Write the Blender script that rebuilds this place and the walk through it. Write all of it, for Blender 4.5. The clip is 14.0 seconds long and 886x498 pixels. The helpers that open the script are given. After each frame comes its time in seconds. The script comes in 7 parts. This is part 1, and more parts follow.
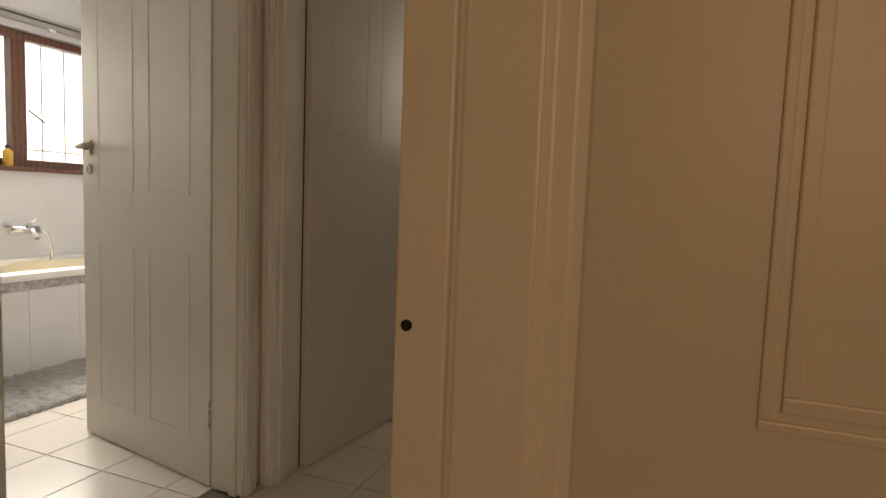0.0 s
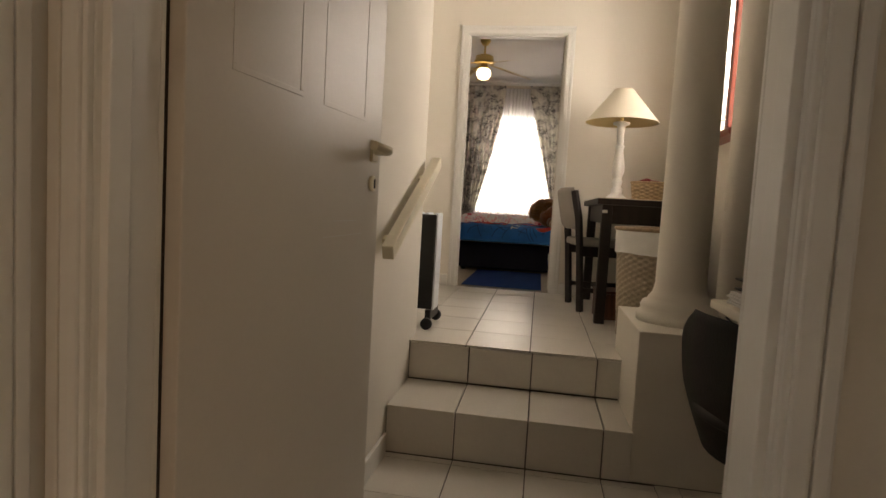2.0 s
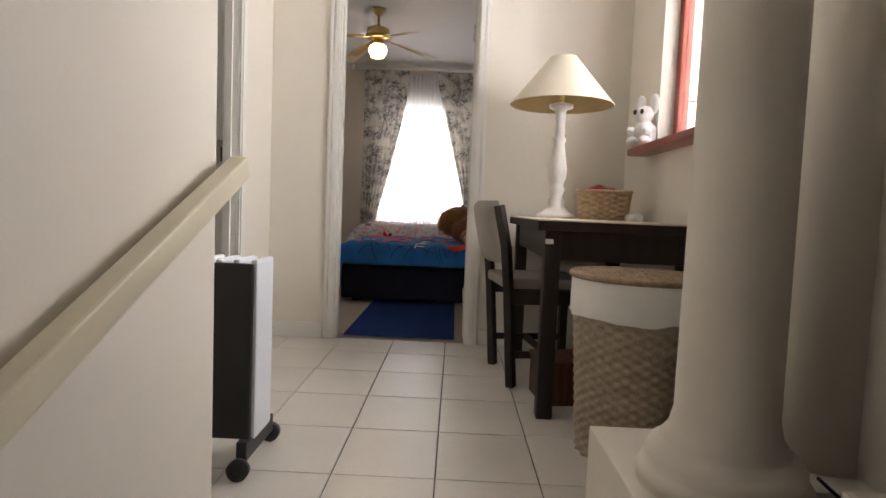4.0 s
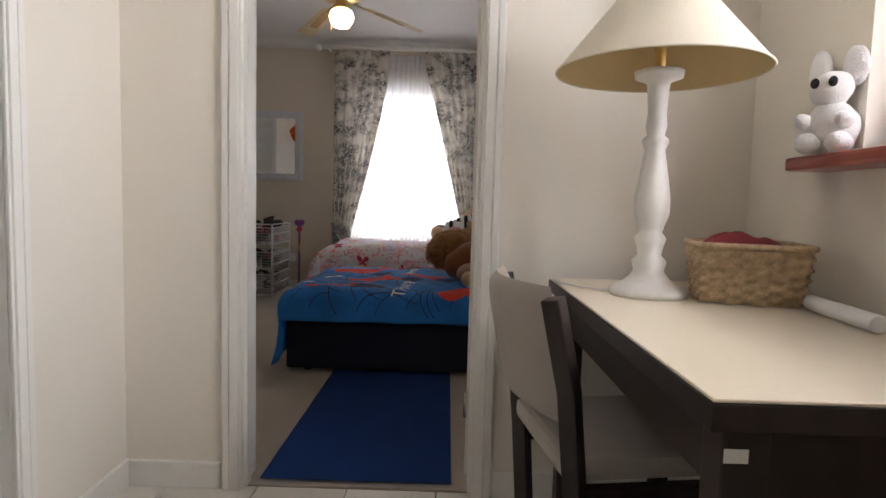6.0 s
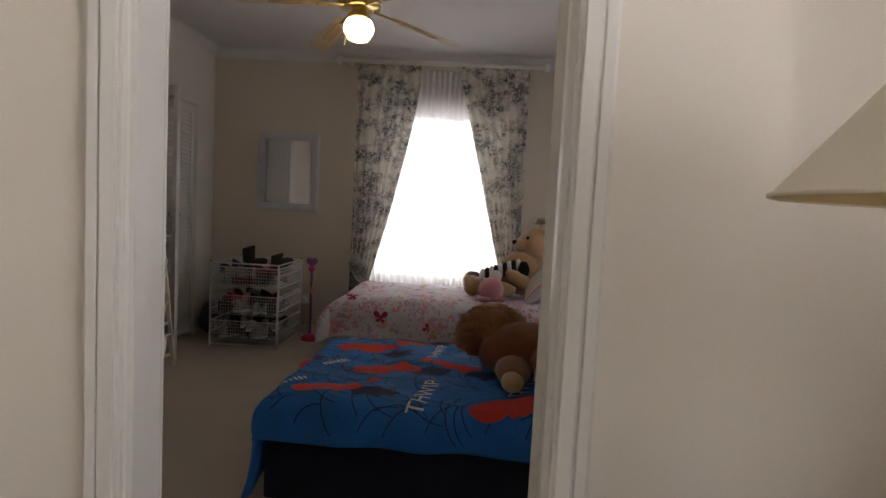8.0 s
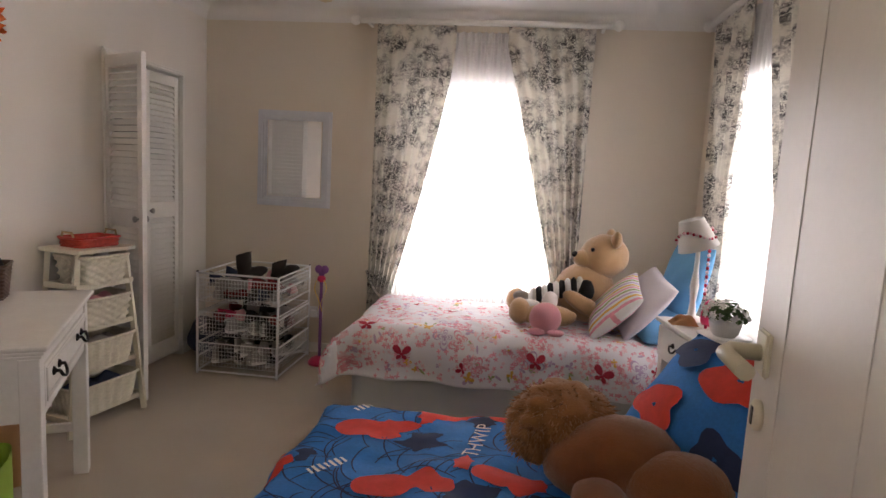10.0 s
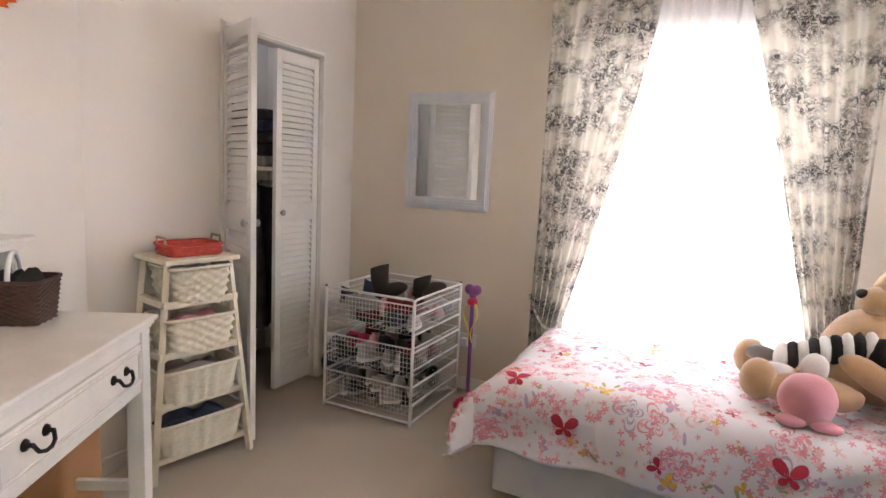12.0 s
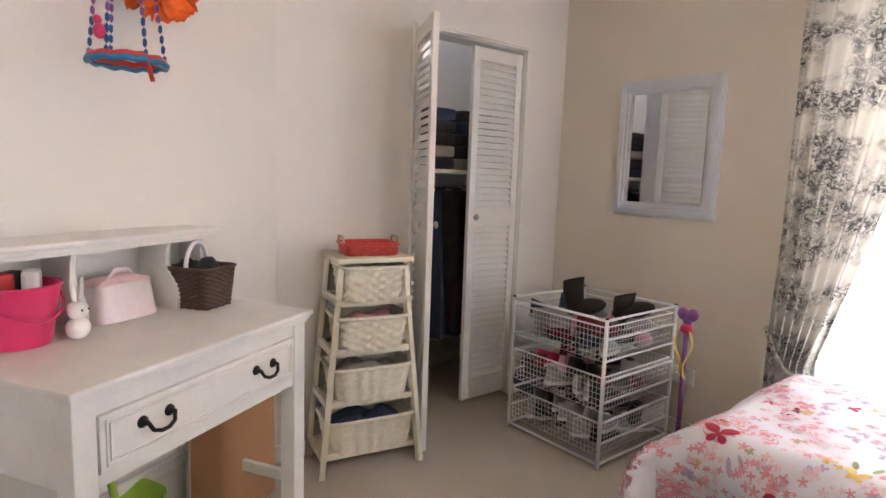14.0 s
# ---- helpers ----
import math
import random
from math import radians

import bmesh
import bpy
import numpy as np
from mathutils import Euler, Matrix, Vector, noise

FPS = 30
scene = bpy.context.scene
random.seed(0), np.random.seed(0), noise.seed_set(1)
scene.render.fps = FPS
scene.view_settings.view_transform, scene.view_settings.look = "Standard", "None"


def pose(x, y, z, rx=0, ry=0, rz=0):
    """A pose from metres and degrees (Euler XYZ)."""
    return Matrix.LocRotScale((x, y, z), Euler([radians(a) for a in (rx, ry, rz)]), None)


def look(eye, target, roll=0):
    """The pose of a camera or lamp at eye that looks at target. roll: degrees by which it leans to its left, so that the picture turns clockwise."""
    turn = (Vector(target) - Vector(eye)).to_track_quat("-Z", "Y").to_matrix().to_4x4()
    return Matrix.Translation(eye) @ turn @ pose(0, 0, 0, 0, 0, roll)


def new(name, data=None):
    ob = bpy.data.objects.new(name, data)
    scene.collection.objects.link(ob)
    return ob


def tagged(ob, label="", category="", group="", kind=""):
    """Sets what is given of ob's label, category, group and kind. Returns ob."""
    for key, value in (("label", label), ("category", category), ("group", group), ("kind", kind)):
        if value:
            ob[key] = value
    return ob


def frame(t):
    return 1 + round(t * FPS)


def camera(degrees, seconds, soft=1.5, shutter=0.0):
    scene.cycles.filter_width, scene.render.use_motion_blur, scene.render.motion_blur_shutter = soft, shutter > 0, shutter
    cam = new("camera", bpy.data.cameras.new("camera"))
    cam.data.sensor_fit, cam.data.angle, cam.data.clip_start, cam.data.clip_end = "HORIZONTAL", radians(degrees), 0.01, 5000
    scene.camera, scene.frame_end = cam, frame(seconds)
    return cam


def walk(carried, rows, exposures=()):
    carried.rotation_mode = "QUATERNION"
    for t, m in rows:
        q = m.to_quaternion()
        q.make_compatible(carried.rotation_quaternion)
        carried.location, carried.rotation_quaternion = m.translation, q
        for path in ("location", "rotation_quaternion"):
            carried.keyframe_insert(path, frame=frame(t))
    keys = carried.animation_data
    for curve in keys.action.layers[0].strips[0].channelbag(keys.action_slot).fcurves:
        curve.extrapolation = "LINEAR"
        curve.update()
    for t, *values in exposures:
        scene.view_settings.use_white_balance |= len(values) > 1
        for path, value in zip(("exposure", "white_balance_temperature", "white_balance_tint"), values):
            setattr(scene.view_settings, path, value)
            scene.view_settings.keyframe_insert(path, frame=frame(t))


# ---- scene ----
cam = camera(75.0, 14.0)
EXPO = [(0, -0.92, 7800, 15), (0.5, -0.97, 7800, 15), (1, -0.85, 7800, 15), (1.5, -0.75, 7700, 15), (2, -0.68, 7650, 15), (3, -0.55, 6950, 15), (5.5, -0.35, 6050, 14), (7, -1.0, 6200, 15), (7.5, -1.15, 6250, 15), (10, 0.15, 6450, 19), (11, 0.6, 6400, 19), (12, 1.04, 6250, 18), (13, 1.22, 6200, 17), (14, 0.99, 6100, 17)]
PATH = [
    (0, (0.786, 0.88, 1.011), (0.056, 2.735, 0.845), 2.1),
    (0.3, (0.628, 1.037, 1.023), (-0.075, 2.901, 0.858), 2.4),
    (0.5, (0.53, 1.116, 1.036), (-0.142, 2.992, 0.861), 2.9),
    (0.8, (0.423, 1.226, 1.034), (-0.186, 3.123, 0.863), 3.1),
    (1, (0.361, 1.272, 1.017), (-0.19, 3.188, 0.857), 3.1),
    (1.5, (0.214, 1.548, 1.019), (-0.2, 3.498, 0.867), 3.3),
    (2, (0.113, 1.835, 1.034), (-0.211, 3.803, 0.888), 3.3),
    (2.2, (0.101, 1.951, 1.042), (-0.189, 3.924, 0.892), 3.2),
    (2.5, (0.069, 2.11, 1.039), (-0.125, 4.096, 0.899), 3.2),
    (3, (0.088, 2.436, 1.073), (0.009, 4.43, 0.935), 3.0),
    (3.2, (0.1, 2.573, 1.089), (0.051, 4.568, 0.952), 2.9),
    (5.3, (0.154, 4.237, 1.287), (0.125, 6.231, 1.13), 1.7),
    (5.5, (0.127, 4.349, 1.301), (0.115, 6.343, 1.141), 1.6),
    (6, (0.124, 4.659, 1.361), (0.109, 6.653, 1.202), 1.6),
    (6.5, (0.127, 4.888, 1.442), (0.072, 6.883, 1.317), 3.1),
    (7, (0.073, 5.11, 1.54), (-0.01, 7.104, 1.41), 3.6),
    (7.5, (0.085, 5.309, 1.6), (-0.023, 7.302, 1.47), 3.2),
    (9.8, (0.002, 6.474, 1.861), (-0.212, 8.447, 1.613), 3.2),
    (10, (-0.04, 6.564, 1.846), (-0.273, 8.535, 1.601), 3.2),
    (10.2, (-0.093, 6.691, 1.86), (-0.342, 8.659, 1.604), 3.3),
    (10.5, (-0.097, 6.846, 1.841), (-0.411, 8.806, 1.595), 3.3),
    (11, (-0.138, 7.108, 1.842), (-0.575, 9.043, 1.585), 3.4),
    (11.5, (-0.125, 7.345, 1.828), (-0.763, 9.222, 1.563), 3.3),
    (12, (-0.144, 7.59, 1.804), (-1.006, 9.375, 1.535), 2.8),
    (12.5, (-0.164, 7.763, 1.781), (-1.262, 9.413, 1.514), 2.4),
    (13, (-0.136, 7.927, 1.763), (-1.442, 9.418, 1.497), 2.1),
    (13.5, (-0.08, 8.029, 1.761), (-1.544, 9.366, 1.496), 1.9),
    (14, (-0.064, 8.043, 1.737), (-1.604, 9.294, 1.486), 2.0),
]
walk(cam, [(t, look(eye, target, roll)) for t, eye, target, roll in PATH], exposures=EXPO)

# ---- world, sun, window light and added fill ----
world = bpy.data.worlds.new("world")
scene.world = world
world.use_nodes = True
wn = world.node_tree.nodes
sky = wn.new("ShaderNodeTexSky")
sky.sky_type, sky.sun_disc = "NISHITA", False
sky.sun_elevation, sky.sun_rotation = radians(48), radians(40)
world.node_tree.links.new(sky.outputs[0], wn["Background"].inputs[0])
wn["Background"].inputs[1].default_value = 0.12
sun = new("sun", bpy.data.lights.new("sun", "SUN"))
sun.data.energy, sun.data.angle, sun.data.color = 3.0, radians(0.5), (1.0, 0.95, 0.88)
sun.matrix_world = look((6, 8, 9), (0, 0, 0))


def area_light(name, eye, target, w, h, watts, colour=(1.0, 0.97, 0.93)):
    lamp = new(name, bpy.data.lights.new(name, "AREA"))
    lamp.data.shape, lamp.data.size, lamp.data.size_y = "RECTANGLE", w, h
    lamp.data.energy, lamp.data.color = watts, colour
    lamp.matrix_world = look(eye, target)
    return lamp


F = 0.39          # upper floor
NY = 10.955       # bedroom north wall
EX = 1.27         # bedroom east wall
WX = -2.50        # bedroom west wall
CZ = 3.05         # ceiling

area_light("north_window_light", (-0.33, NY + 0.13, 1.75), (-0.33, 5, 1.7), 1.2, 1.5, 45)
area_light("east_window_light", (EX + 0.13, 9.85, 1.8), (-3, 9.6, 1.7), 1.2, 1.5, 30)
area_light("landing_window_light", (1.27, 5.5, 2.0), (-3, 5.5, 1.6), 1.0, 1.0, 42)
area_light("bathroom_window_light", (-3.06, 3.0, 1.6), (-0.5, 2.4, 1.1), 1.4, 0.8, 108, (0.93, 0.97, 1.0))
# added warm fill from behind the start; its source is unseen
area_light("first_room_fill_light", (1.6, -1.1, 1.7), (0.6, 1.6, 1.0), 1.2, 1.2, 20, (1.0, 0.64, 0.34))
# added dim fill inside the side room, which has no window
area_light("side_room_fill_light", (-2.6, 5.5, 1.9), (-1.0, 5.6, 1.4), 1.0, 1.0, 1.2)


# ---- materials ----
def material(name, colour, rough=0.6, metal=0.0, vary=0.08, scale=6.0, bump=0.1, fine=60.0, sheen=0.0):
    m = bpy.data.materials.new(name)
    m.use_nodes = True
    n, l = m.node_tree.nodes, m.node_tree.links
    b = n["Principled BSDF"]
    tc = n.new("ShaderNodeTexCoord")
    big = n.new("ShaderNodeTexNoise")
    big.inputs["Scale"].default_value, big.inputs["Detail"].default_value = scale, 5
    small = n.new("ShaderNodeTexNoise")
    small.inputs["Scale"].default_value, small.inputs["Detail"].default_value = fine, 3
    l.new(tc.outputs["Object"], big.inputs["Vector"])
    l.new(tc.outputs["Object"], small.inputs["Vector"])
    mix = n.new("ShaderNodeMix")
    mix.data_type = "RGBA"
    mix.inputs["A"].default_value = (*[min(1, c * (1 - vary)) for c in colour], 1)
    mix.inputs["B"].default_value = (*[min(1, c * (1 + vary)) for c in colour], 1)
    add = n.new("ShaderNodeMath")
    add.operation = "MULTIPLY_ADD"
    add.inputs[1].default_value, add.inputs[2].default_value = 0.35, 0.0
    l.new(small.outputs["Fac"], add.inputs[0])
    add2 = n.new("ShaderNodeMath")
    add2.operation = "MULTIPLY_ADD"
    add2.inputs[1].default_value = 0.65
    l.new(big.outputs["Fac"], add2.inputs[0])
    l.new(add.outputs[0], add2.inputs[2])
    ramp = n.new("ShaderNodeMapRange")
    ramp.inputs["From Min"].default_value, ramp.inputs["From Max"].default_value = 0.3, 0.7
    l.new(add2.outputs[0], ramp.inputs["Value"])
    l.new(ramp.outputs[0], mix.inputs["Factor"])
    l.new(mix.outputs["Result"], b.inputs["Base Color"])
    b.inputs["Roughness"].default_value, b.inputs["Metallic"].default_value = rough, metal
    b.inputs["Sheen Weight"].default_value = sheen
    if bump:
        bp = n.new("ShaderNodeBump")
        bp.inputs["Strength"].default_value, bp.inputs["Distance"].default_value = bump, 0.004
        l.new(small.outputs["Fac"], bp.inputs["Height"])
        l.new(bp.outputs[0], b.inputs["Normal"])
    return m


def banded(name, a, b_, scale=40.0, rough=0.6, axis="Z", distort=1.0):
    """Straight grain or strands in two tones."""
    m = material(name, a, rough)
    n, l = m.node_tree.nodes, m.node_tree.links
    w = n.new("ShaderNodeTexWave")
    w.bands_direction = axis
    w.inputs["Scale"].default_value, w.inputs["Distortion"].default_value = scale, distort
    w.inputs["Detail"].default_value = 3
    tc = [k for k in n if k.type == "TEX_COORD"][0]
    l.new(tc.outputs["Object"], w.inputs["Vector"])
    mix = n.new("ShaderNodeMix")
    mix.data_type = "RGBA"
    mix.inputs["A"].default_value, mix.inputs["B"].default_value = (*a, 1), (*b_, 1)
    l.new(w.outputs["Fac"], mix.inputs["Factor"])
    l.new(mix.outputs["Result"], n["Principled BSDF"].inputs["Base Color"])
    return m


def toile(name):
    """Cream cotton printed with grey engraved scenery."""
    m = material(name, (0.80, 0.77, 0.70), 0.85, vary=0.03)
    n, l = m.node_tree.nodes, m.node_tree.links
    tc = [k for k in n if k.type == "TEX_COORD"][0]
    patch = n.new("ShaderNodeTexNoise")
    patch.inputs["Scale"].default_value, patch.inputs["Detail"].default_value = 5.5, 2
    lines = n.new("ShaderNodeTexNoise")
    lines.inputs["Scale"].default_value, lines.inputs["Detail"].default_value, lines.inputs["Roughness"].default_value = 28, 8, 0.8
    lines.inputs["Distortion"].default_value = 1.2
    mp = n.new("ShaderNodeMapping")
    mp.inputs["Scale"].default_value = (1.0, 1.0, 1.5)
    l.new(tc.outputs["Object"], mp.inputs["Vector"])
    l.new(mp.outputs[0], patch.inputs["Vector"])
    l.new(mp.outputs[0], lines.inputs["Vector"])
    r1 = n.new("ShaderNodeMapRange")
    r1.inputs["From Min"].default_value, r1.inputs["From Max"].default_value = 0.40, 0.58
    l.new(patch.outputs["Fac"], r1.inputs["Value"])
    r2 = n.new("ShaderNodeMapRange")
    r2.inputs["From Min"].default_value, r2.inputs["From Max"].default_value = 0.44, 0.54
    l.new(lines.outputs["Fac"], r2.inputs["Value"])
    mul = n.new("ShaderNodeMath")
    mul.operation = "MULTIPLY"
    l.new(r1.outputs[0], mul.inputs[0])
    l.new(r2.outputs[0], mul.inputs[1])
    mix = n.new("ShaderNodeMix")
    mix.data_type = "RGBA"
    mix.inputs["A"].default_value, mix.inputs["B"].default_value = (0.80, 0.77, 0.69, 1), (0.085, 0.08, 0.085, 1)
    l.new(mul.outputs[0], mix.inputs["Factor"])
    b = n["Principled BSDF"]
    l.new(mix.outputs["Result"], b.inputs["Base Color"])
    out = n["Material Output"]
    tr = n.new("ShaderNodeBsdfTranslucent")
    l.new(mix.outputs["Result"], tr.inputs["Color"])
    ms = n.new("ShaderNodeMixShader")
    ms.inputs[0].default_value = 0.16
    l.new(b.outputs[0], ms.inputs[1])
    l.new(tr.outputs[0], ms.inputs[2])
    l.new(ms.outputs[0], out.inputs["Surface"])
    return m


def sheer(name):
    m = material(name, (0.9, 0.9, 0.9), 0.9, vary=0.02)
    n, l = m.node_tree.nodes, m.node_tree.links
    tr = n.new("ShaderNodeBsdfTranslucent")
    tr.inputs["Color"].default_value = (0.87, 0.87, 0.88, 1)
    tp = n.new("ShaderNodeBsdfTransparent")
    a = n.new("ShaderNodeMixShader")
    a.inputs[0].default_value = 0.7
    l.new(n["Principled BSDF"].outputs[0], a.inputs[1])
    l.new(tr.outputs[0], a.inputs[2])
    c = n.new("ShaderNodeMixShader")
    c.inputs[0].default_value = 0.12
    l.new(a.outputs[0], c.inputs[1])
    l.new(tp.outputs[0], c.inputs[2])
    l.new(c.outputs[0], n["Material Output"].inputs["Surface"])
    return m


def glowing(name, colour, strength):
    m = bpy.data.materials.new(name)
    m.use_nodes = True
    b = m.node_tree.nodes["Principled BSDF"]
    b.inputs["Base Color"].default_value = (*colour, 1)
    b.inputs["Emission Color"].default_value = (*colour, 1)
    b.inputs["Emission Strength"].default_value = strength
    return m


def glass(name):
    m = bpy.data.materials.new(name)
    m.use_nodes = True
    b = m.node_tree.nodes["Principled BSDF"]
    b.inputs["Roughness"].default_value, b.inputs["Transmission Weight"].default_value = 0.02, 1.0
    b.inputs["IOR"].default_value = 1.45
    return m


WALL = material("cream_wall_paint", (0.79, 0.74, 0.65), 0.75, vary=0.03, scale=1.2, bump=0.06, fine=140)
BEDWALL = material("warm_white_wall_paint", (0.80, 0.765, 0.71), 0.75, vary=0.03, scale=1.2, bump=0.06, fine=140)
# darker than BEDWALL: the shade on the window walls is in this colour
SHADEDWALL = material("beige_shaded_wall_paint", (0.74, 0.67, 0.57), 0.8, vary=0.03, scale=1.2, bump=0.06, fine=140)
TRIM = material("white_gloss_trim", (0.80, 0.78, 0.73), 0.35, vary=0.03, scale=3, bump=0.04)
DOOR = material("cream_door_enamel", (0.69, 0.645, 0.575), 0.35, vary=0.03, scale=2.5, bump=0.03, fine=90)
CEIL = material("ceiling_paint", (0.80, 0.78, 0.76), 0.9, vary=0.02, scale=2, bump=0.03)
GROUT = material("grey_grout", (0.16, 0.14, 0.12), 0.9, vary=0.2, scale=20)
TILE = material("white_ceramic_tile", (0.72, 0.68, 0.61), 0.28, vary=0.05, scale=3, bump=0.02)
BTILE = material("pale_blue_wall_tile", (0.70, 0.71, 0.74), 0.2, vary=0.04, scale=4, bump=0.02)
CARPET = material("beige_carpet", (0.50, 0.42, 0.33), 0.95, vary=0.10, scale=2.5, bump=0.9, fine=420, sheen=0.3)
DARKWOOD = banded("dark_stained_wood", (0.014, 0.007, 0.005), (0.022, 0.011, 0.008), 5, 0.5, "X", 4)
REDWOOD = banded("red_varnished_wood", (0.25, 0.05, 0.035), (0.33, 0.08, 0.05), 9, 0.3, "X", 4)
BROWNWOOD = banded("brown_varnished_wood", (0.10, 0.035, 0.02), (0.16, 0.06, 0.03), 9, 0.35, "X", 4)
CREAMWOOD = material("cream_painted_wood", (0.74, 0.69, 0.55), 0.5, vary=0.08, scale=9)
WHITEWOOD = material("worn_white_painted_wood", (0.80, 0.78, 0.74), 0.42, vary=0.06, scale=7)
WHITEPLASTIC = material("white_plastic", (0.82, 0.82, 0.82), 0.35, vary=0.02)
BLACKPLASTIC = material("black_plastic", (0.018, 0.018, 0.02), 0.38, vary=0.15)
GREYPLASTIC = material("grey_plastic", (0.38, 0.37, 0.35), 0.45, vary=0.05)
BRASS = material("brass", (0.75, 0.55, 0.22), 0.28, 1.0, vary=0.06)
CHROME = material("chrome", (0.75, 0.75, 0.76), 0.12, 1.0, vary=0.03)
IRON = material("dark_bronze_metal", (0.035, 0.03, 0.028), 0.42, 0.7, vary=0.2)
IVORY = material("ivory_enamel", (0.72, 0.66, 0.50), 0.3, vary=0.04)
WIREWHITE = material("white_coated_wire", (0.80, 0.80, 0.80), 0.4, vary=0.03)
WICKER = material("natural_wicker", (0.44, 0.32, 0.19), 0.7, vary=0.40, scale=45, fine=160)
GREYWICKER = material("grey_brown_wicker", (0.36, 0.29, 0.21), 0.75, vary=0.30, scale=45, fine=160)
LIDWICKER = material("brown_coiled_wicker", (0.30, 0.21, 0.125), 0.7, vary=0.45, scale=38, fine=170)
CREAMWICKER = material("cream_wicker", (0.74, 0.69, 0.56), 0.7, vary=0.12, scale=45, fine=160)
BROWNWICKER = material("dark_brown_wicker", (0.075, 0.04, 0.026), 0.55, vary=0.35, scale=45, fine=160)
LINEN = material("white_linen", (0.80, 0.78, 0.73), 0.9, vary=0.05, scale=8, bump=0.4, fine=300)
SHADE = material("cream_lamp_shade", (0.79, 0.72, 0.58), 0.85, vary=0.03, bump=0.25, fine=260)
SHADEIN = material("gold_shade_lining", (0.72, 0.55, 0.28), 0.7, vary=0.04)
GREYCLOTH = material("taupe_upholstery", (0.36, 0.32, 0.28), 0.85, vary=0.07, bump=0.3, fine=300)
LEATHER = material("dark_brown_leather", (0.016, 0.011, 0.009), 0.45, vary=0.15, bump=0.3, fine=150)
BLUEMAT = material("blue_woven_rug", (0.022, 0.085, 0.36), 0.95, vary=0.12, scale=5, bump=0.9, fine=300)
GREYRUG = material("grey_shaggy_rug", (0.30, 0.30, 0.29), 0.95, vary=0.3, scale=30, bump=1.0, fine=120)
NAVY = material("navy_bed_base_fabric", (0.012, 0.013, 0.035), 0.9, vary=0.15, bump=0.3, fine=250)
SKYBASE = material("pale_grey_base_fabric", (0.62, 0.63, 0.62), 0.9, vary=0.04, bump=0.3, fine=250)
MATTRESS = material("white_mattress_ticking", (0.78, 0.77, 0.75), 0.9, vary=0.04)
DUVETBLUE = material("blue_cotton_print", (0.016, 0.18, 0.58), 0.8, vary=0.20, scale=7, bump=0.25, fine=90)
DUVETWHITE = material("white_cotton_print", (0.80, 0.79, 0.82), 0.85, vary=0.03, scale=7, bump=0.25, fine=90)
RED = material("red_cotton_print", (0.62, 0.045, 0.03), 0.8, vary=0.12, scale=20)
NAVYPRINT = material("navy_cotton_print", (0.012, 0.03, 0.11), 0.8, vary=0.12, scale=20)
WHITEPRINT = material("white_cotton_letters", (0.78, 0.78, 0.78), 0.8, vary=0.03)
PINKPRINT = material("pink_cotton_print", (0.78, 0.34, 0.41), 0.85, vary=0.18, scale=30)
ROSEPRINT = material("rose_cotton_print", (0.82, 0.58, 0.61), 0.85, vary=0.12, scale=30)
CRIMSON = material("crimson_cotton_print", (0.48, 0.035, 0.07), 0.85, vary=0.12, scale=30)
GREENPRINT = material("green_cotton_print", (0.36, 0.42, 0.20), 0.85, vary=0.12, scale=30)
YELLOWPRINT = material("yellow_cotton_print", (0.75, 0.47, 0.10), 0.85, vary=0.12, scale=30)
LILACPRINT = material("lilac_cotton_print", (0.55, 0.42, 0.58), 0.85, vary=0.12, scale=30)
BEAR = material("honey_plush", (0.58, 0.37, 0.19), 0.95, vary=0.12, scale=20, bump=1.0, fine=220, sheen=0.6)
LION = material("brown_plush", (0.25, 0.085, 0.025), 0.95, vary=0.18, scale=14, bump=1.0, fine=220, sheen=0.5)
MANE = material("ginger_plush_mane", (0.36, 0.16, 0.055), 0.95, vary=0.22, scale=14, bump=0.5, fine=160, sheen=0.4)
PLUSHWHITE = material("white_plush", (0.80, 0.78, 0.76), 0.95, vary=0.05, bump=1.0, fine=200, sheen=0.5)
PLUSHPINK = material("pink_plush", (0.68, 0.30, 0.34), 0.9, vary=0.06, bump=0.6, fine=200, sheen=0.4)
PLUSHGREY = material("grey_plush", (0.33, 0.31, 0.30), 0.95, vary=0.15, bump=1.0, fine=200, sheen=0.4)
BLACKFUR = material("black_plush", (0.02, 0.02, 0.022), 0.9, vary=0.2, bump=0.6)
AQUA = material("sky_blue_cotton", (0.13, 0.35, 0.60), 0.85, vary=0.06, bump=0.2)
LILAC = material("pale_lilac_cotton", (0.66, 0.62, 0.66), 0.85, vary=0.04)
HOTPINK = material("hot_pink_plastic", (0.68, 0.04, 0.14), 0.35, vary=0.04)
PINKVINYL = material("pale_pink_vinyl", (0.78, 0.67, 0.69), 0.2, vary=0.10, scale=10)
PURPLE = material("purple_plastic", (0.27, 0.10, 0.36), 0.35, vary=0.05)
YELLOW = material("yellow_ribbon", (0.80, 0.55, 0.06), 0.5, vary=0.06)
ORANGE = material("orange_tissue_paper", (0.85, 0.17, 0.02), 0.8, vary=0.18, scale=20, bump=0.5)
REDPLASTIC = material("red_plastic", (0.50, 0.03, 0.02), 0.35, vary=0.06)
REDWICKER = material("red_painted_wicker", (0.45, 0.05, 0.03), 0.55, vary=0.3, scale=50)
REDCLOTH = material("dark_red_cloth", (0.19, 0.018, 0.022), 0.85, vary=0.12)
KRAFT = material("tan_paper_bag", (0.50, 0.26, 0.12), 0.8, vary=0.06)
LIME = material("lime_green_bag", (0.35, 0.52, 0.06), 0.5, vary=0.06)
BLUEBAG = material("light_blue_bag", (0.16, 0.33, 0.48), 0.6, vary=0.1)
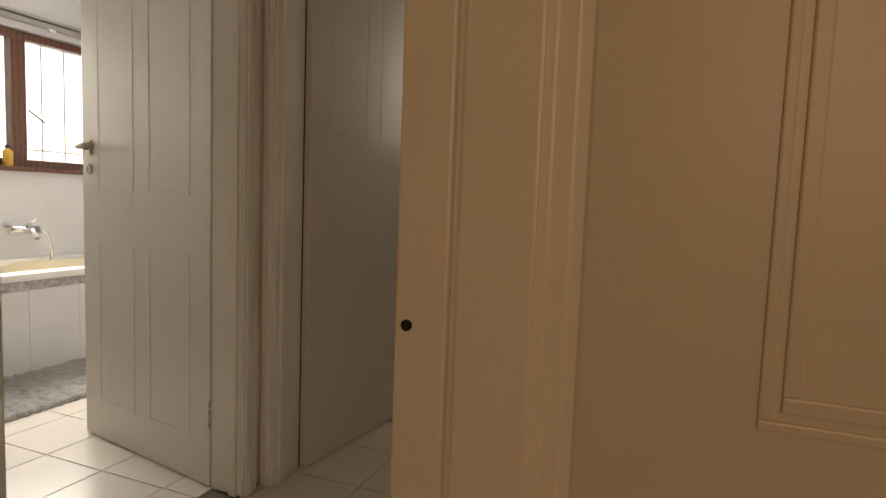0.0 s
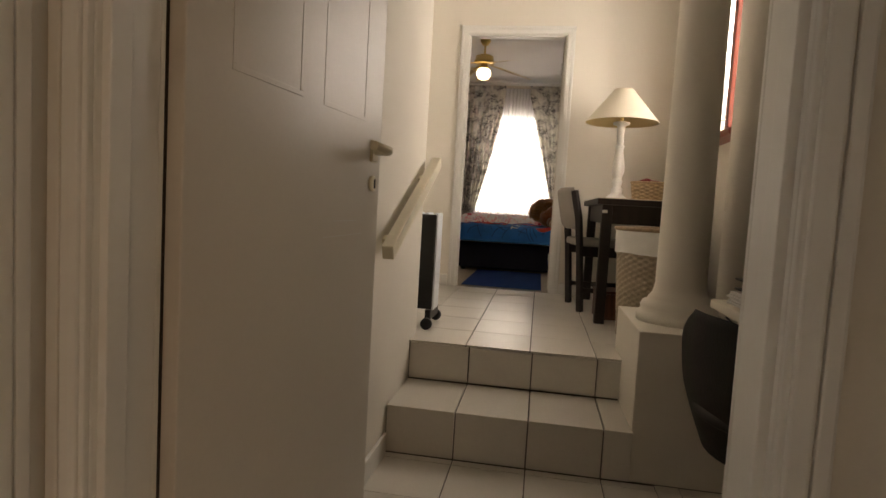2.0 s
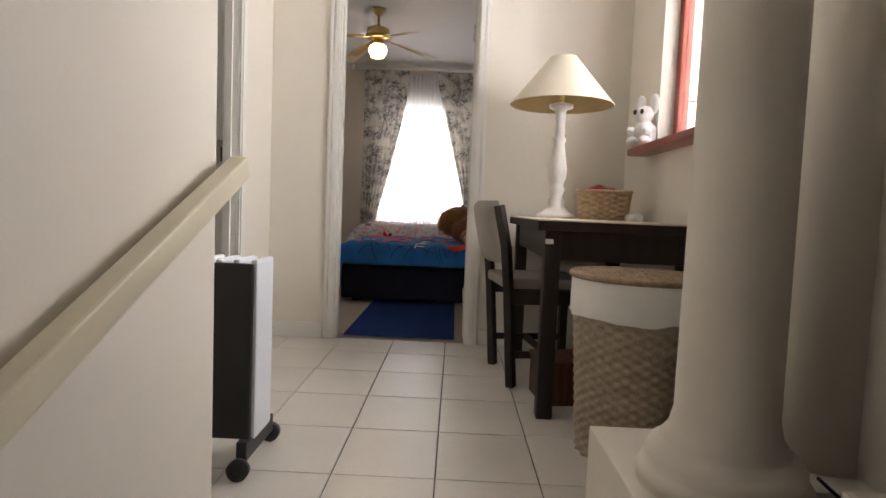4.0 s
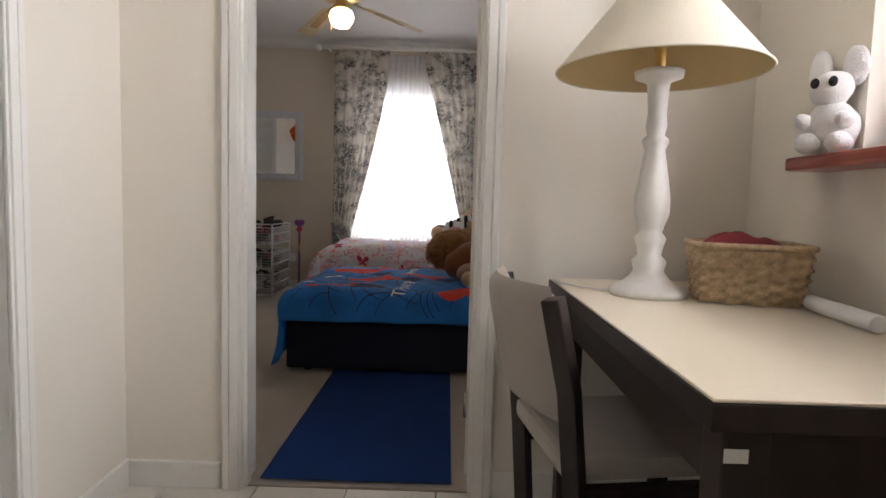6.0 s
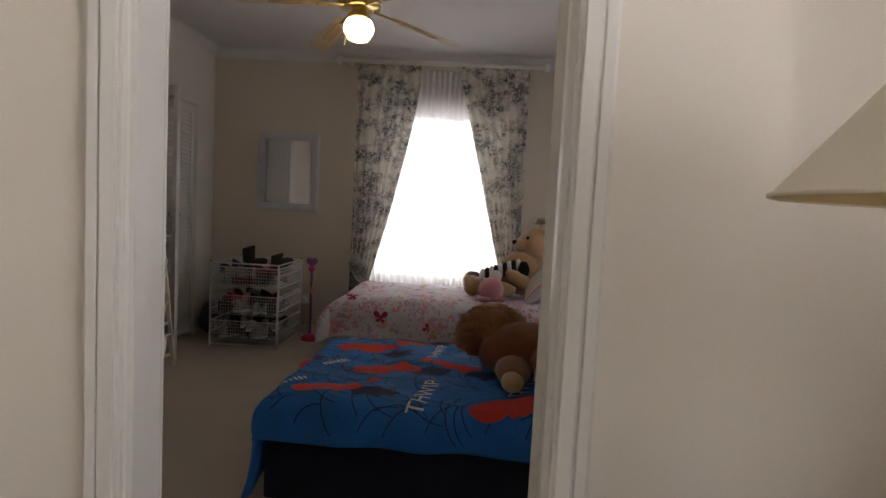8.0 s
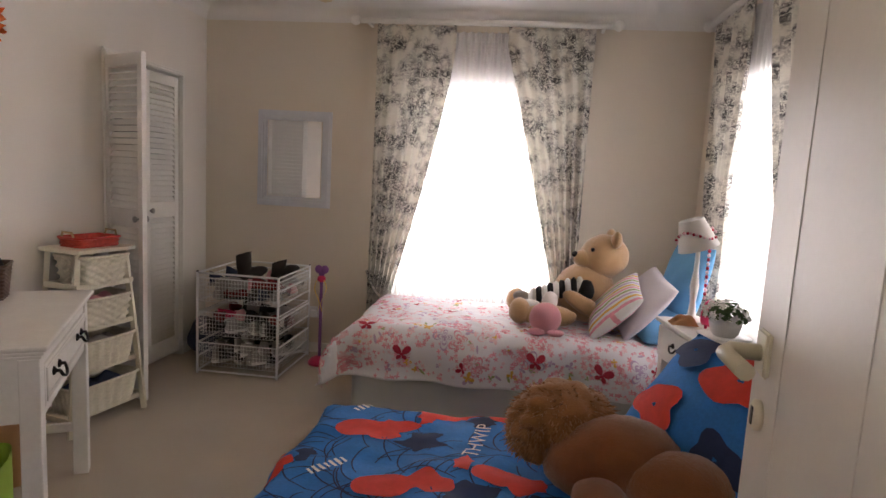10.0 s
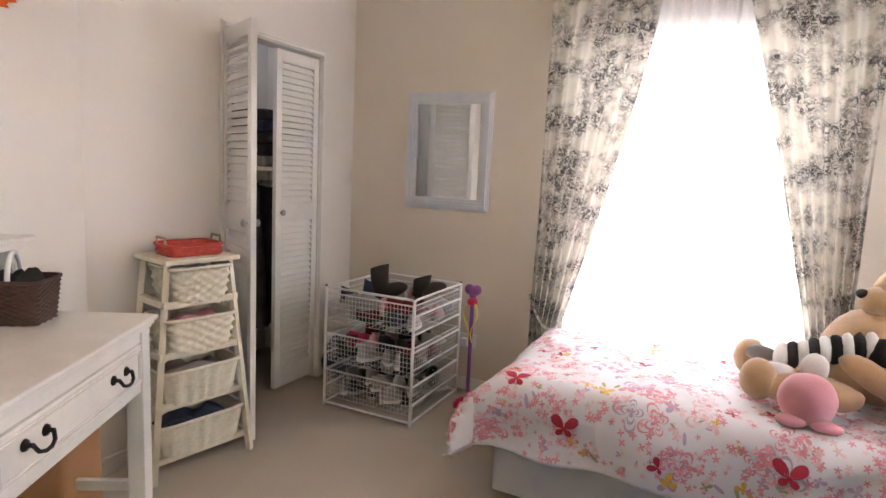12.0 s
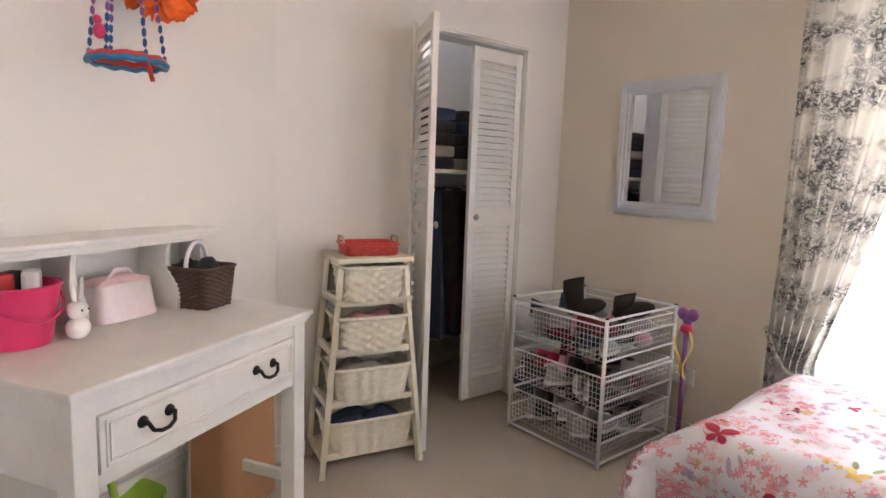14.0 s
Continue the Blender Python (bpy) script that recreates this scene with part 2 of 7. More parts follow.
PAPER = material("white_paper", (0.78, 0.77, 0.75), 0.8, vary=0.03)
LEAF = material("green_leaf", (0.07, 0.13, 0.04), 0.6, vary=0.35, scale=40)
PETAL = material("white_petal", (0.80, 0.80, 0.74), 0.7, vary=0.05)
DENIM = material("dark_blue_cloth", (0.045, 0.06, 0.11), 0.9, vary=0.25, scale=12)
DARKCLOTH = material("dark_clothes", (0.05, 0.045, 0.045), 0.9, vary=0.4, scale=9)
TABLETOP = material("pale_laminate_top", (0.70, 0.62, 0.48), 0.30, vary=0.04, scale=4, bump=0.02)
HEATER = material("white_heater_enamel", (0.78, 0.82, 0.86), 0.3, vary=0.02)
MIRROR = material("mirror_silver", (0.88, 0.88, 0.88), 0.02, 1.0, vary=0.0, bump=0)
SILVERFRAME = material("silvery_white_frame", (0.66, 0.68, 0.72), 0.35, 0.25, vary=0.06, scale=12)
BUTTER = material("worktop_cream", (0.72, 0.66, 0.55), 0.4, vary=0.03)
TOILE = toile("toile_cotton")
SHEER = sheer("white_voile")
GLASS = glass("window_glass")
FROST = glowing("lit_opal_glass", (1.0, 0.80, 0.50), 9.0)
DAY = glowing("bright_daylight", (1.0, 0.99, 0.97), 3.2)
FAN = material("ivory_fan_blade", (0.70, 0.60, 0.42), 0.4, vary=0.08)
CANE = material("cane_blade_panel", (0.40, 0.29, 0.16), 0.6, vary=0.35, scale=80)


# ---- helpers for meshes ----
def box(bm, x0, y0, z0, x1, y1, z1, m=None, mi=0):
    vs = [bm.verts.new((x, y, z)) for z in (z0, z1) for y in (y0, y1) for x in (x0, x1)]
    if m is not None:
        for v in vs:
            v.co = m @ v.co
    for f in ((0, 2, 3, 1), (4, 5, 7, 6), (0, 1, 5, 4), (2, 6, 7, 3), (0, 4, 6, 2), (1, 3, 7, 5)):
        bm.faces.new([vs[i] for i in f]).material_index = mi
    return bm


def one(x0, y0, z0, x1, y1, z1, m=None):
    return box(bmesh.new(), x0, y0, z0, x1, y1, z1, m)


def lathe(bm, profile, seg=24, m=None, mi=0):
    rings = []
    for r, z in profile:
        ring = []
        for k in range(seg):
            a = 2 * math.pi * k / seg
            co = Vector((max(r, 1e-4) * math.cos(a), max(r, 1e-4) * math.sin(a), z))
            ring.append(bm.verts.new(m @ co if m is not None else co))
        rings.append(ring)
    for a, b in zip(rings, rings[1:]):
        for k in range(seg):
            f = bm.faces.new((a[k], a[(k + 1) % seg], b[(k + 1) % seg], b[k]))
            f.material_index, f.smooth = mi, True
    for ring, flip in ((rings[0], True), (rings[-1], False)):
        bm.faces.new(ring[::-1] if flip else ring).material_index = mi
    return bm


def tube(bm, pts, r, seg=8, mi=0, closed=False):
    pts = [Vector(p) for p in pts]
    rings, n = [], len(pts)
    for i, p in enumerate(pts):
        a = pts[(i - 1) % n] if (i or closed) else p
        b = pts[(i + 1) % n] if (i < n - 1 or closed) else p
        q = (b - a).normalized().to_track_quat("Z", "Y")
        rings.append([bm.verts.new(p + q @ Vector((r * math.cos(2 * math.pi * k / seg), r * math.sin(2 * math.pi * k / seg), 0))) for k in range(seg)])
    for a, b in list(zip(rings, rings[1:])) + ([(rings[-1], rings[0])] if closed else []):
        for k in range(seg):
            f = bm.faces.new((a[k], a[(k + 1) % seg], b[(k + 1) % seg], b[k]))
            f.material_index, f.smooth = mi, seg > 5
    if not closed:
        bm.faces.new(rings[0][::-1]).material_index = mi
        bm.faces.new(rings[-1]).material_index = mi
    return bm


def surface(bm, fn, nu, nv, mi=0, closed=False):
    vs = [[bm.verts.new(fn(i / nu, j / nv)) for j in range(nv + 1)] for i in range(nu if closed else nu + 1)]
    for i in range(nu):
        for j in range(nv):
            a, b = vs[i], vs[(i + 1) % len(vs)]
            f = bm.faces.new((a[j], b[j], b[j + 1], a[j + 1]))
            f.material_index, f.smooth = mi, True
    return bm


def blob(bm, c, r, mi=0, rough=0.0, freq=6.0, m=None, sub=3):
    made = bmesh.ops.create_icosphere(bm, subdivisions=sub, radius=1.0)["verts"]
    c, r = Vector(c), Vector(r)
    faces = set()
    for v in made:
        d = v.co.normalized()
        co = Vector((d.x * r.x, d.y * r.y, d.z * r.z))
        if m is not None:
            co = m.to_3x3() @ co
        v.co = c + co * (1 + rough * noise.noise((c + co) * freq))
        faces.update(v.link_faces)
    for f in faces:
        f.material_index, f.smooth = mi, True
    return bm


def mesh_of(name, bm, mats, bevel=0.0, smooth=False):
    if bevel:
        bmesh.ops.bevel(bm, geom=bm.edges[:], offset=bevel, segments=2, profile=0.6, affect="EDGES", clamp_overlap=True)
    bmesh.ops.recalc_face_normals(bm, faces=bm.faces[:])
    me = bpy.data.meshes.new(name)
    bm.to_mesh(me)
    bm.free()
    for mt in mats if isinstance(mats, (list, tuple)) else [mats]:
        me.materials.append(mt)
    if smooth:
        for p in me.polygons:
            p.use_smooth = True
    return me


def part(name, bm, mats, parent, label="", bevel=0.0, smooth=False, at=None):
    ob = new(name, mesh_of(name, bm, mats, bevel, smooth))
    ob.parent = parent
    if at is not None:
        ob.matrix_basis = at
    return tagged(ob, label)


def piece(name, me, parent, at):
    ob = new(name, me)
    ob.parent, ob.matrix_basis = parent, at
    return ob


def thing(name, x, y, z, rz, label, category, group=""):
    ob = new(name)
    ob.matrix_basis = pose(x, y, z, 0, 0, rz)
    ob.empty_display_size = 0.1
    return tagged(ob, label, category, group)


def solo(name, bm, mats, label, category, at=None, bevel=0.0, smooth=False, group=""):
    ob = new(name, mesh_of(name, bm, mats, bevel, smooth))
    if at is not None:
        ob.matrix_basis = at
    return tagged(ob, label, category, group)


def structure(name, bm, mats, label, category, bevel=0.0, at=None):
    ob = solo(name, bm, mats, label, category, at, bevel)
    return tagged(ob, kind="structure")


def wall_boxes(bm, axis, a0, a1, p0, p1, z0, z1, holes=()):
    """Boxes of a wall that runs along an axis from a0 to a1, between p0 and p1, round its holes (a, b, low, high)."""
    def put(a, b, lo, hi):
        if b - a > 1e-4 and hi - lo > 1e-4:
            box(bm, a, p0, lo, b, p1, hi) if axis == "x" else box(bm, p0, a, lo, p1, b, hi)
    at = a0
    for a, b, lo, hi in sorted(holes):
        put(at, a, z0, z1)
        put(a, b, z0, lo)
        put(a, b, hi, z1)
        at = b
    put(at, a1, z0, z1)
    return bm


def wall(name, axis, a0, a1, p0, p1, z0, z1, holes=(), mat=None, label="cream painted plaster wall"):
    return structure(name, wall_boxes(bmesh.new(), axis, a0, a1, p0, p1, z0, z1, holes), mat or WALL, label, "wall")


# ---- the large structure ----
structure("floor_lower", one(-3.7, 1.40, -0.12, 1.6, 4.6, -0.006), GROUT, "grey grouted bed under white ceramic floor tiles", "floor")
structure("floor_first_room", one(-2.0, -1.6, -0.12, 2.6, 1.40, 0.0), CARPET, "beige carpet of the first room", "floor")
structure("floor_landing", one(-0.95, 4.52, 0.0, 1.1, 6.55, F - 0.006), GROUT, "grey grouted bed under white landing tiles", "floor")
structure("floor_side_room", one(-2.75, 4.66, 0.2, -0.95, 6.5, F), CARPET, "beige carpet of the side room", "floor")
structure("floor_bedroom", one(-2.6, 6.55, 0.2, EX + 0.1, NY + 0.1, F), CARPET, "beige short-pile bedroom carpet", "floor")
structure("ground", one(-60, -60, -0.6, 60, 60, -0.5), material("dry_ground", (0.25, 0.22, 0.17), 0.95, vary=0.2), "dry ground outside the house", "ground")
for nm, lab, b in (("ceiling_lower", "white ceiling over the hall and bathroom", (-3.8, -1.7, 2.7, 2.7, 4.1, 2.8)),
                   ("ceiling_landing", "white ceiling over the steps and landing", (-2.8, 4.1, CZ, 1.9, 6.6, CZ + 0.1)),
                   ("ceiling_bedroom", "white bedroom ceiling", (-2.7, 6.6, CZ, EX + 0.1, NY + 0.1, CZ + 0.1))):
    structure(nm, one(*b), CEIL, lab, "ceiling")
structure("wall_ceiling_step", one(-0.6, 4.0, 2.8, 1.7, 4.1, CZ + 0.1), WALL, "cream wall above the lower ceiling", "wall")

wall("wall_first_room_north", "x", -2.0, 2.6, 1.34, 1.46, 0, 2.7, [(-0.24, 0.60, -0.1, 2.04)])
# unseen wall; its opening is added to go with the warm fill
wall("wall_first_room_south", "x", -2.0, 2.6, -1.7, -1.6, 0, 2.7, [(1.0, 2.2, 0.95, 2.2)])
wall("wall_first_room_west", "y", -1.6, 1.34, -2.1, -2.0, 0, 2.7)
wall("wall_first_room_east", "y", -1.6, 1.34, 2.6, 2.7, 0, 2.7)
wall("wall_lobby_west", "y", 1.46, 2.6, -0.62, -0.50, 0, 2.7, [(1.58, 2.40, -0.1, 2.04)])
wall("wall_lobby_east", "y", 1.46, 2.48, 0.62, 0.74, 0, 2.7, [(1.52, 2.27, -0.1, 2.04)])
wall("wall_lobby_closet", "y", 1.40, 2.50, 1.20, 1.26, 0, 2.7)
wall("wall_hall_doorway", "x", -0.50, 1.60, 2.48, 2.60, 0, 2.7, [(-0.47, 0.40, -0.1, 2.04)])
wall("wall_hall_west", "y", 2.60, 4.656, -0.60, -0.465, 0, CZ)
wall("wall_nook_east", "y", 2.60, 4.60, 1.50, 1.60, 0, CZ)
wall("wall_nook_north", "x", 1.06, 1.60, 4.40, 4.60, 0, CZ)
wall("wall_nook_low", "x", 0.89, 1.06, 4.42, 4.58, 0, 0.60)
wall("wall_bathroom_north", "x", -3.3, -0.6, 4.05, 4.15, 0, 2.7, (), BTILE, "pale glazed bathroom wall")
wall("wall_bathroom_west", "y", 1.3, 4.05, -3.25, -3.09, 0, 2.7, [(2.17, 3.93, 1.13, 1.99)], BTILE, "pale glazed bathroom wall")
wall("wall_bathroom_south", "x", -3.3, -0.62, 1.36, 1.46, 0, 2.7)
wall("wall_landing_east", "y", 4.60, 6.52, 1.08, 1.26, 0, CZ, [(4.95, 6.02, 1.50, 2.55)])
wall("wall_landing_west", "y", 4.66, 6.52, -1.05, -0.93, 0, CZ, [(5.22, 6.05, 0.2, F + 2.05)])
wall("wall_landing_south", "x", -1.05, -0.60, 4.54, 4.656, 0, CZ)
wall("wall_side_room_west", "y", 4.5, 6.6, -2.85, -2.75, 0, CZ)
wall("wall_side_room_south", "x", -2.75, -1.05, 4.5, 4.6, 0, CZ)
wall("wall_side_room_north", "x", -2.75, -1.05, 6.40, 6.52, 0, CZ)
wall("wall_bedroom_south", "x", -2.6, EX + 0.1, 6.52, 6.64, 0, CZ, [(-0.57, 0.255, 0.0, F + 2.06)])
wall("wall_bedroom_north", "x", -2.7, EX + 0.16, NY, NY + 0.16, 0, CZ, [(-0.98, 0.32, 0.95, 2.53)], SHADEDWALL, "beige painted bedroom wall, darkened for its shade")
wall("wall_bedroom_east", "y", 6.64, NY, EX, EX + 0.16, 0, CZ, [(9.22, 10.48, 0.95, 2.53)], SHADEDWALL, "beige painted bedroom wall, darkened for its shade")
wall("wall_bedroom_west", "y", 9.07, NY, WX - 0.12, WX, 0, CZ, [(9.80, 10.60, 0.0, F + 2.09)], BEDWALL, "warm white bedroom wall")
wall("wall_closet_back", "y", 9.0, NY, WX - 0.80, WX - 0.72, 0, CZ)
wall("wall_closet_south", "x", WX - 0.72, WX - 0.12, 9.3, 9.36, 0, CZ)
wall("wall_closet_north", "x", WX - 0.72, WX - 0.12, NY - 0.06, NY, 0, CZ)
structure("floor_closet", one(WX - 0.72, 9.36, 0.2, WX - 0.1, NY - 0.06, F), CARPET, "beige carpet inside the wardrobe", "floor")
DA = math.degrees(math.atan2(6.64 - 9.07, -1.73 - WX))
structure("wall_bedroom_slanting", one(0, -0.12, 0, math.hypot(2.43, 0.77), 0, CZ, None), BEDWALL, "cream painted slanting bedroom wall", "wall", at=pose(WX, 9.07, 0, 0, 0, DA))

# daylight outside the windows
for nm, b in (("backdrop_north", (-3.5, NY + 0.9, 0.2, 2.0, NY + 0.92, 3.6)), ("backdrop_east", (EX + 0.8, 7.0, 0.2, EX + 0.82, 14, 3.6)),
              ("backdrop_landing", (2.4, 3.6, 0.9, 2.42, 8.5, 4.6)), ("backdrop_bathroom", (-4.6, 0.0, 0.4, -4.58, 9.0, 3.8))):
    ob = structure(nm, one(*b), DAY, "overexposed white daylight outside the window", "backdrop")


def casing(name, axis, a0, a1, face, out, zf, zt, label="white moulded door architrave", w=0.065, steps=((0.0, 1.0, 0.012), (0.12, 0.55, 0.019), (0.62, 0.94, 0.017))):
    """Architrave round an opening, on a wall face; out is the way it stands proud."""
    frame_ = new(name)
    tagged(frame_, label, "architrave", kind="structure")
    for lo, hi, th in [(a * w, b * w, c) for a, b, c in steps]:
        bits = []
        for a, s in ((a0, -1), (a1, 1)):
            bits.append((min(a + s * lo, a + s * hi), max(a + s * lo, a + s * hi), zf, zt + lo))
        bits.append((a0 - hi, a1 + hi, zt + lo, zt + hi))
        for p, q, u, v in bits:
            f0, f1 = sorted((face, face + out * th))
            bm = one(p, f0, u, q, f1, v) if axis == "x" else one(f0, p, u, f1, q, v)
            part("moulding", bm, TRIM, frame_, bevel=0.003)
    return frame_


def lining(name, axis, a0, a1, p0, p1, zf, zt, label="white painted door lining with stop", t=0.03, stop=None):
    ob = new(name)
    tagged(ob, label, "door frame", kind="structure")
    for a, b, u, v in ((a0, a0 + t, zf, zt), (a1 - t, a1, zf, zt), (a0, a1, zt - t, zt)):
        bm = one(a, p0, u, b, p1, v) if axis == "x" else one(p0, a, u, p1, b, v)
        part("jamb", bm, TRIM, ob, bevel=0.003)
        if stop:
            s = 0.012
            aa, bb = (a, b + s) if a == a0 and b < a1 else ((a - s, b) if b == a1 and a > a0 else (a, b))
            uu = u - (s if a == a0 and b == a1 else 0)
            bm = one(aa, stop[0], uu, bb, stop[1], v) if axis == "x" else one(stop[0], aa, uu, stop[1], bb, v)
            part("stop", bm, TRIM, ob, bevel=0.002)
    return ob


lining("door_1", "x", -0.24, 0.60, 1.338, 1.462, 0, 2.04, stop=(1.42, 1.45))
casing("trim_1", "x", -0.21, 0.57, 1.338, -1, 0, 2.01, w=0.162, steps=((0.0, 1.0, 0.010), (0.006, 0.30, 0.019), (0.34, 0.74, 0.019), (0.70, 0.80, 0.015), (0.78, 0.90, 0.0125)))
hole_ = part("screw_hole", lathe(bmesh.new(), [(0.005, 0), (0.005, 0.002)], 12, pose(0.583, 1.3185, 0.905, 90, 0, 0)), BLACKPLASTIC, bpy.data.objects["trim_1"])
casing("trim_2", "x", -0.21, 0.57, 1.462, 1, 0, 2.01)
lining("door_2", "y", 1.58, 2.40, -0.622, -0.498, 0, 2.04, stop=(-0.54, -0.51))
casing("trim_3", "y", 1.61, 2.37, -0.498, 1, 0, 2.01)
lining("door_3", "y", 1.52, 2.27, 0.618, 0.742, 0, 2.04, stop=(0.69, 0.73))
casing("trim_4", "y", 1.55, 2.24, 0.618, -1, 0, 2.01)
lining("door_4", "x", -0.47, 0.40, 2.478, 2.602, 0, 2.04, stop=(2.49, 2.53))
casing("trim_5", "x", -0.44, 0.37, 2.478, -1, 0, 2.01, w=0.055)
casing("trim_6", "x", -0.44, 0.37, 2.602, 1, 0, 2.01)
lining("door_5", "x", -0.57, 0.255, 6.518, 6.642, F, F + 2.06, stop=(6.53, 6.57))
casing("trim_7", "x", -0.54, 0.225, 6.518, -1, F, F + 2.03)
casing("trim_8", "x", -0.54, 0.225, 6.642, 1, F, F + 2.03)
lining("door_6", "y", 5.22, 6.05, -1.052, -0.928, F, F + 2.05, stop=(-1.0, -0.96))
casing("trim_9", "y", 5.25, 6.02, -0.928, 1, F, F + 2.02)
lining("door_7", "y", 9.80, 10.60, WX - 0.12, WX + 0.002, F, F + 2.09, t=0.014)
casing("trim_10", "y", 9.81, 10.59, WX + 0.002, 1, F, F + 2.08, w=0.03)

SK = (("baseboard_1", (-0.465, 3.42, 0, -0.451, 4.10, 0.09)), ("baseboard_2", (-0.93, 6.12, F, -0.916, 6.52, F + 0.09)), ("baseboard_3", (-0.916, 6.506, F, -0.61, 6.52, F + 0.09)),
      ("baseboard_4", (0.295, 6.506, F, 1.08, 6.52, F + 0.09)), ("baseboard_5", (WX, NY - 0.014, F, EX, NY, F + 0.08)), ("baseboard_6", (WX, 10.64, F, WX + 0.014, NY - 0.014, F + 0.08)),
      ("baseboard_7", (WX, 9.0, F, WX + 0.014, 9.76, F + 0.08)), ("baseboard_8", (1.066, 4.72, F, 1.08, 6.506, F + 0.09)))
for nm, b in SK:
    structure(nm, one(*b), TRIM, "white painted skirting board", "skirting", bevel=0.004)


def cornice(name, axis, a0, a1, p, s):
    def fn(u, v):
        a = a0 + (a1 - a0) * u
        k = v * math.pi / 2
        d, h = 0.09 * (1 - math.sin(k)), 0.09 * (1 - math.cos(k))
        q = p + s * d
        return (a, q, CZ - h) if axis == "x" else (q, a, CZ - h)
    structure(name, surface(bmesh.new(), fn, 1, 8), CEIL, "white coved plaster cornice", "cornice")


cornice("trim_cornice_north", "x", WX, EX, NY, -1)
cornice("trim_cornice_east", "y", 6.64, NY, EX, -1)
cornice("trim_cornice_west", "y", 9.0, NY, WX, 1)

# ---- steps, column and handrail ----
steps = thing("steps", 0, 0, 0, 0, "two tiled steps with cream ceramic treads and risers", "stairs")
tagged(steps, kind="structure")
part("core", box(box(bmesh.new(), -0.465, 4.132, -0.006, 0.53, 4.6, 0.19), -0.465, 4.522, 0.19, 0.53, 4.6, F - 0.008), GROUT, steps)
XS = (-0.463, -0.174, 0.121, 0.416, 0.528)
for a, b in zip(XS, XS[1:]):
    g = 0.003
    part("riser_tile", one(a + g, 4.120, 0.004, b - g, 4.132, 0.189), TILE, steps, bevel=0.0015)
    part("riser_tile", one(a + g, 4.510, 0.208, b - g, 4.522, F - 0.012), TILE, steps, bevel=0.0015)
    part("tread_tile", one(a + g, 4.112, 0.191, b - g, 4.506, 0.203), TILE, steps, bevel=0.002)

plinth = thing("column", 0.725, 4.43, 0, 0, "cream plaster column with moulded base on a square plinth", "column")
tagged(plinth, kind="structure")
part("plinth", one(-0.205, -0.30, 0, 0.187, 0.32, 0.60), WALL, plinth, bevel=0.006)
part("shaft", lathe(bmesh.new(), [(0.172, 0.60), (0.172, 0.628), (0.165, 0.64), (0.155, 0.645), (0.158, 0.665), (0.148, 0.683), (0.130, 0.69), (0.128, 0.70), (0.112, 0.72), (0.103, 0.76), (0.099, 1.5), (0.094, 2.6), (0.12, 2.64), (0.12, CZ)], 40), WALL, plinth)
pil = solo("half_column", lathe(bmesh.new(), [(0.105, 0.60), (0.105, CZ)], 40), WALL, "cream plaster half column against the wall", "column", pose(1.03, 4.60, 0))
tagged(pil, kind="structure")

rail = thing("handrail", -0.41, 3.83, 0.87, 0, "ivory painted wooden handrail sloping up beside the steps", "handrail")
ra = math.atan2(0.38, 0.84)
rm = Matrix.Rotation(ra, 4, "X")
part("bar", one(-0.022, -0.02, -0.03, 0.022, 0.93, 0.025, rm), IVORY, rail, bevel=0.006)
for yy in (0.12, 0.75):
    part("bracket", one(-0.055, yy - 0.02, -0.035, -0.01, yy + 0.02, -0.012, rm), IVORY, rail, bevel=0.003)


# ---- doors ----
def lever(parent, x, y, z, s, out, name="handle", mat=IVORY):
    """Lever handle on a back rose: s is the way the lever points along x, out the way it stands off along y."""
    bm = bmesh.new()
    box(bm, x - 0.022, min(y, y + out * 0.008), z - 0.03, x + 0.022, max(y, y + out * 0.008), z + 0.03)
    bmesh.ops.bevel(bm, geom=bm.edges[:], offset=0.003, segments=2, affect="EDGES")
    tube(bm, [(x, y, z), (x, y + out * 0.045, z), (x + s * 0.02, y + out * 0.055, z), (x + s * 0.115, y + out * 0.052, z + 0.004)], 0.011, 10)
    h_ = part(name, bm, mat, parent, "ivory lever handle")
    bm = bmesh.new()
    lathe(bm, [(0.021, 0), (0.021, 0.006), (0.016, 0.009)], 20, Matrix.Translation((x, y, z - 0.085)) @ Matrix.Rotation(-out * math.pi / 2, 4, "X"))
    part("escutcheon", bm, mat, parent)
    part("keyhole", one(x - 0.004, min(y + out * 0.009, y + out * 0.0105), z - 0.098, x + 0.004, max(y + out * 0.009, y + out * 0.0105), z - 0.074), BLACKPLASTIC, parent)
    return h_


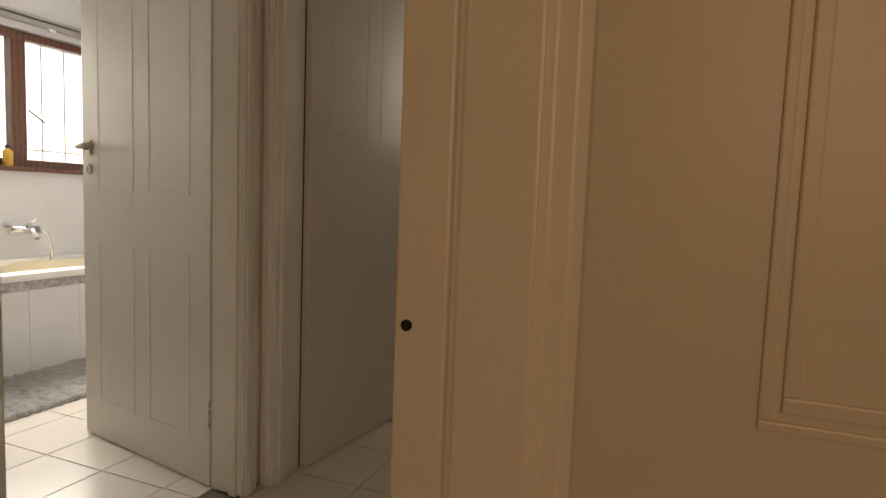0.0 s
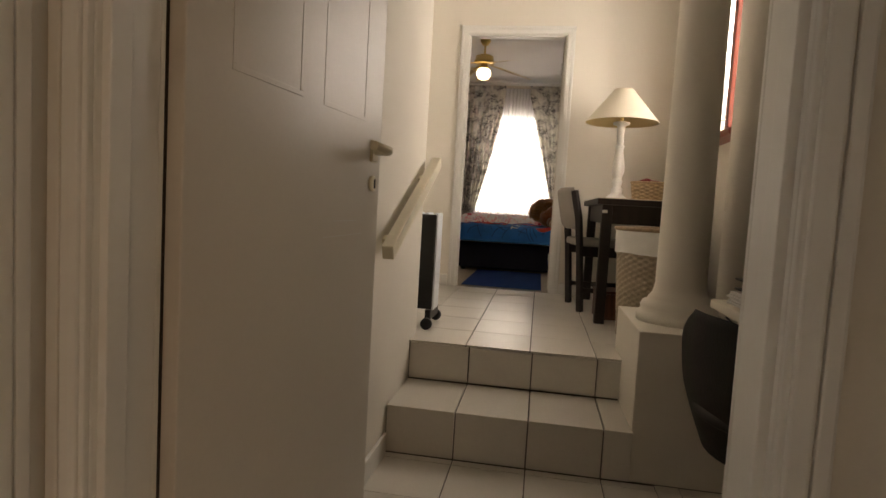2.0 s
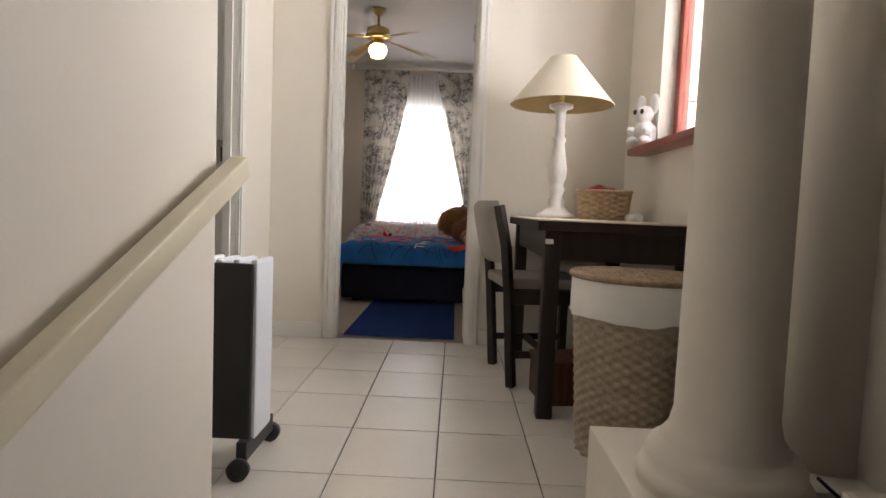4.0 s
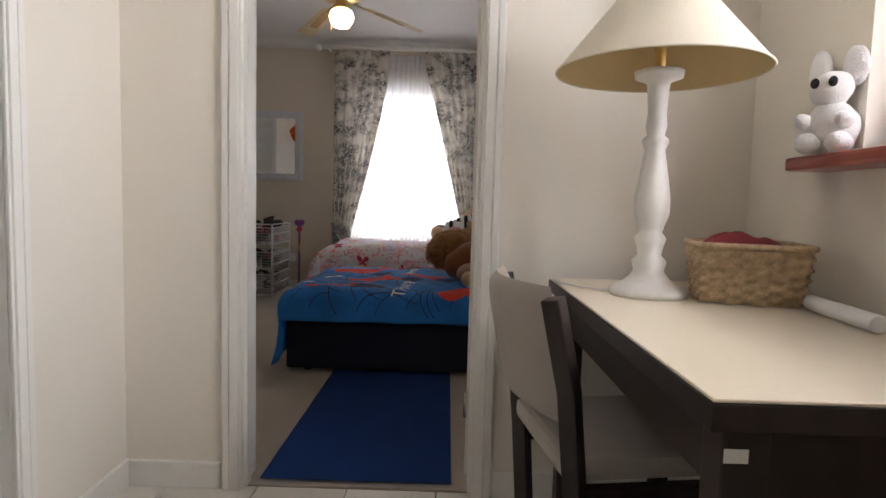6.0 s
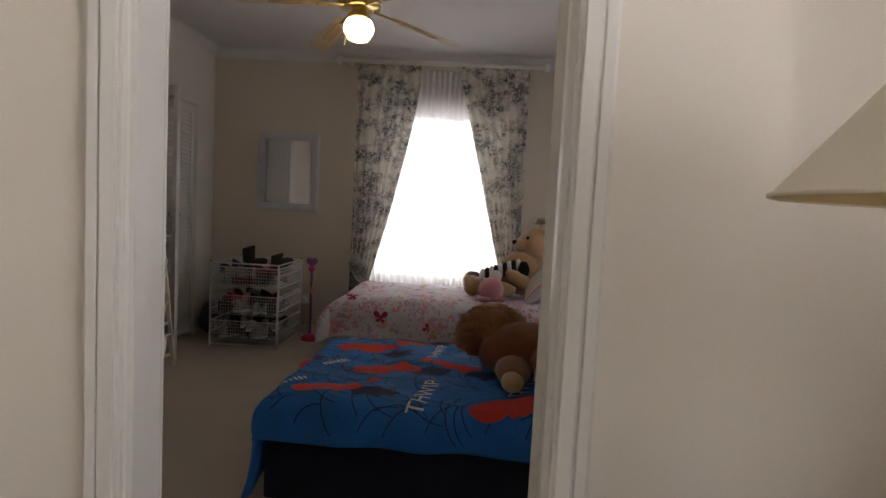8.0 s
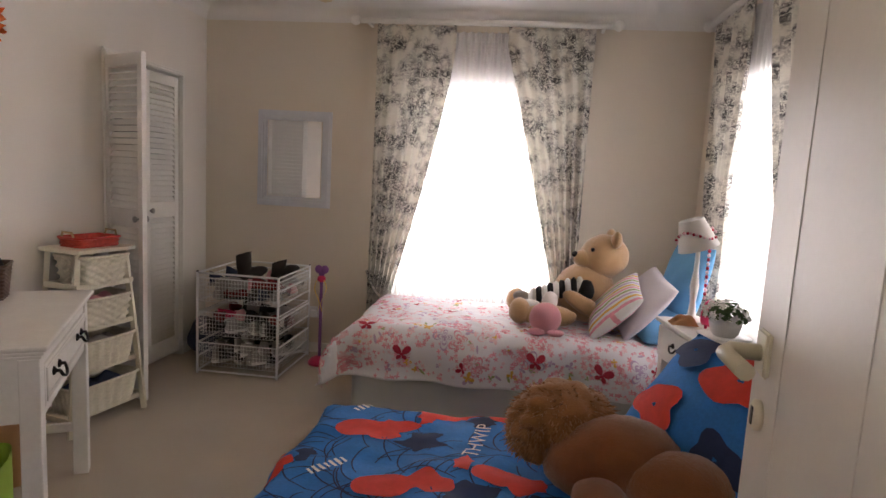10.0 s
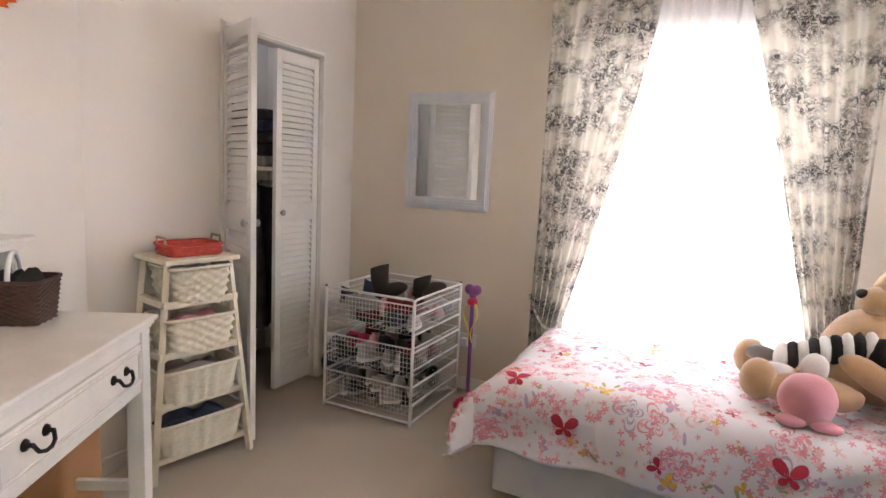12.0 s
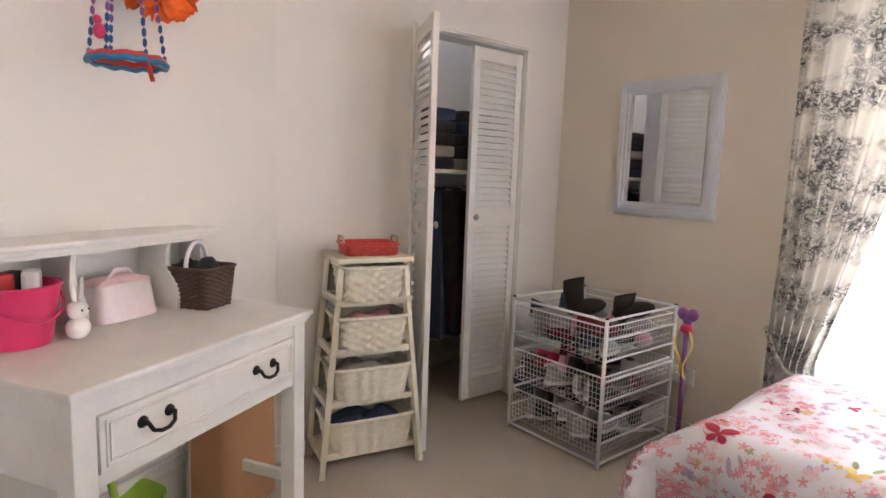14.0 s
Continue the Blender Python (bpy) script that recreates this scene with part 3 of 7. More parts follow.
def panel_door(name, x, y, z, rz, label, width=0.77, height=1.99, lock=1.17, flip=1, rows=((0.16, 0.80), (1.00, 1.84))):
    """Leaf along +x from its hinge, with a six-panel face on both sides."""
    d = thing(name, x, y, z, rz, label, "door")
    part("leaf", one(0, -0.02, 0.008, width, 0.02, height), DOOR, d, bevel=0.003)
    for sy in (-1, 1):
        for a, b in ((0.11, width / 2 - 0.045), (width / 2 + 0.045, width - 0.11)):
            for lo, hi in rows:
                bm = bmesh.new()
                y0, y1 = sorted((sy * 0.0195, sy * 0.0212))
                for q in ((a, lo, b, lo + 0.011), (a, hi - 0.011, b, hi), (a, lo + 0.011, a + 0.011, hi - 0.011), (b - 0.011, lo + 0.011, b, hi - 0.011)):
                    box(bm, q[0], y0, q[1], q[2], y1, q[3])
                part("panel_moulding", bm, DOOR, d, bevel=0.0018)
        lever(d, width - 0.055, sy * 0.02, lock, -flip, sy)
    for hz in (0.22, 1.75):
        part("hinge", lathe(bmesh.new(), [(0.006, hz), (0.006, hz + 0.09)], 10, Matrix.Translation((-0.004, 0.022, 0))), CHROME, d)
    return d


SCRATCHES = ((0.452, 0.949, 0.663, 0.953), (0.494, 0.986, 0.631, 0.987))
hall_door = panel_door("hall_door", -0.435, 2.625, 0.0, 83.8, "cream panelled door standing open along the hall wall", rows=((1.24, 1.86),))
# dark strip put in for the shade of the gap beside the jamb
part("hinge_gap_strip", one(-0.006, 0.009, 0.01, 0.003, 0.017, 1.985), DARKWOOD, hall_door, "dark strip standing in for the shaded gap on the hinge side")
for u0, z0, u1, z1 in SCRATCHES:
    ln_ = math.hypot(u1 - u0, z1 - z0)
    part("scratch", one(0, -0.0006, -0.0008, ln_, 0.0004, 0.0008, Matrix.Translation((u0, -0.0203, z0)) @ Matrix.Rotation(-math.atan2(z1 - z0, u1 - u0), 4, "Y")), PAPER, hall_door, "pale scratch in the enamel")
panel_door("bathroom_door", -0.62, 2.385, 0.0, 169.8, "white panelled bathroom door standing wide open", 0.80)
panel_door("bedroom_door", 0.225, 6.645, F, 82.0, "cream panelled bedroom door opened into the room", 0.765, 2.01, 1.25)

strike = thing("strike_plate", 0.655, 2.236, 1.065, 0, "dark metal strike plate let into the door lining", "lock plate")
part("plate", one(-0.014, 0, -0.042, 0.014, 0.004, 0.042), IRON, strike, bevel=0.001)
part("slot", one(-0.008, -0.002, -0.03, 0.008, 0.0, 0.03), BLACKPLASTIC, strike)
st2 = thing("strike_plate", -1.0, 6.016, F + 1.0, 0, "steel strike plate in the side room door lining", "lock plate")
part("plate", one(-0.03, 0, -0.06, 0.03, 0.004, 0.06), CHROME, st2, bevel=0.001)
part("slot", one(-0.012, -0.002, -0.04, 0.012, 0.0, 0.03), BLACKPLASTIC, st2)

sw = thing("light_switch", 0.485, 2.48, 1.40, 0, "cream double light switch on the stub wall", "switch")
part("plate", one(-0.055, -0.009, -0.055, 0.055, 0, 0.055), WHITEPLASTIC, sw, bevel=0.004)
for dx in (-0.02, 0.02):
    part("rocker", one(dx - 0.012, -0.014, -0.018, dx + 0.012, -0.008, 0.018), WHITEPLASTIC, sw, bevel=0.002)

# panelled wardrobe in the first room
wd = thing("wardrobe", 0.735, 1.30, 0, 0, "cream panelled built-in wardrobe door beside the doorway", "wardrobe")
part("body", one(-0.012, 0.027, 0, 1.2, 0.036, 2.35), DOOR, wd, bevel=0.004)
for a, b in ((0.115, 0.50), (0.70, 1.085)):
    for lo, hi in ((0.86, 2.15), (0.14, 0.68)):
        bm = bmesh.new()
        for e, w_ in ((0.0, 0.008), (0.014, 0.012)):
            for q in ((a + e, lo + e, b - e, lo + e + w_), (a + e, hi - e - w_, b - e, hi - e), (a + e, lo + e + w_, a + e + w_, hi - e - w_), (b - e - w_, lo + e + w_, b - e, hi - e - w_)):
                box(bm, q[0], 0.0245, q[1], q[2], 0.0285, q[3])
        part("door_moulding", bm, DOOR, wd, bevel=0.0018)

# ---- bathroom ----
bath = thing("bathtub", -3.09, 1.50, 0, 0, "cream built-in bathtub with pale tiled side", "bathtub")
for k in range(9):
    for lo, hi in ((0.0, 0.225), (0.229, 0.455)):
        part("apron_tile", one(0.68, 0.004 + 0.28 * k, lo, 0.72, 0.28 * (k + 1), hi), BTILE, bath, bevel=0.002)
part("backing", one(0.684, 0.002, 0.0, 0.7175, 2.52, 0.457), BTILE, bath)
part("border", one(0.676, 0.0, 0.458, 0.724, 2.52, 0.505), material("mosaic_border_tile", (0.42, 0.38, 0.40), 0.3, vary=0.5, scale=40), bath, "patterned border tile strip", bevel=0.002)
bm = bmesh.new()
for q in ((0.0, 0, 0.10, 2.53), (0.63, 0, 0.745, 2.53), (0.10, 0, 0.63, 0.12), (0.10, 2.38, 0.63, 2.53)):
    box(bm, q[0], q[1], 0.507, q[2], q[3], 0.55)
part("rim", bm, WHITEPLASTIC, bath, bevel=0.014)
part("basin", surface(bmesh.new(), lambda u, v: (0.365 + 0.29 * math.cos(2 * math.pi * u) * (1 - 0.3 * v), 1.25 + 1.18 * math.sin(2 * math.pi * u) * (1 - 0.25 * v), 0.535 - 0.40 * v), 40, 6, closed=True), IVORY, bath)
part("basin_floor", one(0.08, 0.1, 0.11, 0.65, 2.4, 0.135), IVORY, bath)
tap = thing("bath_mixer", -3.09, 3.32, 0.73, 0, "chrome bath mixer with hand shower hose on the wall", "tap")
part("body", tube(bmesh.new(), [(0.035, -0.09, 0), (0.035, 0.09, 0)], 0.026, 14), CHROME, tap)
part("spout", tube(bmesh.new(), [(0.03, 0, 0), (0.12, 0.0, 0.0), (0.16, 0, -0.05)], 0.017, 12), CHROME, tap)
part("lever", tube(bmesh.new(), [(0.04, 0.0, 0.02), (0.10, 0.04, 0.06)], 0.009, 8), CHROME, tap)
part("shower_head", tube(bmesh.new(), [(0.05, -0.10, 0.03), (0.10, -0.22, 0.05)], 0.016, 10), CHROME, tap)
part("hose", tube(bmesh.new(), [(0.04, 0.07, -0.02), (0.10, 0.10, -0.02), (0.12, 0.12, -0.12), (0.10, 0.12, -0.30)], 0.009, 8), CHROME, tap)
bw = thing("window_1", -3.16, 3.05, 1.13, 90, "brown wooden bathroom window with two lights", "window")
tagged(bw, kind="structure")
part("window_sill", one(-0.92, -0.11, -0.03, 0.92, 0.06, 0.0), BROWNWOOD, bw, bevel=0.004)
for q in ((-0.88, 0, -0.83, 0.86), (0.83, 0, 0.88, 0.86), (-0.83, 0, 0.83, 0.05), (-0.83, 0.81, 0.83, 0.86), (0.27, 0.05, 0.36, 0.81), (-0.40, 0.05, -0.31, 0.81)):
    part("window_frame", one(q[0], -0.02, q[1], q[2], 0.05, q[3]), BROWNWOOD, bw, bevel=0.004)
for a, b in ((-0.83, -0.40), (-0.31, 0.27), (0.36, 0.83)):
    pn = part("pane", one(a, 0.022, 0.05, b, 0.026, 0.81), GLASS, bw)
    pn.visible_shadow = False
    for k in range(2):
        x = a + (b - a) * (k + 1) / 3
        part("burglar_bar", tube(bmesh.new(), [(x, 0.07, 0.02), (x, 0.07, 0.84)], 0.004, 6), GREYPLASTIC, bw)
    part("burglar_bar", tube(bmesh.new(), [(a, 0.07, 0.12), (b, 0.07, 0.12)], 0.004, 6), GREYPLASTIC, bw)
part("stay", tube(bmesh.new(), [(0.37, -0.02, 0.37), (0.47, -0.03, 0.30)], 0.005, 6), IRON, bw)
pel = thing("curtain_track", -3.09, 3.0, 2.03, 90, "white aluminium curtain track above the bathroom window", "curtain track")
part("track", box(one(-1.05, -0.045, 0, 1.0, 0.0, 0.03), -1.05, -0.05, 0.04, 1.0, 0.0, 0.058), GREYPLASTIC, pel, bevel=0.004)
for k in range(3):
    part("glider", one(-0.6 + 0.55 * k, -0.05, -0.02, -0.56 + 0.55 * k, -0.03, 0.0), WHITEPLASTIC, pel)
for dy, hgt, mt in ((-0.12, 0.13, PINKVINYL), (0.0, 0.11, PAPER), (0.12, 0.13, YELLOWPRINT)):
    bt = thing("bottle", -3.11, 3.15 + dy, 1.131, 0, "small toiletry bottle on the bathroom window sill", "bottle", "bottles on the sill")
    part("flask", lathe(bmesh.new(), [(0.026, 0), (0.028, 0.01), (0.028, hgt * 0.7), (0.012, hgt * 0.8), (0.012, hgt * 0.86)], 16), mt, bt)
    part("cap", lathe(bmesh.new(), [(0.014, hgt * 0.84), (0.014, hgt)], 12), BLACKPLASTIC, bt)
rug = bmesh.new()
surface(rug, lambda u, v: (-2.36 + 0.57 * u, 1.9 + 1.5 * v, 0.022 + 0.012 * noise.noise(Vector((u * 20, v * 60, 0))) - 0.02 * (max(abs(2 * u - 1), abs(2 * v - 1)) > 0.97)), 50, 120)
solo("bath_rug", rug, GREYRUG, "grey shaggy bath rug on the tiles", "rug")

# ---- desk nook ----
nd = thing("built_in_desk", 0.76, 2.62, 0, 0, "cream built-in desk with rounded front edge", "desk")
part("worktop", one(0, 0, 0.715, 0.735, 1.50, 0.75), BUTTER, nd, bevel=0.012)
part("side_panel", one(0.1, 1.45, 0, 0.73, 1.48, 0.71), BUTTER, nd, bevel=0.003)
pshelf = thing("printer_shelf", 1.02, 3.35, 0.955, 0, "white shelf on a metal bracket above the desk", "shelf")
part("board", one(0, 0, 0, 0.478, 1.0, 0.022), WHITEWOOD, pshelf, bevel=0.008)
part("bracket", box(one(0.15, 0.62, -0.02, 0.478, 0.64, 0), 0.455, 0.62, -0.14, 0.478, 0.64, -0.02), WHITEPLASTIC, pshelf)
pr = thing("printer", 1.03, 3.85, 0.978, 0, "black and grey inkjet printer on the shelf", "printer")
part("base", one(0, 0, 0, 0.40, 0.46, 0.10), BLACKPLASTIC, pr, bevel=0.012)
bm = one(0, 0, 0.101, 0.40, 0.46, 0.165)
for v in bm.verts:
    if v.co.z > 0.15 and v.co.x < 0.1:
        v.co.x += 0.02
part("scanner", bm, BLACKPLASTIC, pr, bevel=0.012)
bm = one(-0.028, 0.10, 0.075, 0.05, 0.455, 0.130)
for v in bm.verts:
    if v.co.z > 0.1 and v.co.x < 0:
        v.co.x += 0.045
part("control_panel", bm, GREYPLASTIC, pr, "grey sloping control panel", bevel=0.006)
part("paper_tray", one(-0.03, 0.08, 0.012, 0.02, 0.38, 0.03), BLACKPLASTIC, pr, bevel=0.004)
for k, (zz, mt, nm, lb, w_) in enumerate(((0.752, PAPER, "paper_stack", "stack of loose white papers on the desk", 0.30), (0.80, BLACKPLASTIC, "ring_binder", "black ring binder lying on the papers", 0.31), (0.845, LEATHER, "folder", "dark brown folder lying on a binder", 0.29))):
    b_ = thing(nm, 0.80 + 0.012 * k, 3.79, zz, 4 - 5 * k, lb, nm.replace("_", " "))
    if nm == "paper_stack":
        for j in range(6):
            part("sheet", one(0.005 * (j % 3), 0.004 * (j % 2), j * 0.0075, w_, 0.22 + 0.006 * (j % 2), j * 0.0075 + 0.006), PAPER, b_)
    else:
        part("cover", one(0, 0, 0.0, w_, 0.25, 0.006), mt, b_, bevel=0.002)
        part("cover", one(0, 0, 0.034, w_, 0.25, 0.04), mt, b_, bevel=0.002)
        part("page_block", one(0.025, 0.012, 0.007, w_ - 0.01, 0.245, 0.033), PAPER, b_)
        part("spine", one(w_ - 0.004, 0, 0, w_ + 0.003, 0.25, 0.04), mt, b_, bevel=0.002)
td = thing("tape_dispenser", 0.865, 3.69, 0.753, -14, "red plastic tape dispenser with a roll of tape", "tape dispenser")
bm = bmesh.new()
box(bm, 0, 0, 0, 0.16, 0.055, 0.03)
box(bm, 0, 0, 0.03, 0.035, 0.055, 0.085)
box(bm, 0.125, 0, 0.03, 0.16, 0.055, 0.05)
part("body", bm, REDPLASTIC, td, bevel=0.006)
part("tape_roll", lathe(bmesh.new(), [(0.026, -0.012), (0.04, -0.012), (0.04, 0.012), (0.026, 0.012)], 28, Matrix.Translation((0.085, 0.027, 0.062)) @ Matrix.Rotation(math.pi / 2, 4, "X")), KRAFT, td)
part("base", one(-0.005, -0.006, -0.001, 0.17, 0.062, 0.006), BLACKPLASTIC, td, bevel=0.002)
solo("cable", tube(bmesh.new(), [(0.91, 4.40, 0.64), (0.93, 4.28, 0.61), (0.98, 4.16, 0.62), (0.95, 4.06, 0.755), (1.05, 3.9, 0.757)], 0.004, 6), BLACKPLASTIC, "black mains cable running to the desk", "cable")
oc = thing("wall_cupboard", 1.14, 2.62, 1.28, 0, "cream wall cupboard above the desk with brass knobs", "cupboard")
part("carcass", one(0.02, 0, 0, 0.36, 1.775, 1.2), DOOR, oc, bevel=0.003)
for k in range(3):
    dd = part("door", one(0, 0.01 + 0.59 * k, 0.012, 0.019, 0.585 + 0.59 * k, 1.19), DOOR, oc, bevel=0.004)
    kn = part("knob", lathe(bmesh.new(), [(0.006, 0), (0.006, 0.012), (0.017, 0.02), (0.017, 0.028), (0.008, 0.033)], 18, Matrix.Translation((0, 0.07 + 0.59 * k, 0.40)) @ Matrix.Rotation(-math.pi / 2, 4, "Y")), BRASS, dd, "polished brass knob")

oc_ch = thing("office_chair", 0.845, 3.665, 0, 13, "dark brown leather swivel chair pushed to the desk", "chair")
def back(u, v):
    s = 2 * u - 1
    wv = (1 - 0.30 * max(0.0, (v - 0.7) / 0.3) ** 3) * (1 - 0.35 * max(0.0, (0.5 - v) / 0.5) ** 2)
    return (-0.235 + 0.06 * s * s + 0.05 * (1 - v) ** 2, 0.27 * s * wv, 0.34 + 0.425 * v - 0.03 * s ** 4 * v)
bm = surface(bmesh.new(), back, 24, 14)
bmesh.ops.solidify(bm, geom=bm.faces[:], thickness=0.045)
part("backrest", bm, LEATHER, oc_ch, smooth=True)
part("seat", blob(bmesh.new(), (0.02, 0, 0.46), (0.25, 0.25, 0.05)), LEATHER, oc_ch)
part("post", lathe(bmesh.new(), [(0.03, 0.09), (0.03, 0.42)], 14), BLACKPLASTIC, oc_ch)
for k in range(5):
    a = k * 2 * math.pi / 5
    lg = part("leg", tube(bmesh.new(), [(0, 0, 0.11), (0.27 * math.cos(a), 0.27 * math.sin(a), 0.065)], 0.02, 8), BLACKPLASTIC, oc_ch)
    part("castor", lathe(bmesh.new(), [(0.026, -0.02), (0.026, 0.02)], 14, Matrix.Translation((0.27 * math.cos(a), 0.27 * math.sin(a), 0.027)) @ Matrix.Rotation(math.pi / 2, 4, "X")), BLACKPLASTIC, lg)


# ---- weaving and cloth ----
def woven(bm, w, d, h, rows, cols, taper=0.9, amp=0.004, z0=0.0, mi=0, power=None, ribs=False):
    """Basket wall on a rounded rectangle (or oval) whose strands go over and under; closed with a floor."""
    e = power or 8.0
    def rim(a, s):
        c, q = math.cos(a), math.sin(a)
        k = (abs(c) ** e + abs(q) ** e) ** (-1 / e)
        return k * c * w / 2 * s, k * q * d / 2 * s
    def fn(u, v):
        a = 2 * math.pi * u
        s = taper + (1 - taper) * v
        x, y = rim(a, s)
        o = amp * math.cos(u * cols * math.pi) * (0.6 + 0.4 * math.cos(v * rows * 2 * math.pi) if ribs else math.cos(v * rows * math.pi))
        n_ = Vector((x, y, 0)).normalized()
        return (x + n_.x * o, y + n_.y * o, z0 + h * v)
    surface(bm, fn, cols * 3, rows * 3, mi, True)
    surface(bm, lambda u, v: (lambda p: (p[0] * 0.94 * v, p[1] * 0.94 * v, z0 + 0.012))(rim(2 * math.pi * u, taper)), 32, 2, mi, True)
    surface(bm, lambda u, v: (lambda p: (p[0], p[1], z0 + 0.012 + (h - 0.012) * v))(rim(2 * math.pi * u, (taper + (1 - taper) * v) * 0.955)), 48, 2, mi, True)
    return bm


def rim_of(w, d, h, r=0.008, e=8.0, n_=48):
    pts = []
    for k in range(n_):
        a = 2 * math.pi * k / n_
        c, q = math.cos(a), math.sin(a)
        f = (abs(c) ** e + abs(q) ** e) ** (-1 / e)
        pts.append((f * c * w / 2, f * q * d / 2, h))
    return tube(bmesh.new(), pts, r, 8, closed=True)


def pillow(name, w, h, t, mats, label, at, kind="pillow", stripes=False):
    def side(s):
        def fn(u, v):
            a, b = 2 * u - 1, 2 * v - 1
            k = max(0.0, (1 - abs(a) ** 2.6) * (1 - abs(b) ** 2.6)) ** 0.5
            pin = 1 - 0.05 * (1 - abs(a)) * abs(b) - 0.05 * (1 - abs(b)) * abs(a)
            return (a * w / 2 * pin, b * h / 2 * pin, s * t / 2 * k * (1 + 0.10 * noise.noise(Vector((a * 2.5, b * 2.5, s)))))
        return fn
    bm = surface(surface(bmesh.new(), side(1), 24, 24), side(-1), 24, 24)
    if stripes:
        for f in bm.faces:
            c = f.calc_center_median()
            f.material_index = int((c.x / w + 0.5) * 24) % len(mats)
    bmesh.ops.remove_doubles(bm, verts=bm.verts[:], dist=0.0005)
    return solo(name, bm, mats, label, kind, at)


# ---- landing ----
lw = thing("window_2", 1.15, 5.50, 1.50, 0, "red-brown wooden landing window with bright daylight", "window")
tagged(lw, kind="structure")
part("window_sill", one(-0.17, -0.66, -0.035, 0.05, 0.66, 0.0), REDWOOD, lw, bevel=0.010)
for q in ((-0.535, 0, -0.475, 1.05), (0.475, 0, 0.535, 1.05), (-0.475, 0, 0.475, 0.06), (-0.475, 0.99, 0.475, 1.05), (-0.03, 0.06, 0.03, 0.99)):
    part("window_frame", one(0, q[0], q[1], 0.055, q[2], q[3]), REDWOOD, lw, bevel=0.006)
for a, b in ((-0.475, -0.03), (0.03, 0.475)):
    pn = part("pane", one(0.025, a, 0.06, 0.029, b, 0.99), GLASS, lw)
    pn.visible_shadow = False
part("latch", tube(bmesh.new(), [(-0.02, 0.28, 0.17), (-0.03, -0.1, 0.12)], 0.004, 6), CHROME, lw)

tb = thing("writing_table", 0.44, 5.32, F, 0, "dark wooden table with a pale laminate top", "table")
part("tabletop", one(0, 0, 0.747, 0.62, 1.10, 0.752), TABLETOP, tb, "pale laminate tabletop", bevel=0.002)
part("edging", one(-0.002, -0.002, 0.712, 0.622, 1.102, 0.7465), DARKWOOD, tb, bevel=0.002)
for x0, x1, y0, y1 in ((0.05, 0.57, 0.045, 0.065), (0.05, 0.57, 1.035, 1.055), (0.045, 0.065, 0.065, 1.035), (0.555, 0.575, 0.065, 1.035)):
    part("apron", one(x0, y0, 0.60, x1, y1, 0.712), DARKWOOD, tb, bevel=0.003)
for lx in (0.03, 0.53):
    for ly in (0.03, 1.01):
        part("leg", one(lx, ly, 0, lx + 0.06, ly + 0.06, 0.712), DARKWOOD, tb, bevel=0.005)
part("sticker", one(-0.0008, 0.035, 0.662, 0.0295, 0.036, 0.68, pose(0.031, -0.007, 0)), PAPER, tb)

dc = thing("dining_chair", 0.335, 5.92, F, 8.5, "dark wooden chair with taupe padded seat and backrest", "chair")
part("seat", one(0.0, -0.185, 0.435, 0.41, 0.185, 0.485), GREYCLOTH, dc, "taupe padded seat", bevel=0.018)
for y in (-0.19, 0.19):
    bm = bmesh.new()
    tube(bm, [(0.05, y, 0), (0.02, y, 0.42), (0.0, y, 0.62), (-0.040, y, 0.80)], 0.026, 4)
    part("back_leg", bm, DARKWOOD, dc, bevel=0.004)
    part("front_leg", one(0.385, y - 0.02, 0, 0.425, y + 0.02, 0.435), DARKWOOD, dc, bevel=0.004)
    part("side_rail", one(0.02, y - 0.012, 0.37, 0.40, y + 0.012, 0.432), DARKWOOD, dc, bevel=0.003)
    part("stretcher", one(0.03, y - 0.01, 0.13, 0.40, y + 0.01, 0.16), DARKWOOD, dc, bevel=0.003)
part("front_rail", one(0.39, -0.168, 0.37, 0.415, 0.19, 0.432), DARKWOOD, dc, bevel=0.003)
part("cross_stretcher", one(0.2, -0.178, 0.132, 0.225, 0.178, 0.158), DARKWOOD, dc, bevel=0.003)
def padback(s):
    def fn(u, v):
        b = 2 * u - 1
        x = 0.012 - 0.055 * v - 0.030 * (1 - b * b) + s * 0.028 * (1 - abs(b) ** 6) ** 0.5 * (1 - abs(2 * v - 1) ** 6) ** 0.5
        return (x - 0.02 * (1 - b * b) , 0.182 * b, 0.545 + 0.275 * v)
    return fn
part("backrest", surface(surface(bmesh.new(), padback(1), 16, 14), padback(-1), 16, 14), GREYCLOTH, dc, "taupe padded backrest")

tl = thing("table_lamp", 0.635, 6.12, F + 0.752, 0, "white turned wooden table lamp with a cream cone shade", "lamp")
part("stem", lathe(bmesh.new(), [(0.0931, 0.0), (0.095, 0.0124), (0.0874, 0.0227), (0.0684, 0.0288), (0.0478, 0.0464), (0.0368, 0.0618), (0.0423, 0.0876), (0.0276, 0.103), (0.0331, 0.1288), (0.0386, 0.1442), (0.0276, 0.1597), (0.0313, 0.1751), (0.0423, 0.206), (0.0432, 0.242), (0.0331, 0.309), (0.0239, 0.3656), (0.0313, 0.3811), (0.0313, 0.3914), (0.0202, 0.4017), (0.0258, 0.4223), (0.0221, 0.4532), (0.0258, 0.515), (0.0294, 0.5304), (0.057, 0.5408), (0.0589, 0.5562), (0.0414, 0.5614), (0.0184, 0.5665)], 32), WHITEWOOD, tl)
part("lampholder", lathe(bmesh.new(), [(0.010, 0.56), (0.014, 0.575), (0.014, 0.62), (0.018, 0.63), (0.018, 0.67)], 16), BRASS, tl, "brass lampholder")
bm = bmesh.new()
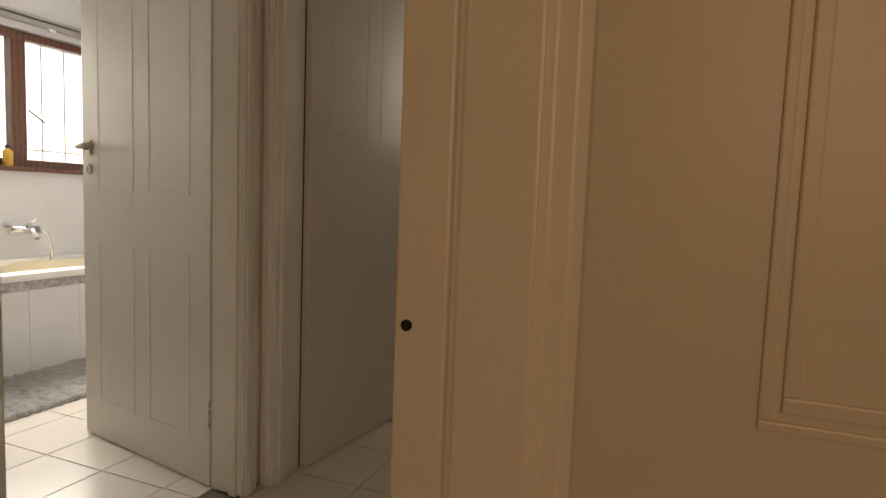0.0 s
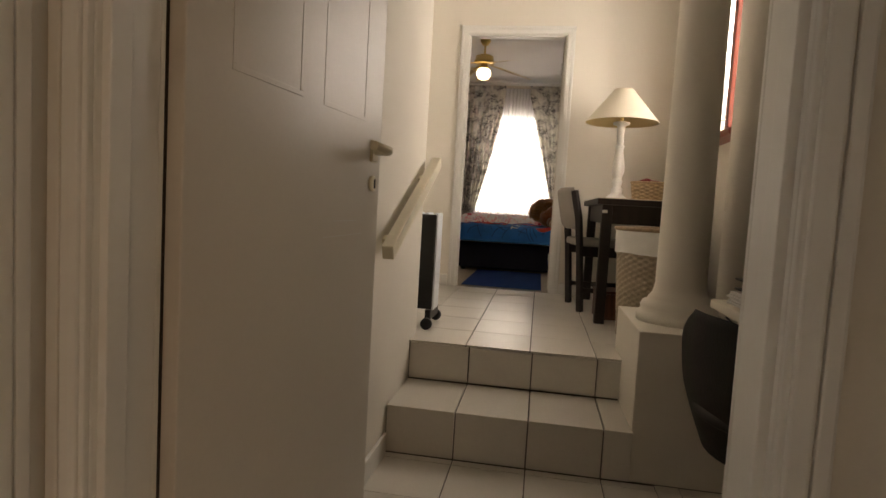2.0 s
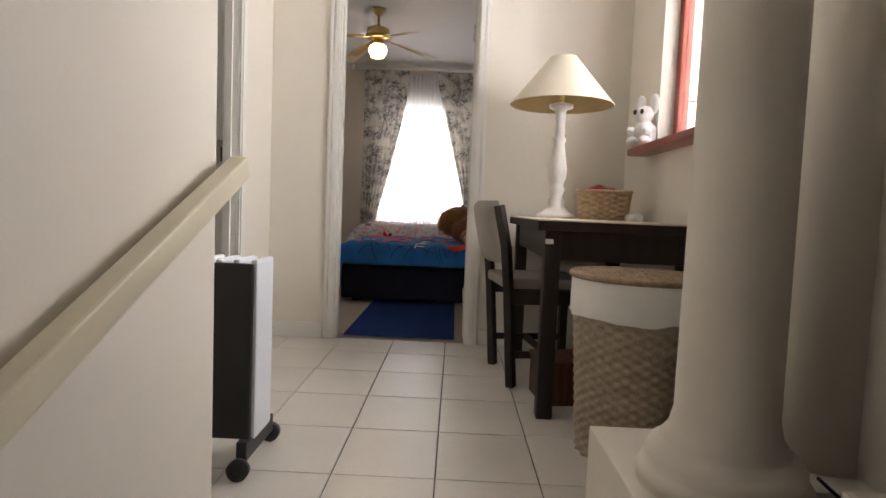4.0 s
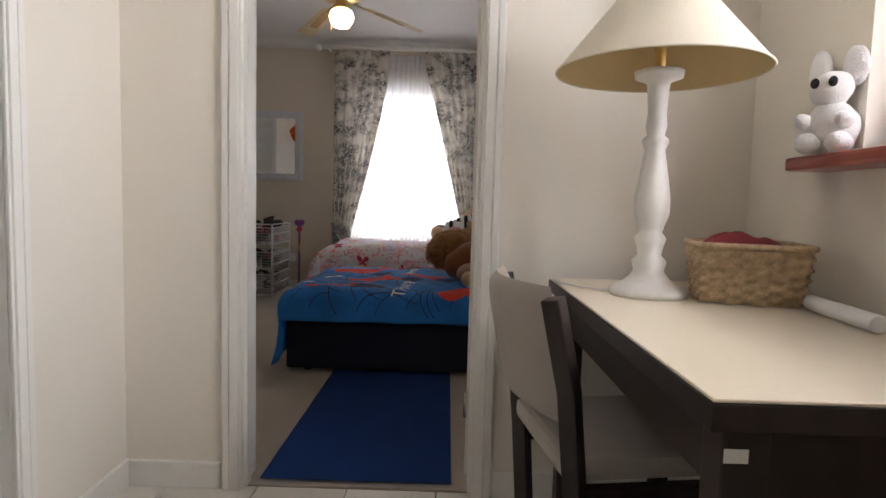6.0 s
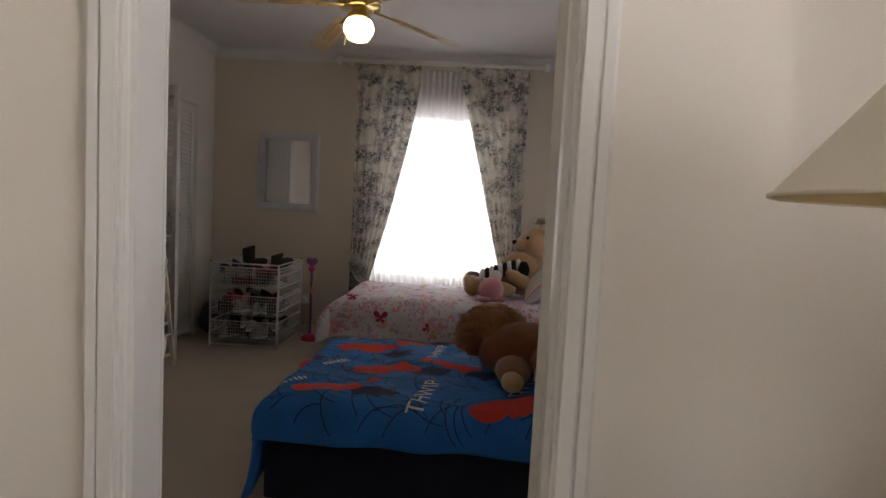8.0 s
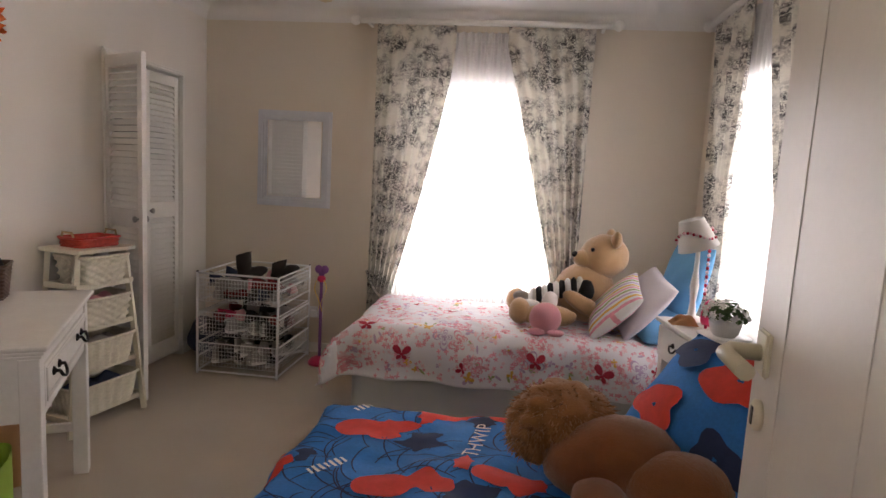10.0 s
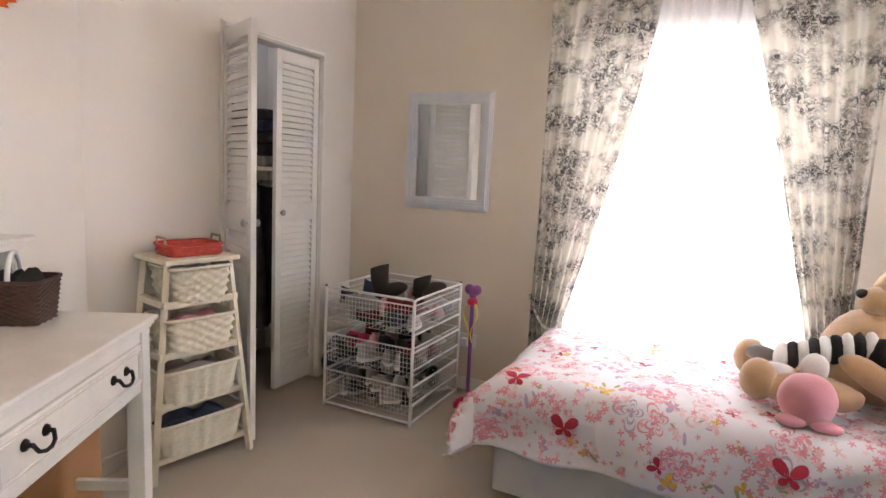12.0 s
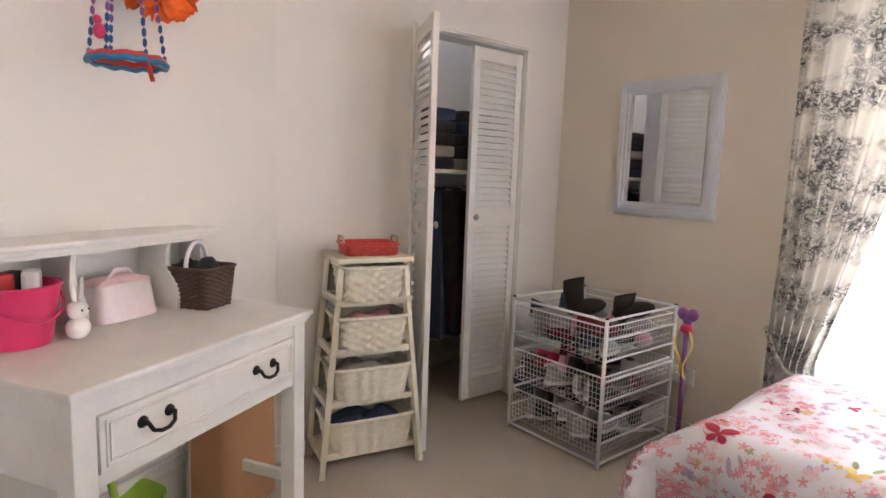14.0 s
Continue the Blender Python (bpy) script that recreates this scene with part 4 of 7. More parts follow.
surface(bm, lambda u, v: ((0.252 - 0.187 * v) * math.cos(2 * math.pi * u), (0.252 - 0.187 * v) * math.sin(2 * math.pi * u), 0.555 + 0.23 * v), 48, 2, 0, True)
surface(bm, lambda u, v: ((0.248 - 0.187 * v) * math.cos(2 * math.pi * u), (0.248 - 0.187 * v) * math.sin(2 * math.pi * u), 0.556 + 0.228 * v), 48, 2, 1, True)
for r_, z_ in ((0.251, 0.556), (0.065, 0.784)):
    tube(bm, [(r_ * math.cos(k * math.pi / 24), r_ * math.sin(k * math.pi / 24), z_) for k in range(48)], 0.003, 6, 0, True)
for k in range(3):
    a = k * 2 * math.pi / 3
    tube(bm, [(0.016 * math.cos(a), 0.016 * math.sin(a), 0.66), (0.064 * math.cos(a), 0.064 * math.sin(a), 0.78)], 0.0015, 5, 0)
part("shade", bm, [SHADE, SHADEIN], tl, "cream fabric cone shade with golden lining")
part("flex", tube(bmesh.new(), [(-0.08, 0.03, 0.006), (-0.15, 0.08, 0.005), (-0.2, 0.2, 0.005)], 0.003, 6), WHITEPLASTIC, tl)

bk = thing("wicker_basket", 0.862, 6.09, F + 0.754, -14, "rectangular natural wicker basket holding dark red cloth", "basket")
part("body", woven(bmesh.new(), 0.255, 0.235, 0.135, 11, 26, 0.88, 0.007), WICKER, bk)
part("rim", rim_of(0.255, 0.235, 0.135, 0.008), WICKER, bk)
def heap(w, d, z, h, seed):
    return lambda u, v: ((2 * u - 1) * w / 2, (2 * v - 1) * d / 2, z + h * (0.55 + 0.9 * noise.noise(Vector((u * 3.1, v * 3.1, seed)))) * (1 - abs(2 * u - 1) ** 4) * (1 - abs(2 * v - 1) ** 4))
solo("red_cloth", surface(bmesh.new(), heap(0.225, 0.195, 0.105, 0.075, 3.3), 20, 20), REDCLOTH, "crumpled dark red cloth in the wicker basket", "cloth", pose(0.862, 6.09, F + 0.754, 0, 0, -14))
solo("paper_roll", lathe(bmesh.new(), [(0.014, 0), (0.018, 0), (0.018, 0.24), (0.014, 0.24)], 18, pose(0.922, 5.715, F + 0.770, -90, 0, -6)), PAPER, "rolled white paper lying on the table", "paper roll")

lb = thing("laundry_basket", 0.745, 5.10, F, 0, "round wicker laundry basket with a white liner and lid", "laundry basket")
part("body", woven(bmesh.new(), 0.42, 0.42, 0.55, 36, 44, 0.84, 0.005, power=2.0), GREYWICKER, lb)
def liner(u, v):
    a = 2 * math.pi * u
    r_ = 0.217 + 0.004 * math.sin(14 * a) * (1 - v) + 0.003 * noise.noise(Vector((math.cos(a) * 4, math.sin(a) * 4, v * 3)))
    return (r_ * math.cos(a), r_ * math.sin(a), 0.455 + 0.12 * v + 0.012 * noise.noise(Vector((math.cos(a) * 2, math.sin(a) * 2, 7))) * (1 - v))
part("liner", surface(bmesh.new(), liner, 72, 6, 0, True), LINEN, lb, "white cotton liner folded over the rim")
def lid(u, v):
    a, r_ = 2 * math.pi * u, 0.215 * v + 0.001
    return (r_ * math.cos(a), r_ * math.sin(a), 0.598 - 0.014 * v * v + 0.0045 * math.cos(22 * v * math.pi + 5 * a) * (0.5 + 0.5 * math.cos(30 * a)))
bm = surface(bmesh.new(), lid, 120, 66, 0, True)
tube(bm, [(0.217 * math.cos(k * math.pi / 24), 0.217 * math.sin(k * math.pi / 24), 0.583) for k in range(48)], 0.010, 8, 0, True)
part("lid", bm, LIDWICKER, lb, "coiled wicker lid")

ht = thing("oil_heater", -0.635, 4.90, F, 0, "white finned oil heater with black control end on wheels", "heater")
for k in range(9):
    x = -0.20 + 0.05 * k
    fin = part("fin", one(x, -0.075, 0.09, x + 0.022, 0.075, 0.61), HEATER, ht, bevel=0.012)
part("top_pipe", tube(bmesh.new(), [(-0.2, 0, 0.55), (0.22, 0, 0.55)], 0.022, 12), HEATER, ht)
part("bottom_pipe", tube(bmesh.new(), [(-0.2, 0, 0.15), (0.22, 0, 0.15)], 0.022, 12), HEATER, ht)
part("control_box", one(0.10, -0.10, 0.10, 0.215, -0.076, 0.60), BLACKPLASTIC, ht, "black control panel end", bevel=0.008)
for x in (-0.18, 0.20):
    part("axle", tube(bmesh.new(), [(x, -0.13, 0.05), (x, 0.13, 0.05)], 0.01, 8), BLACKPLASTIC, ht)
    for y in (-0.14, 0.14):
        part("wheel", lathe(bmesh.new(), [(0.012, -0.014), (0.03, -0.012), (0.03, 0.012), (0.012, 0.014)], 18, Matrix.Translation((x, y, 0.031)) @ Matrix.Rotation(math.pi / 2, 4, "X")), BLACKPLASTIC, ht)
    part("foot", box(bmesh.new(), x - 0.015, -0.12, 0.045, x + 0.015, 0.12, 0.10), BLACKPLASTIC, ht, bevel=0.004)

wb = thing("wooden_crate", 0.52, 5.50, F, 8, "small reddish brown wooden box on the tiles under the table", "box")
part("body", one(0, 0, 0, 0.26, 0.22, 0.16), BROWNWOOD, wb, bevel=0.004)
part("lid", one(-0.006, -0.006, 0.162, 0.266, 0.226, 0.18), BROWNWOOD, wb, bevel=0.003)

rb = bmesh.new()
blob(rb, (0, 0, 0.075), (0.062, 0.065, 0.078), 0, 0.12, 30)
blob(rb, (-0.015, 0.0, 0.175), (0.05, 0.05, 0.05), 0, 0.12, 30)
blob(rb, (0.01, 0.04, 0.235), (0.018, 0.03, 0.055), 0, 0.1, 30)
blob(rb, (0.01, -0.045, 0.235), (0.018, 0.032, 0.055), 0, 0.1, 30)
blob(rb, (-0.05, 0.035, 0.03), (0.045, 0.032, 0.028), 0, 0.12, 30)
blob(rb, (-0.05, -0.04, 0.03), (0.045, 0.032, 0.028), 0, 0.12, 30)
blob(rb, (-0.05, 0.05, 0.09), (0.035, 0.022, 0.022), 0, 0.12, 30)
blob(rb, (-0.05, -0.05, 0.09), (0.035, 0.022, 0.022), 0, 0.12, 30)
blob(rb, (-0.063, 0.022, 0.188), (0.008, 0.011, 0.014), 1)
blob(rb, (-0.063, -0.022, 0.188), (0.008, 0.011, 0.014), 1)
solo("toy_rabbit", rb, [PLUSHWHITE, BLACKFUR], "white plush rabbit sitting on the window sill", "plush toy", pose(1.035, 6.07, 1.50, 0, 0, 35) @ Matrix.Scale(0.88, 4))

# side room seen through its door
sc = thing("white_cabinet", -1.58, 6.24, F, 0, "tall white panelled cabinet with a dark top", "cabinet")
part("body", one(0, 0, 0, 0.50, 0.155, 1.28), WHITEWOOD, sc, bevel=0.004)
part("top", one(-0.03, -0.04, 1.282, 0.53, 0.155, 1.31), DARKWOOD, sc, "dark wooden top", bevel=0.004)
for a in (0.03, 0.27):
    bm = bmesh.new()
    for q in ((a, 0.5, a + 0.2, 0.53), (a, 1.2, a + 0.2, 1.23), (a, 0.53, a + 0.03, 1.2), (a + 0.17, 0.53, a + 0.2, 1.2)):
        box(bm, q[0], -0.010, q[1], q[2], -0.001, q[3])
    part("door_frame", bm, WHITEWOOD, sc, bevel=0.002)
for x, h_, mt, lb_ in ((-1.46, 0.11, IVORY, "small pump bottle on the cabinet"), (-1.34, 0.14, PAPER, "white paper carton on the cabinet")):
    o = thing("bottle" if h_ < 0.12 else "carton", x, 6.28, F + 1.312, 0, lb_, "bottle" if h_ < 0.12 else "box")
    if h_ < 0.12:
        part("flask", lathe(bmesh.new(), [(0.024, 0), (0.026, 0.01), (0.026, 0.075), (0.01, 0.09)], 16), mt, o)
        part("cap", lathe(bmesh.new(), [(0.012, 0.088), (0.012, 0.125), (0.004, 0.135)], 12), BLACKPLASTIC, o)
    else:
        part("box_body", one(-0.03, -0.03, 0, 0.05, 0.03, h_), mt, o, bevel=0.003)
bs = thing("black_shelf", -1.62, 5.96, F, 0, "black plastic shelving unit holding boxes", "shelf")
for z in (0.05, 0.42, 0.82):
    part("shelf_board", one(0, 0, z, 0.52, 0.24, z + 0.04), BLACKPLASTIC, bs, bevel=0.006)
for x in (0.02, 0.50):
    for y in (0.02, 0.22):
        part("post", lathe(bmesh.new(), [(0.02, 0), (0.02, 0.92), (0.026, 0.93), (0.026, 0.95)], 12, Matrix.Translation((x, y, 0))), BLACKPLASTIC, bs)
for x, z, w_, h_, mt, lb_ in ((0.30, 0.462, 0.18, 0.20, material("blue_plastic_box", (0.02, 0.07, 0.3), 0.4), "blue plastic box on the black shelf"), (0.28, 0.664, 0.20, 0.06, REDPLASTIC, "red box lid stacked on a blue box"), (0.06, 0.092, 0.36, 0.18, GREYPLASTIC, "grey box on the lower black shelf"), (0.1, 0.862, 0.3, 0.05, PAPER, "pile of white papers on the black shelf")):
    o = thing("storage_box", -1.62 + x, 5.99, F + z, 0, lb_, "box")
    part("box_body", one(0, 0, 0, w_, 0.18, h_), mt, o, bevel=0.008)
    part("box_lid", one(-0.005, -0.005, h_ - 0.02, w_ + 0.005, 0.185, h_ + 0.004), mt, o, bevel=0.004)


# ---- bedroom: windows and curtains ----
def sash(name, x, y, rz, label):
    w = thing(name, x, y, 0.95, rz, label, "window")
    tagged(w, kind="structure")
    for q in ((-0.65, 0, -0.60, 1.58), (0.60, 0, 0.65, 1.58), (-0.60, 0, 0.60, 0.05), (-0.60, 1.53, 0.60, 1.58)):
        part("window_frame", one(q[0], 0, q[1], q[2], 0.05, q[3]), TRIM, w, bevel=0.004)
    pn = part("pane", one(-0.60, 0.022, 0.05, 0.60, 0.026, 1.53), GLASS, w)
    pn.visible_shadow = False
    return w


sash("window_3", -0.33, NY + 0.05, 0, "white framed bedroom window behind voile")
sash("window_4", EX + 0.05, 9.85, -90, "white framed side window behind voile")


def curtain(parent, in_top, in_bot, outer, z_top, z_tie, power=1.25, draw=0.0, name="curtain_panel"):
    """One panel in the local xz plane; the inner edge runs aslant to the tie-back, then hangs straight."""
    def edge(z):
        k = min(1.0, max(0.0, (z_top - 0.14 - z) / (z_top - 0.14 - z_tie)))
        return in_top + (in_bot - in_top) * k ** power
    def fn(u, v):
        z = z_top - (z_top - F - 0.03) * v
        e = edge(z)
        if z < z_tie:
            e = in_bot + (in_top - in_bot) * 0.25 * min(1, (z_tie - z) / 0.6)
        out_ = outer + draw * min(1.0, (z_top - z) / (z_top - z_tie))
        x = out_ + (e - out_) * u
        head = max(0.0, 1 - v / 0.055)
        squeeze = abs(e - outer) / abs(in_top - outer)
        amp = 0.020 + 0.028 * (1 - squeeze)
        y = amp * math.sin(u * 2 * math.pi * 6.5 + 0.7 * math.sin(v * 5)) * (1 - 0.35 * head) + 0.01 * noise.noise(Vector((u * 4, v * 6, outer)))
        return (x, y, z + 0.014 * math.sin(u * 40) * head)
    part(name, surface(bmesh.new(), fn, 110, 60), TOILE, parent, "toile print curtain panel tied back")
    zt = z_tie + 0.02
    pts = [(outer + (in_bot - outer) * k / 8 * 1.05, -0.052 - 0.012 * math.sin(k / 8 * math.pi), zt - 0.10 * math.sin(k / 8 * math.pi * 0.9) + 0.14 * (1 - k / 8)) for k in range(9)]
    part("tie_back", tube(bmesh.new(), pts, 0.010, 8), TOILE, parent)


def voile(parent, x0, x1, z0, z1, y, label=""):
    def fn(u, v):
        return (x0 + (x1 - x0) * u, y + 0.019 * math.sin(u * 2 * math.pi * 26 + 1.1 * math.sin(5 * v) + 3 * math.sin(11 * u)) , z1 + (z0 - z1) * v)
    part("voile", surface(bmesh.new(), fn, 320, 10), SHEER, parent, "white sheer voile curtain")


cn = thing("curtains", -0.33, NY - 0.13, 0, 0, "black and cream toile curtains with white voile on a pole", "curtain")
part("pole", tube(bmesh.new(), [(-0.92, -0.02, 2.945), (0.90, -0.02, 2.945)], 0.020, 14), WHITEWOOD, cn, "white wooden curtain pole")
for x in (-0.94, 0.92):
    part("finial", blob(bmesh.new(), (x, -0.02, 2.945), (0.036, 0.036, 0.036)), WHITEWOOD, cn)
for x in (-0.85, 0.83):
    part("bracket", one(x - 0.012, -0.02, 2.93, x + 0.012, 0.128, 2.96), WHITEWOOD, cn, bevel=0.003)
curtain(cn, -0.20, -0.60, -0.78, 2.925, 0.96, 1.3)
curtain(cn, 0.170, 0.62, 0.775, 2.925, 1.00, 0.95)
voile(cn, -0.72, 0.72, F + 0.05, 2.90, 0.065)
ce = thing("curtains", EX - 0.075, 9.80, 0, -90, "toile side window curtains with white voile on a pole", "curtain")
part("pole", tube(bmesh.new(), [(-0.95, -0.02, 2.945), (1.02, -0.02, 2.945)], 0.020, 14), WHITEWOOD, ce, "white wooden curtain pole")
for x in (-0.97, 1.04):
    part("finial", blob(bmesh.new(), (x, -0.02, 2.945), (0.036, 0.036, 0.036)), WHITEWOOD, ce)
for x in (-0.9, 0.97):
    part("bracket", one(x - 0.012, -0.02, 2.93, x + 0.012, 0.073, 2.96), WHITEWOOD, ce, bevel=0.003)
curtain(ce, -0.25, -0.36, -0.90, 2.925, 1.25, 1.1, 0.22)
curtain(ce, 0.0, 0.50, 0.92, 2.925, 1.25, 1.0)
voile(ce, -0.8, 0.85, F + 0.05, 2.90, 0.048)

# ---- ceiling fan ----
fn_ = thing("ceiling_fan", -0.675, 8.88, 2.655, 0, "ivory ceiling fan with four cane-panelled blades and a lit lamp", "ceiling fan")
part("globe", lathe(bmesh.new(), [(0.015, -0.075), (0.06, -0.06), (0.085, -0.02), (0.088, 0.01), (0.075, 0.045), (0.05, 0.058)], 28), FROST, fn_, "lit opal glass globe")
part("lamp_fitter", lathe(bmesh.new(), [(0.055, 0.055), (0.06, 0.07), (0.04, 0.10), (0.045, 0.115)], 24), BRASS, fn_)
bm = lathe(bmesh.new(), [(0.05, 0.112), (0.12, 0.118), (0.125, 0.14), (0.11, 0.155), (0.105, 0.20), (0.07, 0.215), (0.03, 0.22)], 36)
part("motor", bm, BRASS, fn_, "antique brass motor housing")
part("rod", lathe(bmesh.new(), [(0.012, 0.215), (0.012, 0.36)], 12), BRASS, fn_)
part("canopy", lathe(bmesh.new(), [(0.03, 0.33), (0.06, 0.37), (0.065, 0.394)], 24), BRASS, fn_)
for k in range(4):
    m4 = Matrix.Rotation(math.radians(36 + 90 * k), 4, "Z") @ Matrix.Translation((0, 0, 0.135)) @ Matrix.Rotation(math.radians(9), 4, "Y") @ Matrix.Rotation(math.radians(10), 4, "X")
    def bl(u, v):
        x = 0.20 + 0.49 * u
        hw = 0.052 + 0.018 * u
        if u > 0.92:
            hw *= (1 - ((u - 0.92) / 0.08) ** 2 * 0.35)
        return m4 @ Vector((x, (2 * v - 1) * hw, 0.0))
    bm = surface(bmesh.new(), bl, 16, 4)
    bmesh.ops.solidify(bm, geom=bm.faces[:], thickness=0.007)
    b4_ = part("blade", bm, FAN, fn_)
    bm = bmesh.new()
    box(bm, 0.27, -0.028, -0.0095, 0.52, 0.028, -0.0075, m4)
    part("cane_panel", bm, CANE, b4_)
    bm = bmesh.new()
    box(bm, 0.10, -0.016, -0.012, 0.26, 0.016, -0.004, m4)
    part("blade_iron", bm, BRASS, fn_, bevel=0.003)
for dx in (-0.05, 0.055):
    part("pull_chain", tube(bmesh.new(), [(dx, -0.05, 0.06), (dx * 1.3, -0.06, -0.11)], 0.0025, 5), BRASS, fn_)
fl_ = new("fan_lamp_light", bpy.data.lights.new("fan_lamp_light", "POINT"))
fl_.data.energy, fl_.data.color, fl_.data.shadow_soft_size = 4.0, (1.0, 0.72, 0.40), 0.05
fl_.location = (-0.675, 8.88, 2.52)

# ---- mirror ----
mr = thing("wall_mirror", -1.765, NY - 0.002, 1.925, 0, "rectangular wall mirror in a silvery white stepped frame", "mirror")
for lo, hi, dep in ((0.0, 0.075, 0.014), (0.008, 0.058, 0.024), (0.016, 0.04, 0.032)):
    w_, h_ = 0.297, 0.370
    for q in ((-w_ + lo, -h_ + lo, w_ - lo, -h_ + hi), (-w_ + lo, h_ - hi, w_ - lo, h_ - lo), (-w_ + lo, -h_ + hi, -w_ + hi, h_ - hi), (w_ - hi, -h_ + hi, w_ - lo, h_ - hi)):
        part("frame_moulding", one(q[0], -dep, q[1], q[2], -0.001, q[3]), SILVERFRAME, mr, bevel=0.002)
part("mirror_glass", one(-0.215, -0.009, -0.297, 0.215, -0.006, 0.297), MIRROR, mr, "clear mirror glass")

# ---- louvred wardrobe doors ----
def louvre(name, x, y, rz, w, label, flip):
    d = thing(name, x, y, F + 0.035, rz, label, "door", "louvred wardrobe doors")
    h_ = 2.025
    for q in ((0, 0, 0.045, h_), (w - 0.045, 0, w, h_), (0.045, 0, w - 0.045, 0.13), (0.045, h_ - 0.07, w - 0.045, h_), (0.045, 1.03, w - 0.045, 1.14)):
        part("frame_member", one(q[0], -0.014, q[1], q[2], 0.014, q[3]), WHITEWOOD, d, bevel=0.002)
    me = mesh_of("slat", one(-(w - 0.09) / 2, -0.0025, -0.0205, (w - 0.09) / 2, 0.0025, 0.0205, Matrix.Rotation(math.radians(36) * flip, 4, "X")), WHITEWOOD)
    for lo, hi in ((0.15, 1.01), (1.16, h_ - 0.09)):
        n_ = int((hi - lo) / 0.036)
        for k in range(n_ + 1):
            piece("slat", me, d, Matrix.Translation((w / 2, 0, lo + (hi - lo) * k / n_)))
    for s in (-1, 1):
        part("knob", lathe(bmesh.new(), [(0.006, 0), (0.006, 0.010), (0.018, 0.018), (0.018, 0.026), (0.010, 0.031)], 20, Matrix.Translation((w - 0.04 if w > 0 else 0.04, s * 0.014, 1.085)) @ Matrix.Rotation(-s * math.pi / 2, 4, "X")), GREYPLASTIC, d, "pewter knob")
    for hz in (0.25, 1.0, 1.75):
        part("hinge", one(-0.012, -0.016, hz, 0.012, -0.012, hz + 0.08), IRON, d)
    return d


louvre("louvre_door", WX + 0.010, 9.812, -25, 0.385, "white louvred wardrobe door standing half open", -1)
louvre("louvre_door", WX - 0.020, 10.580, -91, 0.370, "white louvred wardrobe door standing closed", 1)
ws = thing("wardrobe_shelf", WX - 0.70, 9.37, F + 1.36, 0, "wooden shelf inside the wardrobe", "shelf")
part("board", one(0, 0, 0, 0.56, 1.5, 0.025), CREAMWOOD, ws, bevel=0.003)
part("hanging_rail", tube(bmesh.new(), [(0.28, 0, -0.08), (0.28, 1.5, -0.08)], 0.013, 10), CHROME, ws)
for k, mt in enumerate((DARKCLOTH, DENIM, GREYCLOTH, DARKCLOTH, REDCLOTH, DENIM, DARKCLOTH, DARKCLOTH)):
    y = 9.52 + 0.14 * k
    def garment(u, v, k=k):
        a = 2 * math.pi * u
        return (0.19 * math.cos(a) * (0.6 + 0.4 * v) , 0.045 * math.sin(a) * (0.5 + 0.7 * v) + 0.012 * math.sin(5 * a + k) * v, -0.9 * v - 0.02 * math.sin(9 * u))
    g = thing("hanging_garment", WX - 0.40, y, F + 1.27, 0, "dark garment hanging inside the wardrobe", "clothes", "clothes in the wardrobe")
    part("cloth", surface(bmesh.new(), garment, 24, 10, 0, True), mt, g)
    part("hanger_hook", tube(bmesh.new(), [(0, 0, 0), (0, 0, 0.03), (0.012, 0, 0.045)], 0.003, 6), CHROME, g)

# made-up dark piles, added so that the wardrobe interior reads as shaded
for k in range(5):
    o = thing("dark_filler_pile", WX - 0.66, 9.42 + 0.28 * k, F + 1.386, 0, "made-up dark folded pile giving the wardrobe interior its shade", "clothes", "clothes in the wardrobe")
    for j in range(5):
        part("garment", one(0.01 * (j % 2), 0.008 * (j % 3), 0.07 * j, 0.5, 0.24, 0.07 * j + 0.064), (DARKCLOTH, DENIM, DARKCLOTH, GREYCLOTH, DARKCLOTH)[(j + k) % 5], o, bevel=0.02)

# ---- wire basket rack with shoes ----
rk = thing("wire_drawer_rack", -2.17, 10.26, F, 0, "white wire rack with three pull-out baskets of shoes", "rack")
RW, RD, RH = 0.585, 0.60, 0.72
for x in (0, RW):
    for y in (0, RD):
        part("post", tube(bmesh.new(), [(x, y, 0), (x, y, RH)], 0.009, 8), WIREWHITE, rk)
        part("cap", blob(bmesh.new(), (x, y, RH + 0.004), (0.011, 0.011, 0.006), sub=1), BLACKPLASTIC, rk)
for z in (0.02, RH - 0.005):
    for a, b in (((0, 0, z), (RW, 0, z)), ((0, RD, z), (RW, RD, z)), ((0, 0, z), (0, RD, z)), ((RW, 0, z), (RW, RD, z))):
        part("frame_rail", tube(bmesh.new(), [a, b], 0.007, 8), WIREWHITE, rk)
for k in range(6):
    for x in (0, RW):
        part("runner", tube(bmesh.new(), [(x, 0, 0.12 + 0.1 * k), (x, RD, 0.12 + 0.1 * k)], 0.006, 6), WIREWHITE, rk)
